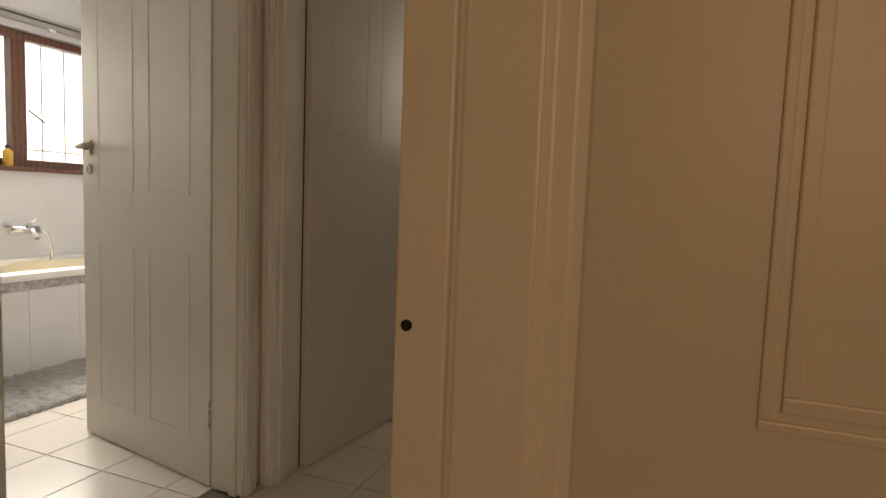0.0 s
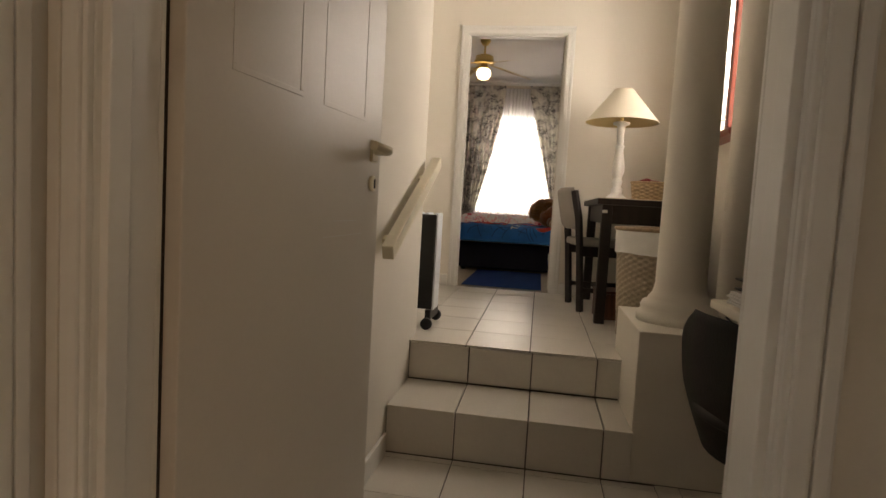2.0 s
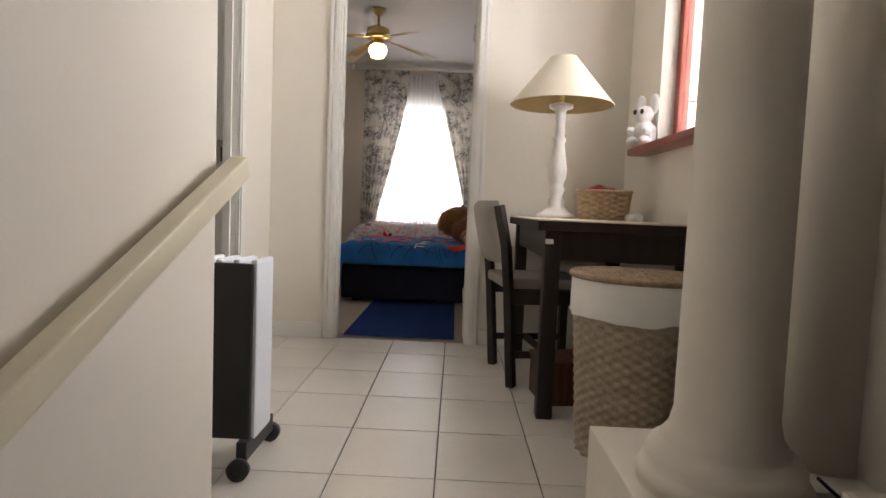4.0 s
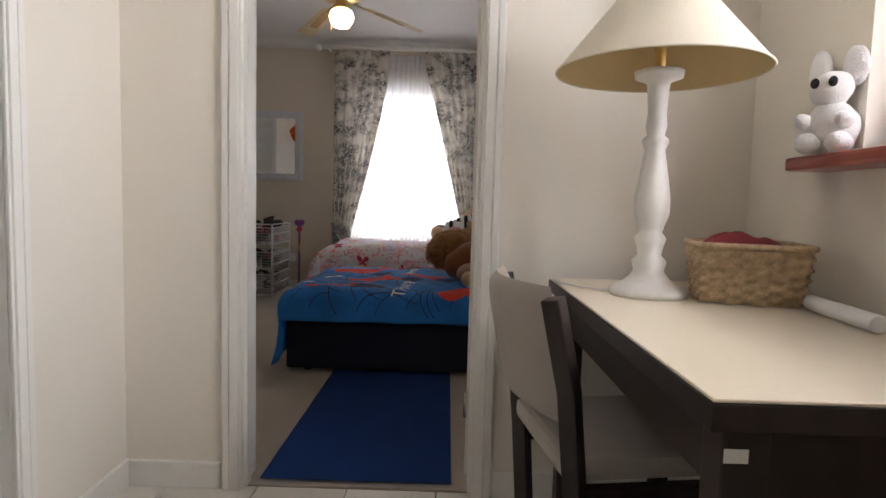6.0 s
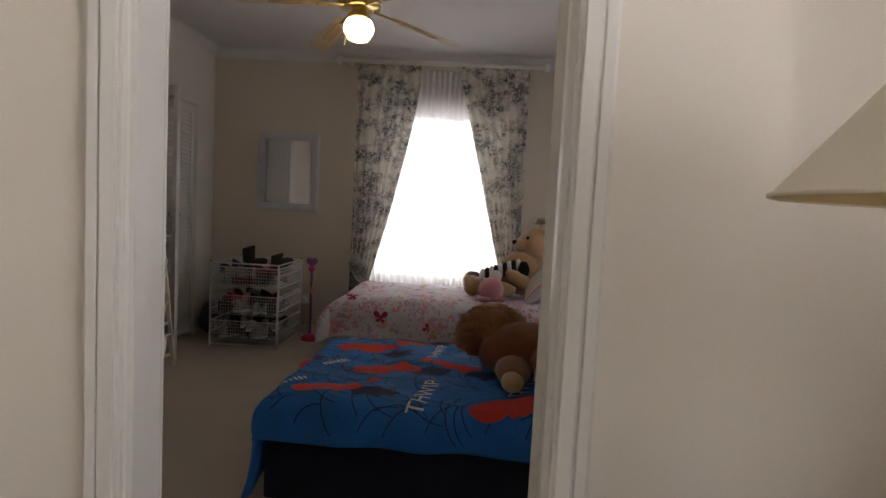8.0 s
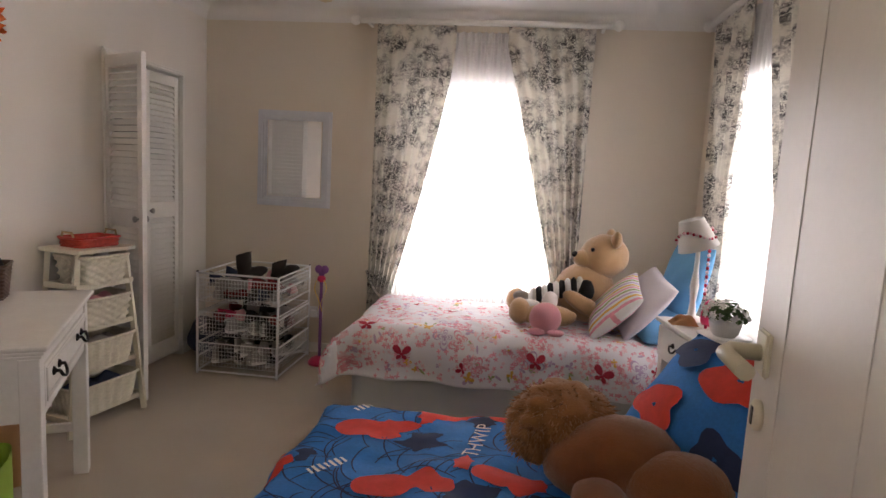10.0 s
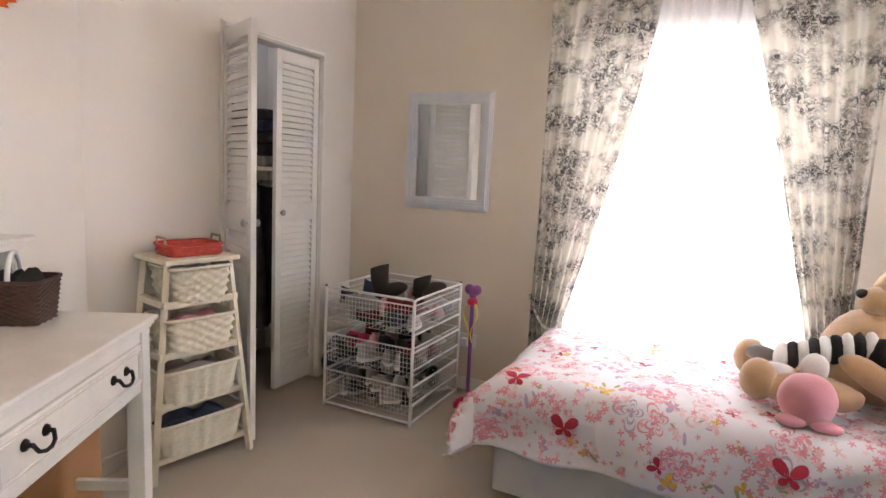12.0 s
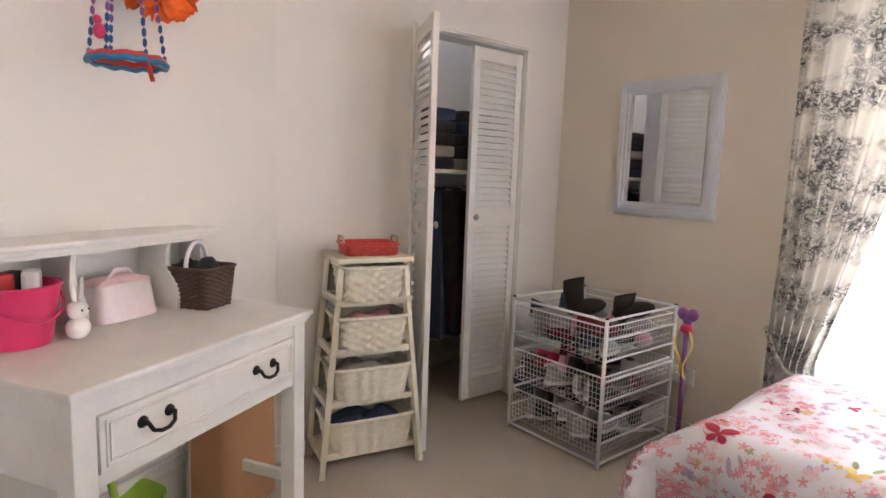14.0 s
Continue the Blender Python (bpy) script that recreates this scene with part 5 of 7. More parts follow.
def wires():
    bm = bmesh.new()
    w_, d_, h_, s = RW - 0.03, RD - 0.03, 0.165, 0.0016
    def wire(a, b):
        tube(bm, [a, b], s, 4)
    n1 = 24
    for i in range(n1 + 1):
        x = 0.015 + w_ * i / n1
        wire((x, 0.012, 0), (x, 0.005, h_))
        wire((x, 0.012 + d_, 0), (x, 0.018 + d_, h_))
        if i % 2 == 0:
            wire((x, 0.012, 0), (x, 0.012 + d_, 0))
        y = 0.012 + d_ * i / n1
        wire((0.015, y, 0), (0.009, y, h_))
        wire((0.015 + w_, y, 0), (0.021 + w_, y, h_))
    for j in range(7):
        z = h_ * j / 6
        e = 0.006 * j / 6
        for a, b in (((0.015 - e, 0.012 - e), (0.015 + w_ + e, 0.012 - e)), ((0.015 - e, 0.012 + d_ + e), (0.015 + w_ + e, 0.012 + d_ + e)), ((0.015 - e, 0.012 - e), (0.015 - e, 0.012 + d_ + e)), ((0.015 + w_ + e, 0.012 - e), (0.015 + w_ + e, 0.012 + d_ + e))):
            tube(bm, [(*a, z), (*b, z)], s if j < 6 else 0.0045, 4)
    return bm
wme = mesh_of("wire_basket", wires(), WIREWHITE)
for z in (0.055, 0.275, 0.515):
    piece("wire_basket", wme, rk, Matrix.Translation((0, 0, z)))


def shoe_mesh(mat, sole):
    bm = bmesh.new()
    def up(u, v):
        a = 2 * math.pi * u
        r_ = 1 - 0.35 * v
        x = 0.105 * math.cos(a) * (1 - 0.42 * v) - 0.045 * v
        w_ = 0.036 + 0.006 * math.cos(a) - 0.004 * math.cos(2 * a)
        return (x, w_ * math.sin(a) * r_, 0.018 + 0.062 * v * (1 - 0.35 * math.cos(a)))
    surface(bm, up, 20, 6, 0, True)
    surface(bm, lambda u, v: (0.110 * math.cos(2 * math.pi * u), (0.040 + 0.006 * math.cos(2 * math.pi * u)) * math.sin(2 * math.pi * u), 0.020 * v), 20, 1, 1, True)
    surface(bm, lambda u, v: (0.110 * v * math.cos(2 * math.pi * u), (0.040 + 0.006 * math.cos(2 * math.pi * u)) * v * math.sin(2 * math.pi * u), 0.001), 20, 1, 1, True)
    tube(bm, [(-0.085, 0, 0.082), (-0.04, 0.022, 0.078), (0.0, 0.0, 0.066), (-0.04, -0.022, 0.078)], 0.006, 6, 1, True)
    return mesh_of("shoe", bm, [mat, sole])
SHOES = [shoe_mesh(a, b) for a, b in ((BLACKPLASTIC, GREYPLASTIC), (DENIM, GREYPLASTIC), (PLUSHGREY, GREYPLASTIC), (HOTPINK, PAPER), (PLUSHPINK, GREYPLASTIC), (GREYPLASTIC, PAPER), (LEATHER, BLACKPLASTIC), (REDCLOTH, BLACKPLASTIC), (BLACKPLASTIC, BLACKPLASTIC))]
NAMES = ("black canvas shoe with grey sole", "dark blue canvas shoe with grey sole", "grey plush slipper", "hot pink sports shoe", "pale pink shoe", "grey sports shoe with white sole", "dark brown leather shoe", "dark red shoe with black sole", "plain black school shoe")
rs = random.Random(5)
for z, rows in ((0.062, 2), (0.282, 2), (0.522, 2)):
    for layer in range(rows):
        for i in range(6):
            for j in range(2):
                k = rs.randrange(len(SHOES)) if z > 0.1 else rs.choice((0, 2, 5, 8, 5, 6))
                o = new("shoe", SHOES[k])
                o.matrix_basis = pose(-2.17 + 0.075 + 0.085 * i + rs.uniform(-.01, .01), 10.26 + 0.16 + 0.27 * j + rs.uniform(-.02, .02), F + z + 0.075 * layer, rs.uniform(-8, 8), rs.uniform(-12, 12) * layer, 90 + rs.uniform(-38, 38))
                tagged(o, NAMES[k] + " in a wire basket", "shoe", "shoes in the rack")
for x, y, sc_ in ((-1.91, 10.46, 1.0), (-1.73, 10.62, 0.62)):
    bt = thing("boot", x, y, F + 0.655, 30, "dark ankle boot standing on top of the shoes", "boot", "boots on the rack")
    bt.matrix_basis = pose(x, y, F + 0.655, 10, -16, 30)
    part("shaft", surface(bmesh.new(), lambda u, v: (0.050 * math.cos(2 * math.pi * u) * (1 + 0.12 * v) + 0.03 * v * v, 0.040 * math.sin(2 * math.pi * u) * (1 - 0.7 * v * v) + 0.008 * math.sin(7 * v), 0.19 * sc_ * v), 20, 7, 0, True), LEATHER, bt)
    part("foot", blob(bmesh.new(), (0.05, 0, 0.03), (0.11, 0.042, 0.045)), LEATHER, bt)
solo("duffel_bag", blob(bmesh.new(), (0, 0, 0.15), (0.13, 0.13, 0.16), 0, 0.25, 7), DENIM, "dark blue soft bag on the carpet beside the wardrobe", "bag", pose(-2.30, 10.62, F))

wnd = thing("toy_wand", -1.430, 10.69, F, 0, "purple and pink toy wand on a round base", "toy")
part("base", lathe(bmesh.new(), [(0.085, 0), (0.085, 0.02), (0.06, 0.045), (0.02, 0.06)], 24), HOTPINK, wnd)
part("stick", lathe(bmesh.new(), [(0.012, 0.05), (0.012, 0.63)], 14), PURPLE, wnd)
bm = bmesh.new()
for s in (-1, 1):
    blob(bm, (s * 0.022, 0, 0.725), (0.032, 0.022, 0.034), m=Matrix.Rotation(s * 0.6, 4, "Y"), sub=2)
blob(bm, (0, 0, 0.70), (0.025, 0.02, 0.035), sub=2)
part("heart", bm, PURPLE, wnd)
part("collar", lathe(bmesh.new(), [(0.016, 0.63), (0.032, 0.645), (0.03, 0.665), (0.016, 0.68)], 18), HOTPINK, wnd)
for s in (-1, 1):
    part("ribbon", surface(bmesh.new(), lambda u, v: (s * (0.025 + 0.02 * math.sin(6 * v)), -0.02 + 0.02 * (u - .5), 0.65 - 0.24 * v), 2, 10), YELLOW, wnd)
sk_ = thing("wall_socket", -1.56, NY - 0.001, F + 0.33, 0, "white double wall socket with a plug", "socket")
part("plate", one(-0.06, -0.010, -0.045, 0.06, 0, 0.045), WHITEPLASTIC, sk_, bevel=0.003)
part("plug", one(-0.03, -0.05, -0.03, 0.02, -0.010, 0.02), WHITEPLASTIC, sk_, bevel=0.006)

# ---- ladder shelf with baskets ----
ls = thing("ladder_shelf", -2.340, 9.43, F, -12, "cream wooden ladder shelf holding four woven baskets", "shelf")
LH = 0.96
part("top", one(-0.125, -0.175, LH, 0.165, 0.175, LH + 0.022), CREAMWOOD, ls, bevel=0.004)
for sx in (-1, 1):
    for sy in (-1, 1):
        part("leg", tube(bmesh.new(), [(0.155 if sx > 0 else -0.085, sy * 0.235, 0), (0.115 if sx > 0 else -0.095, sy * 0.145, LH)], 0.018, 4), CREAMWOOD, ls)
LV = (0.06, 0.30, 0.53, 0.755)
for k, z in enumerate(LV):
    hw = 0.235 - 0.09 * z / LH
    for sy in (-1, 1):
        part("side_rail", one(-0.09, sy * hw - 0.011, z + 0.015, 0.145, sy * hw + 0.011, z + 0.045), CREAMWOOD, ls, bevel=0.002)
    for x in (-0.085, 0.13):
        part("cross_rail", one(x - 0.011, -hw, z + 0.012, x + 0.011, hw, z + 0.04), CREAMWOOD, ls, bevel=0.002)
    part("shelf_board", one(-0.08, -hw + 0.012, z + 0.015, 0.12, hw - 0.012, z + 0.026), CREAMWOOD, ls)
    b_ = thing("woven_basket", 0, 0, 0, 0, "cream woven basket tray on the ladder shelf", "basket", "baskets on the ladder shelf")
    b_.matrix_basis = pose(-2.340, 9.43, F, 0, 0, -12) @ Matrix.Translation((0.045, 0, z + 0.028))
    w2 = 2 * hw - 0.045
    part("body", woven(bmesh.new(), 0.235, w2, 0.155, 8, 40 if k < 2 else 30, 0.86, 0.009, ribs=k < 2), CREAMWICKER, b_)
    part("rim", rim_of(0.24, w2 + 0.006, 0.155, 0.009), CREAMWICKER, b_)
    lbl, mt = (("folded dark blue cloth in a basket", DENIM), ("grey cloth in a basket", GREYCLOTH), ("pink cloth folded in a basket", PLUSHPINK), ("pale papers in a basket", PAPER))[k]
    o = solo("folded_cloth", surface(bmesh.new(), heap(0.18, w2 - 0.05, 0.10, 0.075, k * 3.7), 18, 18), mt, lbl, "cloth", pose(-2.340, 9.43, F, 0, 0, -12) @ Matrix.Translation((0.045, 0, z + 0.028)))
tr = thing("red_tray", -2.315, 9.43, F + LH + 0.023, -14, "small red woven tray with handles on the ladder shelf", "tray")
bm = woven(bmesh.new(), 0.18, 0.25, 0.05, 5, 22, 0.95, 0.003)
part("body", bm, REDWICKER, tr)
part("rim", rim_of(0.185, 0.255, 0.05, 0.006), REDPLASTIC, tr)
for s in (-1, 1):
    part("handle", tube(bmesh.new(), [(-0.045, s * 0.125, 0.05), (-0.035, s * 0.128, 0.08), (0.035, s * 0.128, 0.08), (0.045, s * 0.125, 0.05)], 0.006, 8), WICKER, tr)

# ---- white desk with a hutch ----
DX, DY, DR = -1.507, 8.181, 120.0
DM = pose(DX, DY, F, 0, 0, DR)
DH = 0.855         # height of the desktop
dk = thing("writing_desk", DX, DY, F, DR, "worn white wooden desk with one drawer and a low hutch", "desk")
part("desktop", one(-0.02, -0.025, DH - 0.018, 0.90, 0.56, DH), WHITEWOOD, dk, bevel=0.007)
part("top_moulding", one(-0.010, -0.014, DH - 0.032, 0.89, 0.555, DH - 0.019), WHITEWOOD, dk, bevel=0.004)
part("top_fillet", one(-0.004, -0.006, DH - 0.044, 0.884, 0.55, DH - 0.033), WHITEWOOD, dk, bevel=0.003)
for lx in (0.0, 0.82):
    for ly in (0.0, 0.49):
        part("leg", one(lx, ly, 0, lx + 0.06, ly + 0.06, DH - 0.045), WHITEWOOD, dk, bevel=0.004)
part("front_rail", one(0.06, 0.008, DH - 0.085, 0.82, 0.03, DH - 0.045), WHITEWOOD, dk)
part("lower_rail", one(0.06, 0.008, DH - 0.265, 0.82, 0.03, DH - 0.232), WHITEWOOD, dk, bevel=0.002)
for lx in (0.012, 0.845):
    part("side_panel", one(lx, 0.06, DH - 0.26, lx + 0.022, 0.49, DH - 0.046), WHITEWOOD, dk)
    part("side_stretcher", one(lx, 0.06, 0.20, lx + 0.022, 0.49, 0.24), WHITEWOOD, dk, bevel=0.003)
part("back_panel", one(0.06, 0.525, DH - 0.26, 0.82, 0.54, DH - 0.046), WHITEWOOD, dk)
part("back_stretcher", one(0.06, 0.50, 0.20, 0.82, 0.525, 0.24), WHITEWOOD, dk, bevel=0.003)
dr = part("drawer", one(0.066, 0.0, DH - 0.229, 0.814, 0.022, DH - 0.088), WHITEWOOD, dk, bevel=0.003)
bm = bmesh.new()
for e, w_ in ((0.0, 0.006), (0.011, 0.004)):
    for q in ((0.08 + e, DH - 0.217 + e, 0.80 - e, DH - 0.217 + e + w_), (0.08 + e, DH - 0.100 - e - w_, 0.80 - e, DH - 0.100 - e), (0.08 + e, DH - 0.217 + e + w_, 0.08 + e + w_, DH - 0.100 - e - w_), (0.80 - e - w_, DH - 0.217 + e + w_, 0.80 - e, DH - 0.100 - e - w_)):
        box(bm, q[0], -0.005, q[1], q[2], 0.001, q[3])
part("bead", bm, WHITEWOOD, dr, bevel=0.002)
for hx in (0.225, 0.655):
    bm = bmesh.new()
    hz = DH - 0.145
    for s in (-1, 1):
        lathe(bm, [(0.016, 0), (0.014, 0.006), (0.006, 0.010), (0.006, 0.022)], 16, Matrix.Translation((hx + s * 0.042, 0.0, hz)) @ Matrix.Rotation(math.pi / 2, 4, "X"))
    tube(bm, [(hx - 0.042, -0.02, hz), (hx - 0.033, -0.028, hz - 0.02), (hx - 0.012, -0.032, hz - 0.028), (hx + 0.012, -0.032, hz - 0.028), (hx + 0.033, -0.028, hz - 0.02), (hx + 0.042, -0.02, hz)], 0.0055, 8)
    part("drawer_handle", bm, IRON, dr, "dark bronze swan-neck handle")
part("hutch_top", one(-0.04, 0.36, DH + 0.258, 0.86, 0.56, DH + 0.274), WHITEWOOD, dk, bevel=0.006)
part("hutch_cornice", one(-0.03, 0.372, DH + 0.244, 0.85, 0.56, DH + 0.257), WHITEWOOD, dk, bevel=0.004)
part("hutch_fillet", one(-0.022, 0.382, DH + 0.232, 0.842, 0.56, DH + 0.243), WHITEWOOD, dk, bevel=0.003)
part("hutch_back", one(-0.015, 0.545, DH, 0.835, 0.558, DH + 0.232), WHITEWOOD, dk)
def divider(x):
    prof = [(0.545, 0.0), (0.375, 0.0), (0.371, 0.05), (0.376, 0.085), (0.392, 0.112), (0.412, 0.138), (0.420, 0.165), (0.418, 0.195), (0.408, 0.232), (0.545, 0.232)]
    bm = bmesh.new()
    a = [bm.verts.new((x, y, DH + z)) for y, z in prof]
    b = [bm.verts.new((x + 0.018, y, DH + z)) for y, z in prof]
    bm.faces.new(a)
    bm.faces.new(b[::-1])
    for i in range(len(a)):
        bm.faces.new((a[i], a[(i + 1) % len(a)], b[(i + 1) % len(a)], b[i]))
    return bm
for x in (-0.015, 0.315, 0.660, 0.817):
    part("hutch_divider", divider(x), WHITEWOOD, dk, bevel=0.002)

def on_desk(x, y, z=DH + 0.002, rz=0):
    return DM @ pose(x, y, z, 0, 0, rz)
bu = thing("toy_bucket", 0, 0, 0, 0, "hot pink plastic bucket filled with odds and ends", "bucket")
bu.matrix_basis = on_desk(0.165, 0.425) @ Matrix.Scale(0.93, 4)
bm = bmesh.new()
surface(bm, lambda u, v: ((0.085 + 0.028 * v) * math.cos(2 * math.pi * u), (0.085 + 0.028 * v) * math.sin(2 * math.pi * u), 0.175 * v), 32, 4, 0, True)
surface(bm, lambda u, v: ((0.082 + 0.028 * v) * math.cos(2 * math.pi * u), (0.082 + 0.028 * v) * math.sin(2 * math.pi * u), 0.004 + 0.17 * v), 32, 4, 0, True)
surface(bm, lambda u, v: (0.084 * v * math.cos(2 * math.pi * u), 0.084 * v * math.sin(2 * math.pi * u), 0.002), 32, 1, 0, True)
tube(bm, [(0.114 * math.cos(k * math.pi / 16), 0.114 * math.sin(k * math.pi / 16), 0.175) for k in range(32)], 0.005, 6, 0, True)
part("pail", bm, HOTPINK, bu)
part("bail", tube(bmesh.new(), [(0.115 * math.cos(math.pi * (1 + k / 12)), 0.118 * math.sin(math.pi * (1 + k / 12)), 0.165 - 0.085 * math.sin(math.pi * k / 12)) for k in range(13)], 0.004, 6), HOTPINK, bu)
for k, (mt, nm) in enumerate(((REDPLASTIC, "red toy block in the bucket"), (BLACKPLASTIC, "black hair brush in the bucket"), (PAPER, "white tube in the bucket"))):
    o = thing("trinket", 0, 0, 0, 0, nm, "toy")
    o.matrix_basis = on_desk(0.165 + 0.042 * (k - 1), 0.42 + 0.02 * (k % 2), DH + 0.09, 25 * k)
    part("item_body", box(bmesh.new(), -0.03, -0.022, 0, 0.03, 0.022, 0.11), mt, o, bevel=0.012)
by = bmesh.new()
blob(by, (0, 0, 0.03), (0.034, 0.030, 0.032))
blob(by, (0, 0, 0.082), (0.030, 0.027, 0.027))
for s in (-1, 1):
    blob(by, (s * 0.014, 0, 0.135), (0.008, 0.007, 0.040), m=Matrix.Rotation(s * 0.18, 4, "Y"))
    blob(by, (s * 0.012, -0.026, 0.085), (0.003, 0.003, 0.004), 1, sub=1)
solo("rabbit_ornament", by, [PAPER, BLACKPLASTIC], "small white rabbit ornament on the desk", "ornament", on_desk(0.272, 0.335, DH + 0.002, 10))
pb = thing("toiletry_bag", 0, 0, 0, 0, "pale pink shiny toiletry bag standing on the desk", "bag")
pb.matrix_basis = on_desk(0.497, 0.455) @ Matrix.Scale(0.90, 4)
part("pouch", surface(bmesh.new(), lambda u, v: (lambda a, k: ((0.125 - 0.012 * v) * math.copysign(abs(math.cos(a)) ** 0.4, math.cos(a)), (0.075 - 0.02 * v) * math.copysign(abs(math.sin(a)) ** 0.4, math.sin(a)), 0.13 * v + 0.004 * noise.noise(Vector((a, v * 4, 1)))))(2 * math.pi * u, v), 40, 8, 0, True), PINKVINYL, pb)
part("lid", surface(bmesh.new(), lambda u, v: (lambda a: (0.116 * v * math.copysign(abs(math.cos(a)) ** 0.4, math.cos(a)), 0.058 * v * math.copysign(abs(math.sin(a)) ** 0.4, math.sin(a)), 0.152 - 0.022 * v ** 3 + 0.006 * noise.noise(Vector((math.cos(a) * v * 3, math.sin(a) * v * 3, 5)))))(2 * math.pi * u), 40, 8, 0, True), ROSEPRINT, pb, "rose patterned lid")
part("handle", tube(bmesh.new(), [(-0.05, -0.01, 0.14), (-0.02, -0.02, 0.175), (0.03, -0.02, 0.172), (0.06, -0.01, 0.14)], 0.007, 8), PINKVINYL, pb)
db = thing("dark_basket", 0, 0, 0, 0, "dark brown square wicker basket filled with hair things", "basket")
db.matrix_basis = on_desk(0.752, 0.345, DH + 0.002, 4) @ Matrix.Scale(0.86, 4)
part("body", woven(bmesh.new(), 0.20, 0.20, 0.165, 18, 28, 0.84, 0.005), BROWNWICKER, db)
part("rim", rim_of(0.20, 0.20, 0.165, 0.007), BROWNWICKER, db)
solo("hair_accessory", surface(bmesh.new(), heap(0.17, 0.17, 0.135, 0.085, 9.1), 18, 18), BLACKFUR, "black bundle of hair accessories in the basket", "accessories", on_desk(0.752, 0.345, DH + 0.002, 4) @ Matrix.Scale(0.86, 4))
hb = bmesh.new()
tube(hb, [(0.085 * math.cos(k * math.pi / 10), 0.0, 0.14 + 0.085 * math.sin(k * math.pi / 10)) for k in range(11)], 0.008, 8)
solo("hair_band", hb, WHITEPLASTIC, "clear white hair band standing in the basket", "hair band", on_desk(0.752, 0.37, DH + 0.002, 20))

pbg = thing("paper_bag", 0, 0, 0, 0, "tan paper carrier bag with things under the desk", "bag")
pbg.matrix_basis = DM @ pose(0.97, 0.36, 0, 0, 0, 5)
bm = bmesh.new()
for s in (0, 1):
    surface(bm, lambda u, v: (lambda a, k: ((0.165 + 0.012 * v - 0.004 * s) * math.copysign(abs(math.cos(a)) ** 0.3, math.cos(a)) - 0.05, (0.10 - 0.004 * s) * math.copysign(abs(math.sin(a)) ** 0.3, math.sin(a)) * (1 - 0.15 * v), 0.004 + 0.46 * v))(2 * math.pi * u, v), 36, 6, 0, True)
box(bm, -0.2, -0.09, 0, 0.1, 0.09, 0.006)
part("bag_body", bm, KRAFT, pbg)
part("bag_handle", tube(bmesh.new(), [(-0.12, -0.09, 0.45), (-0.10, -0.10, 0.54), (0.0, -0.10, 0.54), (0.03, -0.09, 0.45)], 0.004, 6), KRAFT, pbg)
o = solo("blue_plastic_bag", blob(bmesh.new(), (-0.10, 0.0, 0.45), (0.11, 0.07, 0.10), 0, 0.3, 14), BLUEBAG, "light blue plastic bag stuffed in the paper bag", "bag", DM @ pose(0.97, 0.36, 0, 0, 0, 5))
gb = thing("green_bag", 0, 0, 0, 0, "lime green carrier bag with red things under the desk", "bag")
gb.matrix_basis = DM @ pose(0.30, 0.28, 0, 0, 0, -8)
bm = bmesh.new()
for s in (0, 1):
    surface(bm, lambda u, v: (lambda a: ((0.15 - 0.004 * s) * math.copysign(abs(math.cos(a)) ** 0.3, math.cos(a)), (0.08 - 0.004 * s) * math.copysign(abs(math.sin(a)) ** 0.3, math.sin(a)), 0.004 + 0.30 * v + 0.05 * v * math.cos(a)))(2 * math.pi * u), 36, 6, 0, True)
box(bm, -0.14, -0.07, 0, 0.14, 0.07, 0.006)
part("bag_body", bm, LIME, gb)
part("bag_handle", tube(bmesh.new(), [(-0.06, 0.07, 0.32), (-0.03, 0.07, 0.44), (0.04, 0.07, 0.44), (0.06, 0.07, 0.32)], 0.012, 6), LIME, gb)
solo("red_book", one(-0.09, -0.03, 0.02, 0.06, 0.03, 0.30), REDPLASTIC, "red box standing in the green bag", "box", DM @ pose(0.30, 0.28, 0.006, 0, 0, -8), bevel=0.004)

# ---- hanging mobile and paper flower ----
mo = thing("hanging_mobile", -2.06, 8.42, 2.04, 0, "blue and red beaded ring mobile hanging from the ceiling", "mobile")
for z, mt, r_ in ((0.0, material("teal_beads", (0.02, 0.14, 0.30), 0.4), 0.105), (0.012, REDPLASTIC, 0.098)):
    part("ring", tube(bmesh.new(), [(r_ * math.cos(k * math.pi / 16), r_ * math.sin(k * math.pi / 16), z + 0.004 * math.sin(k * 2.1)) for k in range(32)], 0.010, 8, 0, True), mt, mo)
BLUEBEAD = material("blue_beads", (0.02, 0.10, 0.32), 0.4)
for k in range(6):
    a = k * math.pi / 3 + 0.3
    bs = part("bead_string", tube(bmesh.new(), [(0.1 * math.cos(a), 0.1 * math.sin(a), 0.0), (0.063 * math.cos(a), 0.063 * math.sin(a), 0.365)], 0.001, 5), PAPER, mo)
    for j in range(12):
        part("bead", blob(bmesh.new(), (0.1 * math.cos(a) * (1 - j / 30), 0.1 * math.sin(a) * (1 - j / 30), 0.02 + 0.03 * j), (0.007, 0.007, 0.015), 0, sub=1), (BLUEBEAD, PURPLE)[(j // 4) % 2], bs)
part("bird", blob(blob(bmesh.new(), (0.06, -0.08, 0.07), (0.018, 0.018, 0.022)), (0.06, -0.085, 0.10), (0.012, 0.012, 0.013)), HOTPINK, mo)
part("tassel", tube(bmesh.new(), [(0.1, 0.03, 0), (0.115, 0.035, -0.03), (0.125, 0.04, -0.06)], 0.007, 6), REDPLASTIC, mo)
part("cord", tube(bmesh.new(), [(0, 0, 0.36), (0, 0, CZ - 2.04)], 0.002, 5), PAPER, mo)
pm = thing("paper_flower", -2.12, 8.53, 2.34, 0, "orange tissue paper pompom hanging from the ceiling", "decoration")
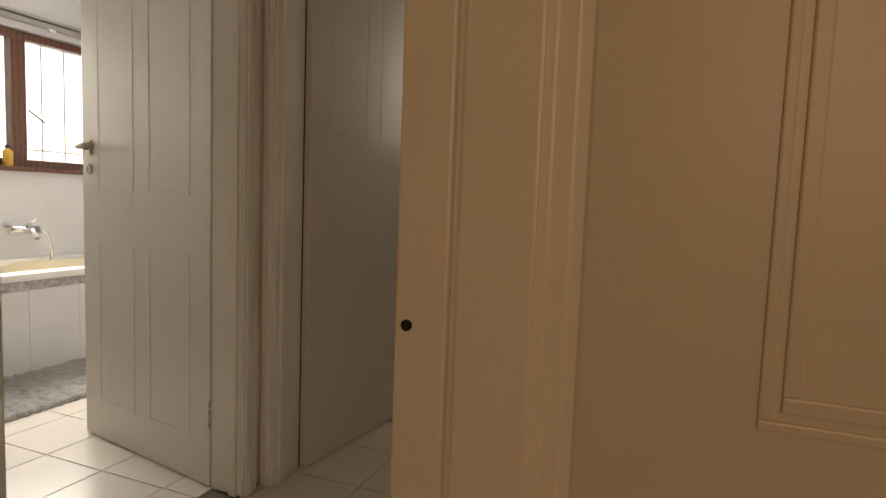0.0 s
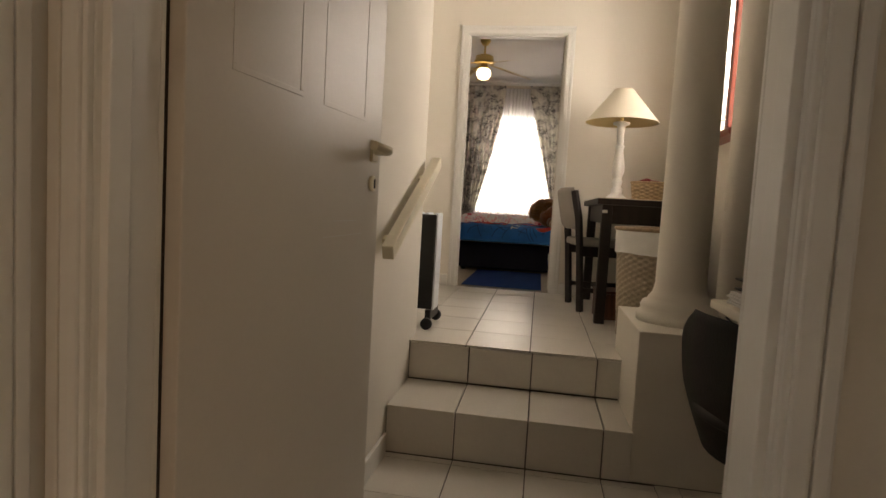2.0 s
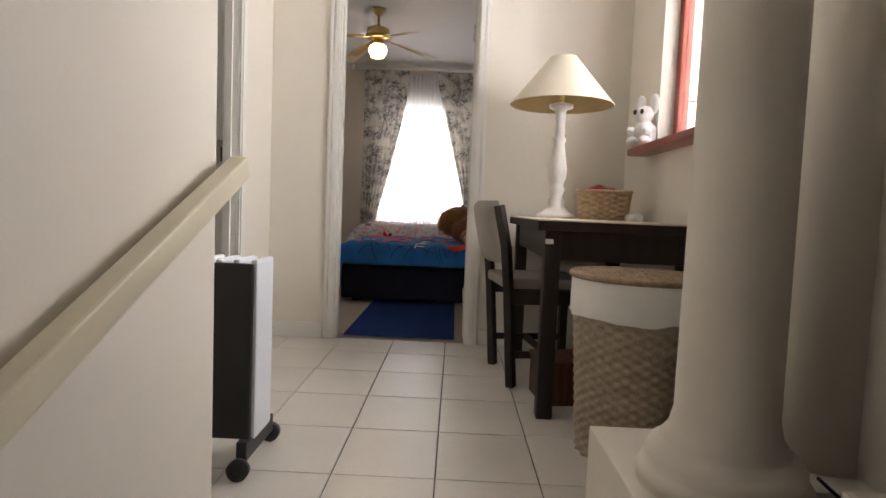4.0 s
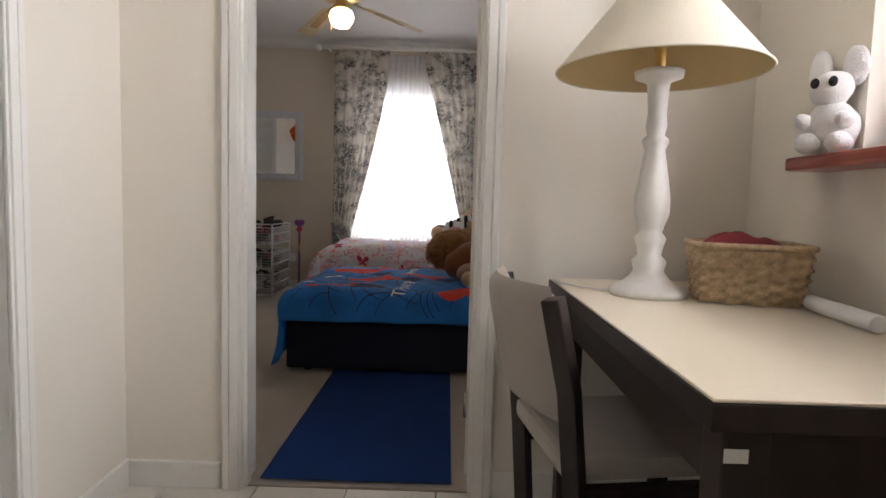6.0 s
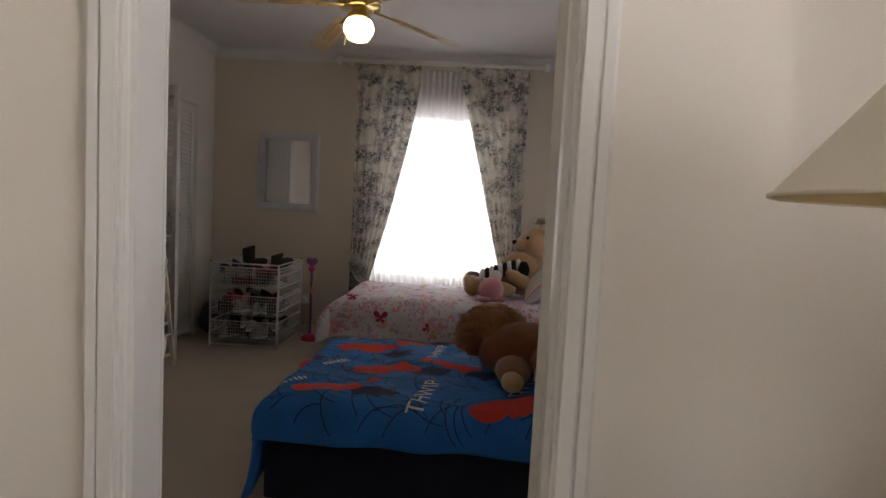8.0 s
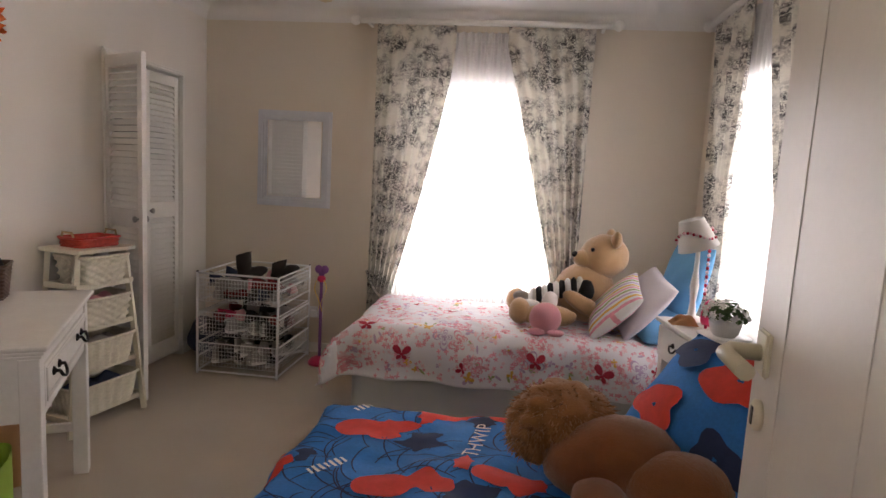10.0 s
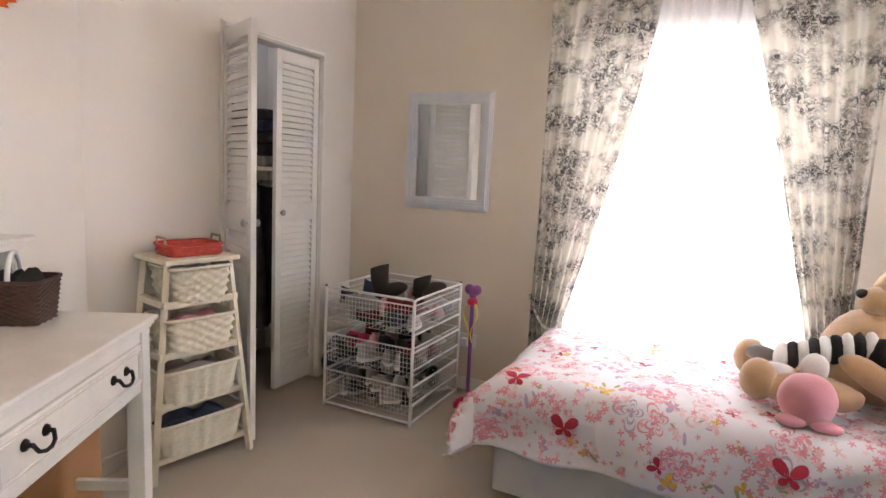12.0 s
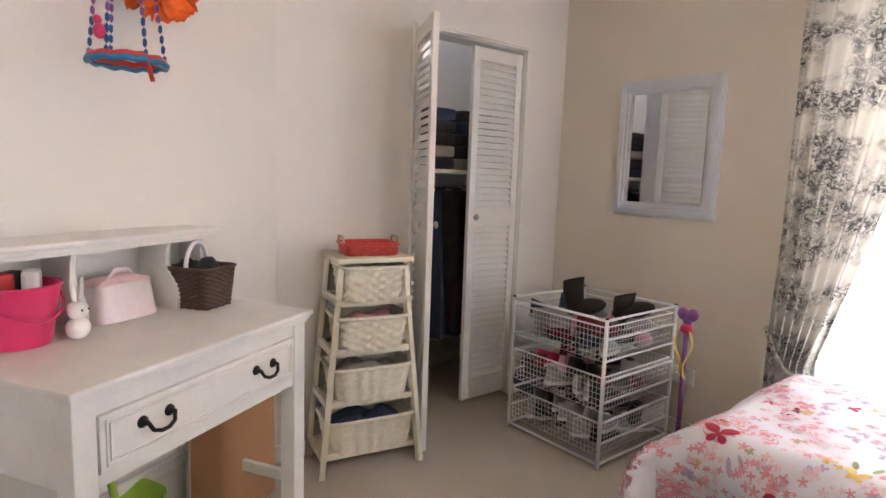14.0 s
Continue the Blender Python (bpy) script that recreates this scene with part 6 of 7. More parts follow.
rp = random.Random(3)
bm = bmesh.new()
for k in range(90):
    d = Vector((rp.gauss(0, 1), rp.gauss(0, 1), rp.gauss(0, 0.8))).normalized()
    q = d.to_track_quat("Z", "Y")
    ph = rp.random() * 6
    def petal(u, v, q=q, ph=ph):
        a = (u - 0.5) * 2.2
        r_ = 0.05 + 0.085 * v
        return q @ Vector((0.055 * v * math.sin(a), 0.055 * v * math.cos(a) * math.sin(ph), r_ + 0.012 * math.sin(9 * u + ph) * v))
    surface(bm, petal, 6, 4)
part("petals", bm, ORANGE, pm)
part("cord", tube(bmesh.new(), [(0, 0, 0.06), (0, 0, CZ - 2.34)], 0.002, 5), PAPER, pm)


# ---- beds ----
def fold(s, size, r):
    """Arc length to (offset outward, drop): flat to size, round the edge with radius r, then down."""
    if s <= size - r:
        return s, 0.0
    a = (s - (size - r)) / r
    if a < math.pi / 2:
        return size - r + r * math.sin(a), r * (1 - math.cos(a))
    return size, r + (s - (size - r) - r * math.pi / 2)


def cloth_fn(x0, x1, y0, y1, zt, dl, dr_, df, db_, r=0.07, puff=0.02, seed=0.0, out=0.25):
    """A bedspread over the block x0..x1, y0..y1 at height zt with its drops: foot, head, front, back."""
    cx, cy = (x0 + x1) / 2, (y0 + y1) / 2
    hx, hy = (x1 - x0) / 2, (y1 - y0) / 2
    def at(p, q):
        sx, dx = fold(abs(p), hx, r)
        sy, dy = fold(abs(q), hy, r)
        X = cx + math.copysign(sx, p)
        Y = cy + math.copysign(sy, q)
        hang = min(1.0, (dx + dy) / 0.12)
        wr = puff * (noise.noise(Vector((p * 2.2, q * 2.2, seed))) + 0.5 * noise.noise(Vector((p * 6, q * 6, seed + 4))) + 0.22 * noise.noise(Vector((p * 15, q * 15, seed + 8))))
        z = zt - max(dx, dy) - 0.15 * min(dx, dy) + wr * (1 - hang)
        flare = 0.05 * hang * (0.6 + noise.noise(Vector((p * 4, q * 4, seed + 2)))) + 0.02 * hang * math.sin(14 * (p if dy > dx else q))
        if dx > 0:
            X += math.copysign(flare + out * min(dx, dy), p)
        if dy > 0:
            Y += math.copysign(flare + out * min(dx, dy), q)
        return Vector((X, Y, z))
    rng = (-hx - dl, hx + dr_, -hy - df, hy + db_)
    return at, rng


def spread(name, at, rng, mat, parent, label, nu=110, nv=80):
    a0, a1, b0, b1 = rng
    bm = surface(bmesh.new(), lambda u, v: at(a0 + (a1 - a0) * u, b0 + (b1 - b0) * v), nu, nv)
    me = bpy.data.meshes.new(name)
    bm.to_mesh(me)
    bm.free()
    me.materials.append(mat)
    ob = tagged(new(name, me), label, "duvet")
    thick = ob.modifiers.new("thickness", "SOLIDIFY")
    thick.thickness, thick.offset = 0.014, -1
    return ob


def decal(bm, at, pts, c, rot, size, mi, lift=0.002, inner=0.06):
    """A printed shape, laid on a cloth by its own surface: a fan of small quads round the shape's centre."""
    ca, sa = math.cos(rot), math.sin(rot)
    def put(x, y, k):
        p = Vector(at(c[0] + size * k * (x * ca - y * sa), c[1] + size * k * (x * sa + y * ca)))
        e, P, Q = 0.01, c[0] + size * k * (x * ca - y * sa), c[1] + size * k * (x * sa + y * ca)
        q1 = Vector(at(P + e, Q)) - Vector(at(P - e, Q))
        q2 = Vector(at(P, Q + e)) - Vector(at(P, Q - e))
        n_ = q1.cross(q2).normalized()
        return bm.verts.new(p + n_ * lift)
    rings = [[put(x, y, k) for x, y in pts] for k in np.linspace(inner, 1.0, max(3, int(size / 0.014)) if inner < 0.5 else 2)]
    for r1, r2 in zip(rings, rings[1:]):
        for i in range(len(pts)):
            f = bm.faces.new((r1[i], r1[(i + 1) % len(pts)], r2[(i + 1) % len(pts)], r2[i]))
            f.material_index, f.smooth = mi, True
    if inner < 0.5:
        bm.faces.new(rings[0]).material_index = mi


def wing_pts(n_=40):
    out = []
    for k in range(n_):
        a = 2 * math.pi * k / n_
        r_ = 0.10 + 0.90 * abs(math.sin(2 * a)) ** 0.9 * (1.0 if math.sin(a) > 0 else 0.55)
        out.append((r_ * math.cos(a), r_ * math.sin(a)))
    return out


def flower_pts(n_=40, petals=5):
    return [((0.65 + 0.35 * math.cos(petals * 2 * math.pi * k / n_)) * math.cos(2 * math.pi * k / n_), (0.65 + 0.35 * math.cos(petals * 2 * math.pi * k / n_)) * math.sin(2 * math.pi * k / n_)) for k in range(n_)]


def splash_pts(seed, n_=44):
    rr = random.Random(seed)
    sp = [rr.uniform(0.0, 1.0) for _ in range(9)]
    out = []
    for k in range(n_):
        a = 2 * math.pi * k / n_
        r_ = 0.60 + 0.16 * sp[0] * math.sin(2 * a + seed) + 0.20 * sp[1] * math.sin(3 * a + 2.1 * seed) + 0.20 * (0.4 + sp[2]) * max(0.0, math.sin(5 * a + seed)) ** 2
        out.append((1.2 * r_ * math.cos(a), 0.85 * r_ * math.sin(a)))
    return out


def bed(name, x0, x1, y0, y1, zb, base_mat, label):
    b = thing(name, x0, y0, F, 0, label, "bed")
    w_, d_ = x1 - x0, y1 - y0
    part("base", one(0.01, 0.01, 0.03, w_ - 0.01, d_ - 0.01, zb), base_mat, b, "fabric covered bed base", bevel=0.02)
    part("mattress", one(0, 0, zb + 0.002, w_, d_, zb + 0.135), MATTRESS, b, "white mattress", bevel=0.05)
    for x in (0.08, w_ - 0.14):
        for y in (0.08, d_ - 0.14):
            part("foot", lathe(bmesh.new(), [(0.022, 0), (0.03, 0.052)], 14, Matrix.Translation((x + 0.03, y + 0.03, 0))), BLACKPLASTIC, b)
    return b


bed("single_bed", -0.955, 1.16, 9.84, 10.76, 0.36, SKYBASE, "single bed with a pale grey base beneath the window")
at1, rng1 = cloth_fn(-0.985, 1.17, 9.80, 10.78, F + 0.575, 0.27, 0.02, 0.27, 0.02, 0.09, 0.020, 1.0)
d1 = spread("butterfly_duvet", at1, rng1, DUVETWHITE, None, "white duvet printed with pink butterflies on the bed by the window")
rp = random.Random(11)
bm = bmesh.new()
for k in range(560):
    p, q = rp.uniform(rng1[0] + 0.05, rng1[1] - 0.05), rp.uniform(rng1[2] + 0.05, rng1[3] - 0.05)
    t_ = rp.random()
    if t_ < 0.30:
        decal(bm, at1, wing_pts(), (p, q), rp.uniform(0, 6.3), rp.choice((0.022, 0.03, 0.042)), rp.choice((0, 0, 1, 1, 5, 4, 2)), 0.0015 + 0.00022 * (k % 9))
    elif t_ < 0.72:
        for j in range(6):
            decal(bm, at1, flower_pts(30), (p + rp.uniform(-0.06, 0.06), q + rp.uniform(-0.05, 0.05)), rp.uniform(0, 6.3), rp.uniform(0.008, 0.019), rp.choice((0, 0, 0, 1, 1)), 0.0015 + 0.00022 * (k % 9) + 0.00004 * j)
    else:
        decal(bm, at1, wing_pts() if t_ < 0.86 else [(math.cos(i / 4) * 1.0, 0.3 * math.sin(i / 4)) for i in range(25)], (p, q), rp.uniform(0, 6.3), rp.uniform(0.012, 0.028), rp.choice((3, 4, 5, 3, 5)), 0.0015 + 0.00022 * (k % 9))
for pr_ in ((-0.72, -0.60), (0.05, -0.58), (0.75, -0.60), (-0.95, -0.45), (0.42, -0.62)):
    decal(bm, at1, wing_pts(), pr_, rp.uniform(-0.4, 0.4), 0.068, 2, 0.0042)
for k in range(46):
    p, q = rp.uniform(rng1[0] + 0.1, rng1[1] - 0.1), rp.uniform(rng1[2] + 0.08, rng1[3] - 0.1)
    ro = rp.uniform(0, 6.3)
    for sc_, inn in ((1.0, 0.86), (0.62, 0.78), (0.3, 0.06)):
        decal(bm, at1, wing_pts(), (p, q), ro, 0.075 * sc_, (0, 0, 1, 5)[k % 4], 0.0038, inn)
for k in range(110):
    p, q = rp.uniform(rng1[0] + 0.02, rng1[0] + 0.34) if k < 40 else rp.uniform(rng1[0] + 0.05, rng1[1] - 0.1), rp.uniform(rng1[2] + 0.03, rng1[2] + 0.26)
    for j in range(5):
        decal(bm, at1, flower_pts(20, 4), (p + rp.uniform(-0.05, 0.05), min(max(q + rp.uniform(-0.04, 0.04), rng1[2] + 0.02), 9)), rp.uniform(0, 6.3), rp.uniform(0.008, 0.017), rp.choice((0, 0, 1)), 0.0036)
tagged(part("butterfly_print", bm, [PINKPRINT, ROSEPRINT, CRIMSON, GREENPRINT, YELLOWPRINT, LILACPRINT], d1, "pink butterfly and blossom print"), kind="stuff")

bed("single_bed", -0.77, 1.20, 7.80, 8.84, 0.30, NAVY, "single bed with a navy base near the door")
at2, rng2 = cloth_fn(-0.77, 1.21, 7.76, 8.88, F + 0.485, 0.36, 0.0, 0.14, 0.16, 0.07, 0.030, 5.0, -0.10)
d2 = spread("blue_duvet", at2, rng2, DUVETBLUE, None, "blue duvet printed with red splashes and white letters on the bed")
bm = bmesh.new()
rp = random.Random(4)
RP = ((-0.68, 0.34, 0.2, 0.14), (-0.42, 0.52, 0.1, 0.11), (-0.50, -0.02, 0.3, 0.15), (-0.17, 0.02, -0.3, 0.12), (-0.70, -0.38, 0.3, 0.14), (-0.14, 0.52, 0.1, 0.11), (0.06, -0.45, 0.4, 0.15), (0.32, 0.30, 0.5, 0.15), (0.45, -0.40, 0.3, 0.14), (-0.98, 0.02, 1.4, 0.08), (0.75, 0.1, 0.4, 0.14))
for k, (p, q, ro, sz) in enumerate(RP):
    bm = bmesh.new()
    decal(bm, at2, splash_pts(k + 11), (p + sz * 1.1 * math.cos(ro - 0.6), q + sz * 1.1 * math.sin(ro - 0.6)), ro, sz * 0.75, 1, 0.0022)
    decal(bm, at2, splash_pts(k), (p, q), ro, sz * 0.85, 0, 0.0030)
    decal(bm, at2, [(1.2 * math.cos(i * 0.2618), 0.85 * math.sin(i * 0.2618)) for i in range(24)], (p - sz * 0.8 * math.cos(ro), q - sz * 0.8 * math.sin(ro)), ro, sz * 0.55, 0, 0.0036)
    decal(bm, at2, splash_pts(k + 5), (p + sz * 1.25 * math.cos(ro + 0.5), q + sz * 1.25 * math.sin(ro + 0.5)), ro + 1, sz * 0.40, 0, 0.0036)
    part("red_print", bm, [RED, NAVYPRINT], d2, "red and navy printed splash")
bm = bmesh.new()
for k in range(260):
    p, q = rp.uniform(rng2[0] + 0.1, rng2[1] - 0.1), rp.uniform(rng2[2] + 0.1, rng2[3] - 0.1)
    a = rp.choice((0, 0.6, 1.57, 2.3))
    n_ = 8
    L = rp.uniform(0.12, 0.28)
    last = None
    for i in range(n_ + 1):
        t_ = (i / n_ - 0.5) * L
        bend = 0.10 * (1 - (2 * i / n_ - 1) ** 2) * L * 2
        c0 = (p + t_ * math.cos(a) - bend * math.sin(a), q + t_ * math.sin(a) + bend * math.cos(a))
        c0 = (min(max(c0[0], rng2[0] + 0.01), rng2[1] - 0.01), min(max(c0[1], rng2[2] + 0.01), rng2[3] - 0.01))
        vv = [bm.verts.new(at2(c0[0] - s * 0.0028 * math.sin(a), c0[1] + s * 0.0028 * math.cos(a)) + Vector((0, -0.001, 0.0022))) for s in (-1, 1)]
        if last:
            bm.faces.new((last[0], last[1], vv[1], vv[0]))
        last = vv
tagged(part("web_lines", bm, NAVYPRINT, d2, "dark printed web lines"), kind="stuff")


def lettering(word, at, c, rot, size, parent, lift=0.0045):
    cu = bpy.data.curves.new("letters", "FONT")
    cu.body, cu.size, cu.align_x, cu.align_y = word, size, "CENTER", "CENTER"
    tmp = bpy.data.objects.new("letters", cu)
    me0 = bpy.data.meshes.new_from_object(tmp)
    bpy.data.objects.remove(tmp)
    bm = bmesh.new()
    bm.from_mesh(me0)
    bmesh.ops.triangulate(bm, faces=bm.faces[:])
    bmesh.ops.subdivide_edges(bm, edges=[e for e in bm.edges if e.calc_length() > 0.03], cuts=2)
    ca, sa = math.cos(rot), math.sin(rot)
    for v in bm.verts:
        x, y = v.co.x, v.co.y
        v.co = at(c[0] + x * ca - y * sa, c[1] + x * sa + y * ca) + Vector((0, -0.0015, lift))
    part("letters", bm, WHITEPRINT, parent, "white printed letters")


lettering("THWIP", at2, (-0.33, 0.30), 1.4, 0.085, d2)
lettering("THWIP", at2, (-0.33, -0.40), 1.4, 0.105, d2)
lettering("THWIP", at2, (0.10, -0.20), 1.3, 0.105, d2)
# white blocks where a brand mark is printed
bm = bmesh.new()
for c0, rot in (((-0.80, 0.52), 0.9), ((-0.82, 0.02), 0.9), ((-0.93, -0.34), 0.7), ((0.05, 0.30), 1.0)):
    for k in range(7):
        o_ = (k - 3) * 0.022
        decal(bm, at2, [(-0.006, -0.022), (0.0, -0.022), (0.006, -0.022), (0.006, 0.0), (0.006, 0.022), (0.0, 0.022), (-0.006, 0.022), (-0.006, 0.0)], (c0[0] + o_ * math.cos(rot), c0[1] + o_ * math.sin(rot)), rot, 1.0 if k % 3 else 0.8, 0, 0.0045)
part("white_print", bm, WHITEPRINT, d2, "white printed blocks")

# pillows and toys on the bed by the window
pillow("striped_cushion", 0.40, 0.40, 0.14, [PAPER, PINKPRINT, PAPER, YELLOWPRINT, PAPER, LILACPRINT, PAPER, GREENPRINT], "white cushion with bright stripes leaning on the pillows", pose(0.60, 10.08, 1.14, 0, -50, 8) @ pose(0, 0, 0, 0, 0, 70), "cushion", True)
pillow("lilac_pillow", 0.52, 0.42, 0.14, LILAC, "pale lilac pillow leaning against the blue pillow", pose(0.77, 10.16, 1.16, 0, -52, 8) @ pose(0, 0, 0, 0, 0, 80))
pillow("blue_pillow", 0.54, 0.52, 0.16, AQUA, "large sky blue pillow standing against the wall", pose(1.07, 10.38, 1.26, 0, -76, 6) @ pose(0, 0, 0, 0, 0, 90))
pillow("blue_pillow", 0.70, 0.42, 0.13, AQUA, "sky blue pillow lying flat on the bed", pose(0.93, 10.22, 1.02, 0, -12, 4) @ pose(0, 0, 0, 0, 0, 90))

tbr = bmesh.new()
blob(tbr, (0.42, 10.32, 1.17), (0.20, 0.16, 0.20), 0, 0.05, 20, Matrix.Rotation(0.5, 4, "Y"))
blob(tbr, (0.53, 10.32, 1.42), (0.155, 0.145, 0.145), 0, 0.05, 20)
blob(tbr, (0.40, 10.29, 1.40), (0.075, 0.07, 0.06), 0, 0.04, 20)
blob(tbr, (0.335, 10.28, 1.425), (0.022, 0.028, 0.02), 1)
blob(tbr, (0.435, 10.20, 1.47), (0.012, 0.012, 0.014), 1)
for dy in (-0.11, 0.12):
    blob(tbr, (0.58, 10.32 + dy, 1.54), (0.035, 0.055, 0.055), 0, 0.05, 20)
for dy, dx in ((-0.20, 0.0), (0.12, -0.02)):
    blob(tbr, (0.17 + dx, 10.30 + dy, 1.04), (0.19, 0.075, 0.07), 0, 0.06, 20)
    blob(tbr, (0.0 + dx, 10.30 + dy, 1.06), (0.07, 0.075, 0.085), 0, 0.05, 20)
blob(tbr, (0.40, 10.14, 1.12), (0.15, 0.055, 0.055), 0, 0.06, 20, Matrix.Rotation(0.5, 4, "Y"))
for v in tbr.verts:
    v.co = Vector((0.40, 10.28, 0.97)) + (v.co - Vector((0.37, 10.28, 0.97))) * 0.97
solo("teddy_bear", tbr, [BEAR, BLACKFUR], "large honey coloured teddy bear lying against cushions", "plush toy")
zb_ = bmesh.new()
for k in range(9):
    blob(zb_, (0.12 + 0.035 * k, 10.22, 1.13 + 0.012 * k), (0.03, 0.07, 0.06), k % 2, 0.1, 30, sub=2)
blob(zb_, (0.44, 10.17, 1.20), (0.05, 0.045, 0.07), 1, 0.1, 30, sub=2)
blob(zb_, (0.10, 10.12, 1.10), (0.07, 0.03, 0.03), 0, 0.1, 30, sub=2)
blob(zb_, (0.05, 10.26, 1.12), (0.06, 0.03, 0.035), 2, 0.1, 30, sub=2)
blob(zb_, (0.22, 10.11, 1.13), (0.05, 0.025, 0.06), 0, 0.1, 30, sub=2)
solo("toy_zebra", zb_, [PLUSHWHITE, BLACKFUR, PLUSHGREY], "grey and black striped plush zebra on the bear's lap", "plush toy")
pg = bmesh.new()
blob(pg, (0.19, 9.96, 1.055), (0.095, 0.085, 0.095), 0, 0.03, 20)
blob(pg, (0.14, 9.90, 0.985), (0.05, 0.035, 0.022), 0, 0.05, 20)
blob(pg, (0.25, 9.90, 0.985), (0.05, 0.035, 0.022), 0, 0.05, 20)
solo("pink_toy", pg, PLUSHPINK, "round pink plush toy on the butterfly duvet", "plush toy")

# pillow and lion on the bed near the door
pillow("blue_print_pillow", 0.62, 0.48, 0.20, [DUVETBLUE], "blue pillow printed with red splashes propped against the bedhead", pose(0.67, 8.52, 1.11, 0, -50, 22) @ pose(0, 0, 0, 0, 0, 88))
bm = bmesh.new()
for (a, b_), sz, mi in (((-0.10, -0.12), 0.12, 0), ((0.12, 0.10), 0.10, 0), ((0.16, -0.15), 0.09, 1), ((-0.2, 0.13), 0.08, 1)):
    rings = []
    for k in (0.08, 0.4, 0.7, 1.0):
        ring = []
        for n_ in range(30):
            g = 2 * math.pi * n_ / 30
            w_ = sz * k * (1 + 0.18 * math.sin(3 * g + 9 * a) + 0.10 * math.sin(5 * g))
            x, y = a + 1.15 * w_ * math.cos(g), b_ + 0.85 * w_ * math.sin(g)
            x, y = max(-0.29, min(0.29, x)), max(-0.22, min(0.22, y))
            ring.append(bm.verts.new((x, y, 0.10 * max(0.0, (1 - abs(x / 0.31) ** 2.6) * (1 - abs(y / 0.24) ** 2.6)) ** 0.5 * 1.10 + 0.004)))
        rings.append(ring)
    for r1, r2 in zip(rings, rings[1:]):
        for n_ in range(30):
            bm.faces.new((r1[n_], r1[(n_ + 1) % 30], r2[(n_ + 1) % 30], r2[n_])).material_index = mi
part("red_print", bm, [RED, NAVYPRINT], bpy.data.objects["blue_print_pillow"], "red printed splashes")
solo("red_cushion", blob(bmesh.new(), (0, 0, 0), (0.20, 0.11, 0.13), 0, 0.08, 9), RED, "dark red cushion behind the printed pillow", "cushion", pose(0.88, 8.42, 1.06, 0, 30, -10))
LION_AT = Matrix.Translation((0.36, 8.28, F + 0.475)) @ Matrix.Scale(0.84, 4) @ Matrix.Translation((-0.25, -8.30, -0.870))
ln = bmesh.new()
blob(ln, (0.20, 8.40, 1.02), (0.26, 0.17, 0.16), 0, 0.05, 16, Matrix.Rotation(-0.15, 4, "Y"))
blob(ln, (0.42, 8.28, 0.99), (0.20, 0.14, 0.13), 0, 0.05, 16)
blob(ln, (0.14, 8.18, 0.95), (0.10, 0.17, 0.075), 0, 0.05, 16)
blob(ln, (0.13, 8.03, 0.93), (0.06, 0.07, 0.055), 2, 0.05, 16)
blob(ln, (0.34, 8.12, 0.94), (0.09, 0.16, 0.07), 0, 0.05, 16)
blob(ln, (0.55, 8.15, 0.93), (0.14, 0.06, 0.055), 0, 0.05, 16)
blob(ln, (0.03, 8.52, 1.09), (0.22, 0.17, 0.16), 1, 0.16, 18, sub=4)
blob(ln, (-0.06, 8.48, 1.05), (0.12, 0.12, 0.11), 1, 0.2, 22, sub=4)
for v in ln.verts:
    v.co = LION_AT @ v.co
solo("toy_lion", ln, [LION, MANE, BEAR], "large brown plush lion with a ginger mane lying on the bed", "plush toy")
mn = bmesh.new()
rp = random.Random(8)
for k in range(5200):
    d = Vector((rp.gauss(0, 1), rp.gauss(0, 1), rp.gauss(0, 1))).normalized()
    if d.z < -0.5:
        continue
    big = k % 3
    c = Vector((0.03, 8.52, 1.09)) + Vector((d.x * 0.215, d.y * 0.165, d.z * 0.155)) if big else Vector((-0.06, 8.48, 1.05)) + Vector((d.x * 0.12, d.y * 0.12, d.z * 0.11))
    s = d.cross(Vector((rp.uniform(-1, 1), rp.uniform(-1, 1), 1))).normalized() * 0.0038
    tip = c + d * rp.uniform(0.016, 0.034) + Vector((rp.uniform(-.012, .012), rp.uniform(-.012, .012), -0.016))
    a, b_, e = mn.verts.new(c - s), mn.verts.new(c + s), mn.verts.new(tip)
    mn.faces.new((a, b_, e))
for v in mn.verts:
    v.co = LION_AT @ v.co
mo_ = part("mane_tufts", mn, MANE, bpy.data.objects["toy_lion"], "ginger fur tufts")
tagged(mo_, kind="stuff")

mt_ = bmesh.new()
surface(mt_, lambda u, v: (-0.50 + 0.66 * u + 0.0 * v, 6.57 + 1.32 * v, F + 0.010 + 0.002 * noise.noise(Vector((u * 5, v * 9, 0)))), 30, 50)
bmesh.ops.solidify(mt_, geom=mt_.faces[:], thickness=0.009)
solo("blue_rug", mt_, BLUEMAT, "plain blue woven runner rug on the carpet inside the doorway", "rug")

# ---- nightstand and its things ----
ns = thing("nightstand", 0.83, 9.145, F + 0.09, 9, "white wooden nightstand with one drawer", "nightstand")
part("top", one(-0.015, -0.015, 0.69, 0.40, 0.51, 0.71), WHITEWOOD, ns, bevel=0.006)
part("carcass", one(0.012, 0.01, 0.50, 0.385, 0.49, 0.69), WHITEWOOD, ns, bevel=0.003)
nd_ = part("drawer", one(-0.004, 0.04, 0.52, 0.012, 0.475, 0.675), WHITEWOOD, ns, bevel=0.003)
bm = bmesh.new()
for s in (-1, 1):
    lathe(bm, [(0.014, 0), (0.012, 0.006), (0.005, 0.010), (0.005, 0.02)], 14, Matrix.Translation((-0.004, 0.258 + s * 0.035, 0.61)) @ Matrix.Rotation(-math.pi / 2, 4, "Y"))
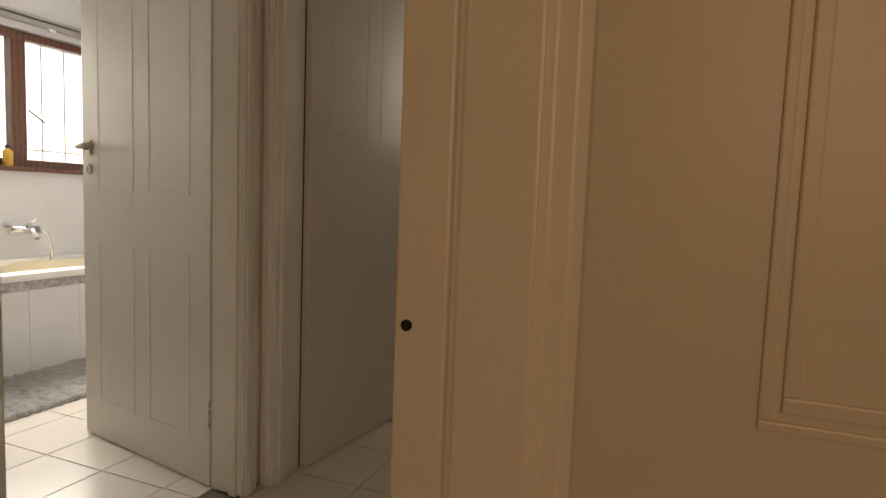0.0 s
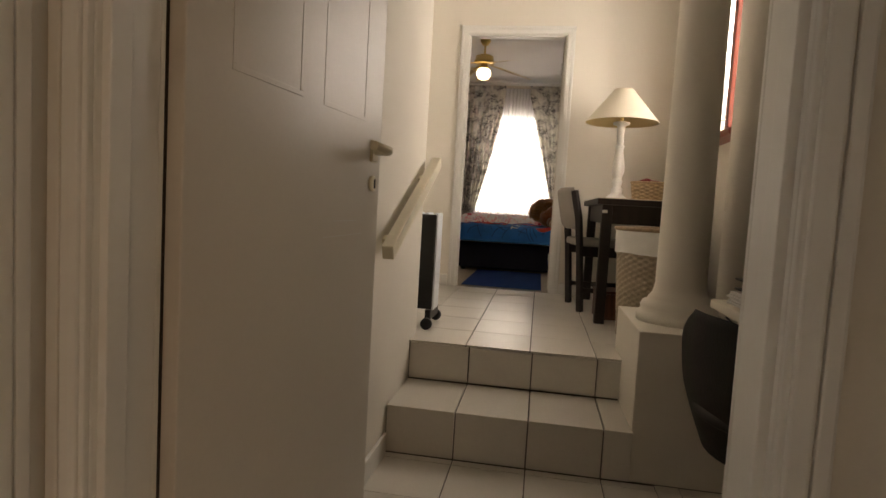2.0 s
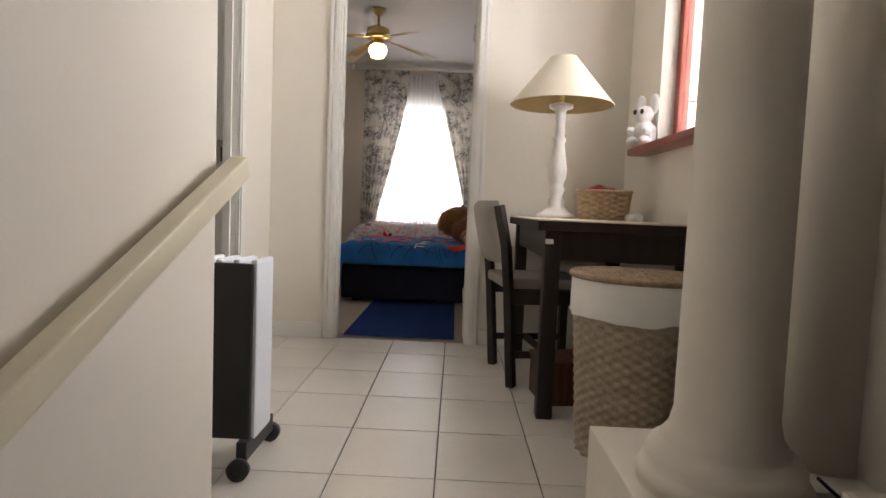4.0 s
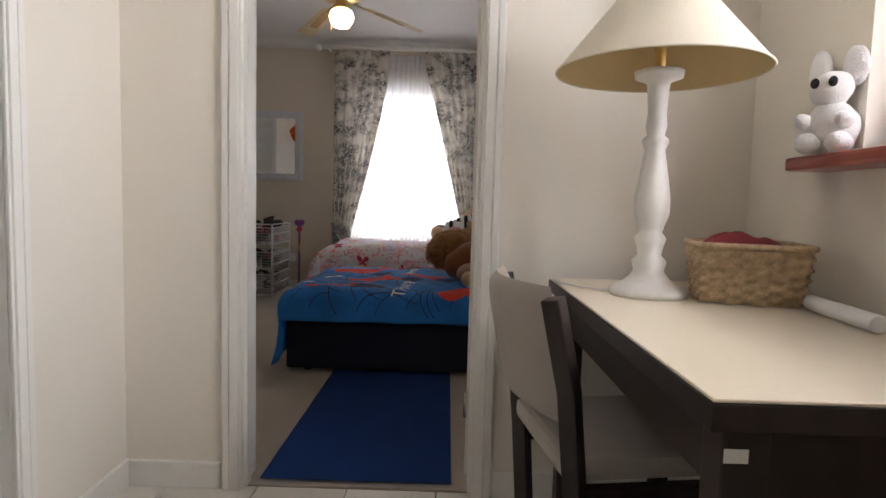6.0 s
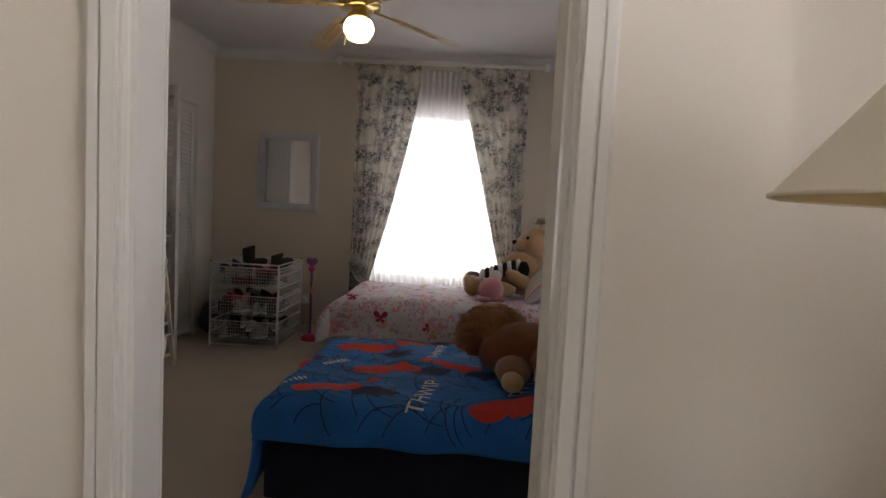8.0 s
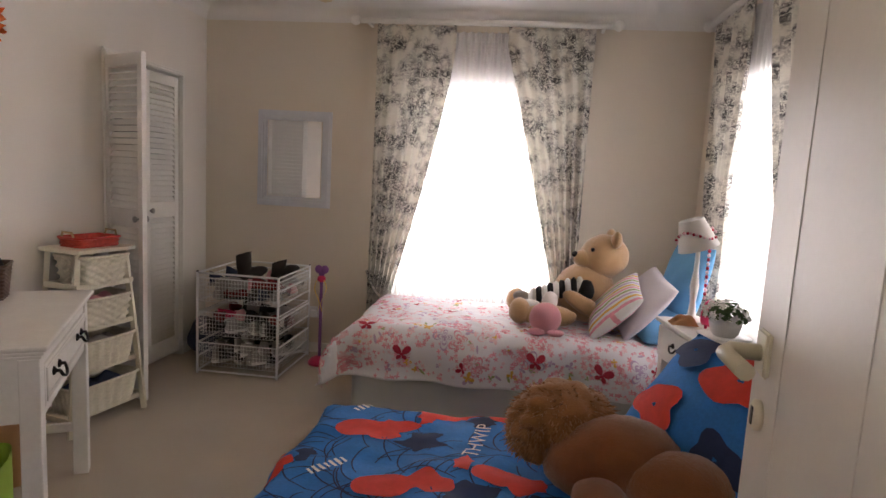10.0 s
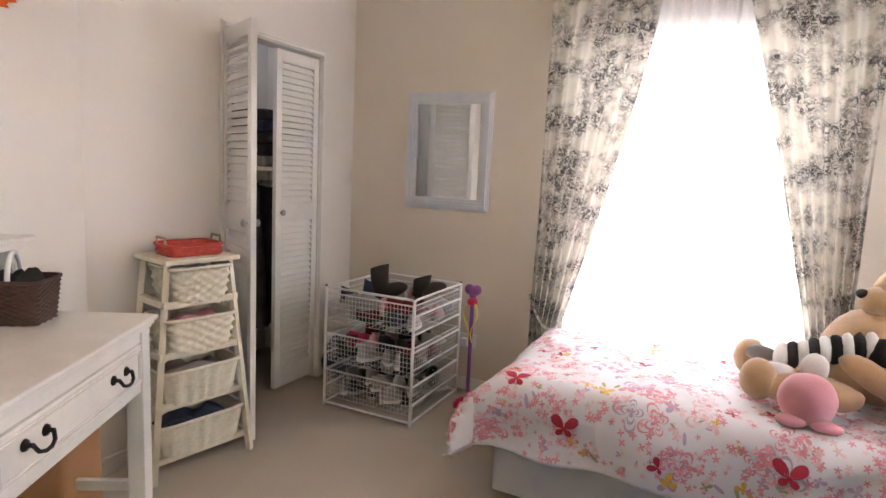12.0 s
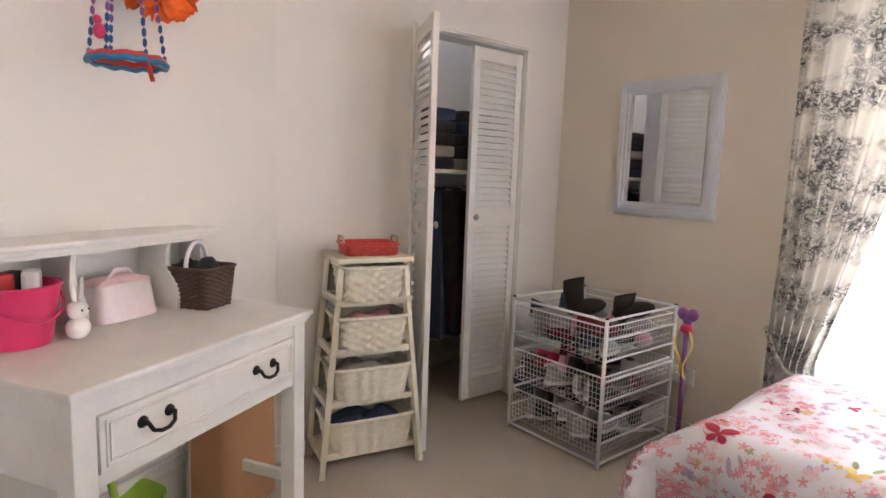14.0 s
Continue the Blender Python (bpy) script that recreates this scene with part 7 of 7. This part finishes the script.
tube(bm, [(-0.024, 0.223, 0.61), (-0.03, 0.235, 0.592), (-0.032, 0.258, 0.586), (-0.03, 0.281, 0.592), (-0.024, 0.293, 0.61)], 0.005, 8)
part("drawer_handle", bm, IRON, nd_, "dark bronze handle")
for x in (0.012, 0.34):
    for y in (0.01, 0.445):
        part("leg", one(x, y, -0.09, x + 0.045, y + 0.045, 0.50), WHITEWOOD, ns, bevel=0.003)
part("shelf", one(0.03, 0.03, 0.16, 0.365, 0.465, 0.18), WHITEWOOD, ns, bevel=0.003)
fp = thing("flower_pot", 0.96, 9.30, F + 0.802, 0, "white bowl of small white artificial flowers", "flowers")
part("bowl", lathe(bmesh.new(), [(0.045, 0), (0.06, 0.02), (0.07, 0.06), (0.072, 0.085), (0.06, 0.085)], 28), PAPER, fp)
part("tray", lathe(bmesh.new(), [(0.11, -0.0005), (0.12, 0.004), (0.05, 0.005)], 28), WHITEPLASTIC, fp)
rp = random.Random(9)
bm, bp_ = bmesh.new(), bmesh.new()
for k in range(150):
    d = Vector((rp.gauss(0, 1), rp.gauss(0, 1), abs(rp.gauss(0, 0.8)))).normalized()
    c = Vector((0, 0, 0.085)) + Vector((d.x * 0.10, d.y * 0.10, d.z * 0.085)) * rp.uniform(0.6, 1.0)
    q = d.to_track_quat("Z", "Y")
    if k % 5 < 3:
        pts = [Vector((0, -0.012, 0)), Vector((0.02, 0, 0.004)), Vector((0, 0.012, 0)), Vector((-0.02, 0, 0.004))]
        bm.faces.new([bm.verts.new(c + q @ p) for p in pts])
    else:
        for j in range(5):
            a = j * 2 * math.pi / 5
            pts = [Vector((0, 0, 0)), Vector((0.013 * math.cos(a - .5), 0.013 * math.sin(a - .5), 0.006)), Vector((0.02 * math.cos(a), 0.02 * math.sin(a), 0.008)), Vector((0.013 * math.cos(a + .5), 0.013 * math.sin(a + .5), 0.006))]
            bp_.faces.new([bp_.verts.new(c + q @ p + d * 0.01) for p in pts])
tagged(part("leaves", bm, LEAF, fp, "green leaves"), kind="stuff")
tagged(part("blossoms", bp_, PETAL, fp, "small white blossoms"), kind="stuff")
bl_ = thing("bedside_lamp", 0.895, 9.585, F + 0.802, 0, "white bedside lamp with a tilted shade and pink garland", "lamp")
part("base", lathe(bmesh.new(), [(0.07, 0), (0.065, 0.015), (0.02, 0.03), (0.014, 0.1), (0.022, 0.18), (0.012, 0.26), (0.010, 0.40)], 24), WHITEWOOD, bl_)
tm = Matrix.Translation((-0.02, 0, 0.43)) @ Matrix.Rotation(-0.35, 4, "Y")
bm = surface(bmesh.new(), lambda u, v: tm @ Vector(((0.10 - 0.04 * v) * math.cos(2 * math.pi * u), (0.10 - 0.04 * v) * math.sin(2 * math.pi * u), -0.06 + 0.15 * v)), 32, 3, 0, True)
part("shade", bm, LINEN, bl_, "white tilted lamp shade")
bm = bmesh.new()
for k in range(40):
    a = k / 40 * 2 * math.pi
    blob(bm, tm @ Vector(((0.085 + 0.01 * math.sin(k * 2.3)) * math.cos(a), (0.085 + 0.01 * math.sin(k * 2.3)) * math.sin(a), 0.03 * math.sin(2 * a) + 0.01)), (0.008, 0.008, 0.008), k % 2, sub=1)
for k in range(12):
    blob(bm, (-0.03 + 0.09, 0.02, 0.36 - 0.022 * k), (0.009, 0.009, 0.011), k % 2, sub=1)
part("garland", bm, [CRIMSON, ROSEPRINT], bl_, "pink and crimson bead garland")
ck = thing("alarm_clock", 0.935, 9.46, F + 0.802, 60, "hot pink round alarm clock on the nightstand", "clock")
part("case", lathe(bmesh.new(), [(0.045, -0.025), (0.052, -0.02), (0.052, 0.02), (0.045, 0.025)], 28, Matrix.Translation((0, 0, 0.062)) @ Matrix.Rotation(math.pi / 2, 4, "X")), HOTPINK, ck)
part("face", lathe(bmesh.new(), [(0.042, 0.024), (0.042, 0.0262)], 28, Matrix.Translation((0, 0, 0.062)) @ Matrix.Rotation(math.pi / 2, 4, "X")), PAPER, ck)
for s in (-1, 1):
    part("bell", blob(bmesh.new(), (s * 0.028, 0, 0.122), (0.02, 0.016, 0.014), sub=2), HOTPINK, ck)
    part("foot", lathe(bmesh.new(), [(0.006, 0), (0.008, 0.018)], 10, Matrix.Translation((s * 0.03, 0, 0))), HOTPINK, ck)
solo("hair_clip", surface(bmesh.new(), heap(0.13, 0.09, 0.0, 0.05, 2.2), 14, 10), KRAFT, "tan crumpled ribbon lying on the nightstand", "ribbon", pose(0.835, 9.50, F + 0.802))

# ---- floor tiles, last ----
def tile_field(parent, x0, x1, y0, y1, z, px, py, p, q=None, name="tile"):
    q = q or p
    me = mesh_of(name, one(-p / 2 + 0.0025, -q / 2 + 0.0025, -0.008, p / 2 - 0.0025, q / 2 - 0.0025, 0), TILE, bevel=0.0015)
    i0, i1 = math.floor((x0 - px) / p), math.ceil((x1 - px) / p)
    j0, j1 = math.floor((y0 - py) / q), math.ceil((y1 - py) / q)
    for i in range(i0, i1):
        for j in range(j0, j1):
            a, b = max(px + i * p, x0), min(px + (i + 1) * p, x1)
            c, d = max(py + j * q, y0), min(py + (j + 1) * q, y1)
            if b - a < 0.02 or d - c < 0.02:
                continue
            if b - a > p - 1e-3 and d - c > q - 1e-3:
                piece(name, me, parent, Matrix.Translation(((a + b) / 2, (c + d) / 2, z)))
            else:
                part(name, one(a + 0.0025, c + 0.0025, z - 0.008, b - 0.0025, d - 0.0025, z), TILE, parent)


fl = bpy.data.objects["floor_lower"]
tile_field(fl, -0.498, 0.62, 1.46, 4.12, 0.0, -0.174, 3.189, 0.2955)
tile_field(fl, 0.62, 1.5, 2.60, 4.13, 0.0, -0.174, 3.189, 0.2955)
tile_field(fl, -2.40, -0.62, 1.47, 4.04, 0.0, -0.174, 3.189, 0.2955)
tile_field(bpy.data.objects["floor_landing"], -0.93, 1.08, 4.502, 6.535, F, -0.192, 4.83, 0.301, 0.352)
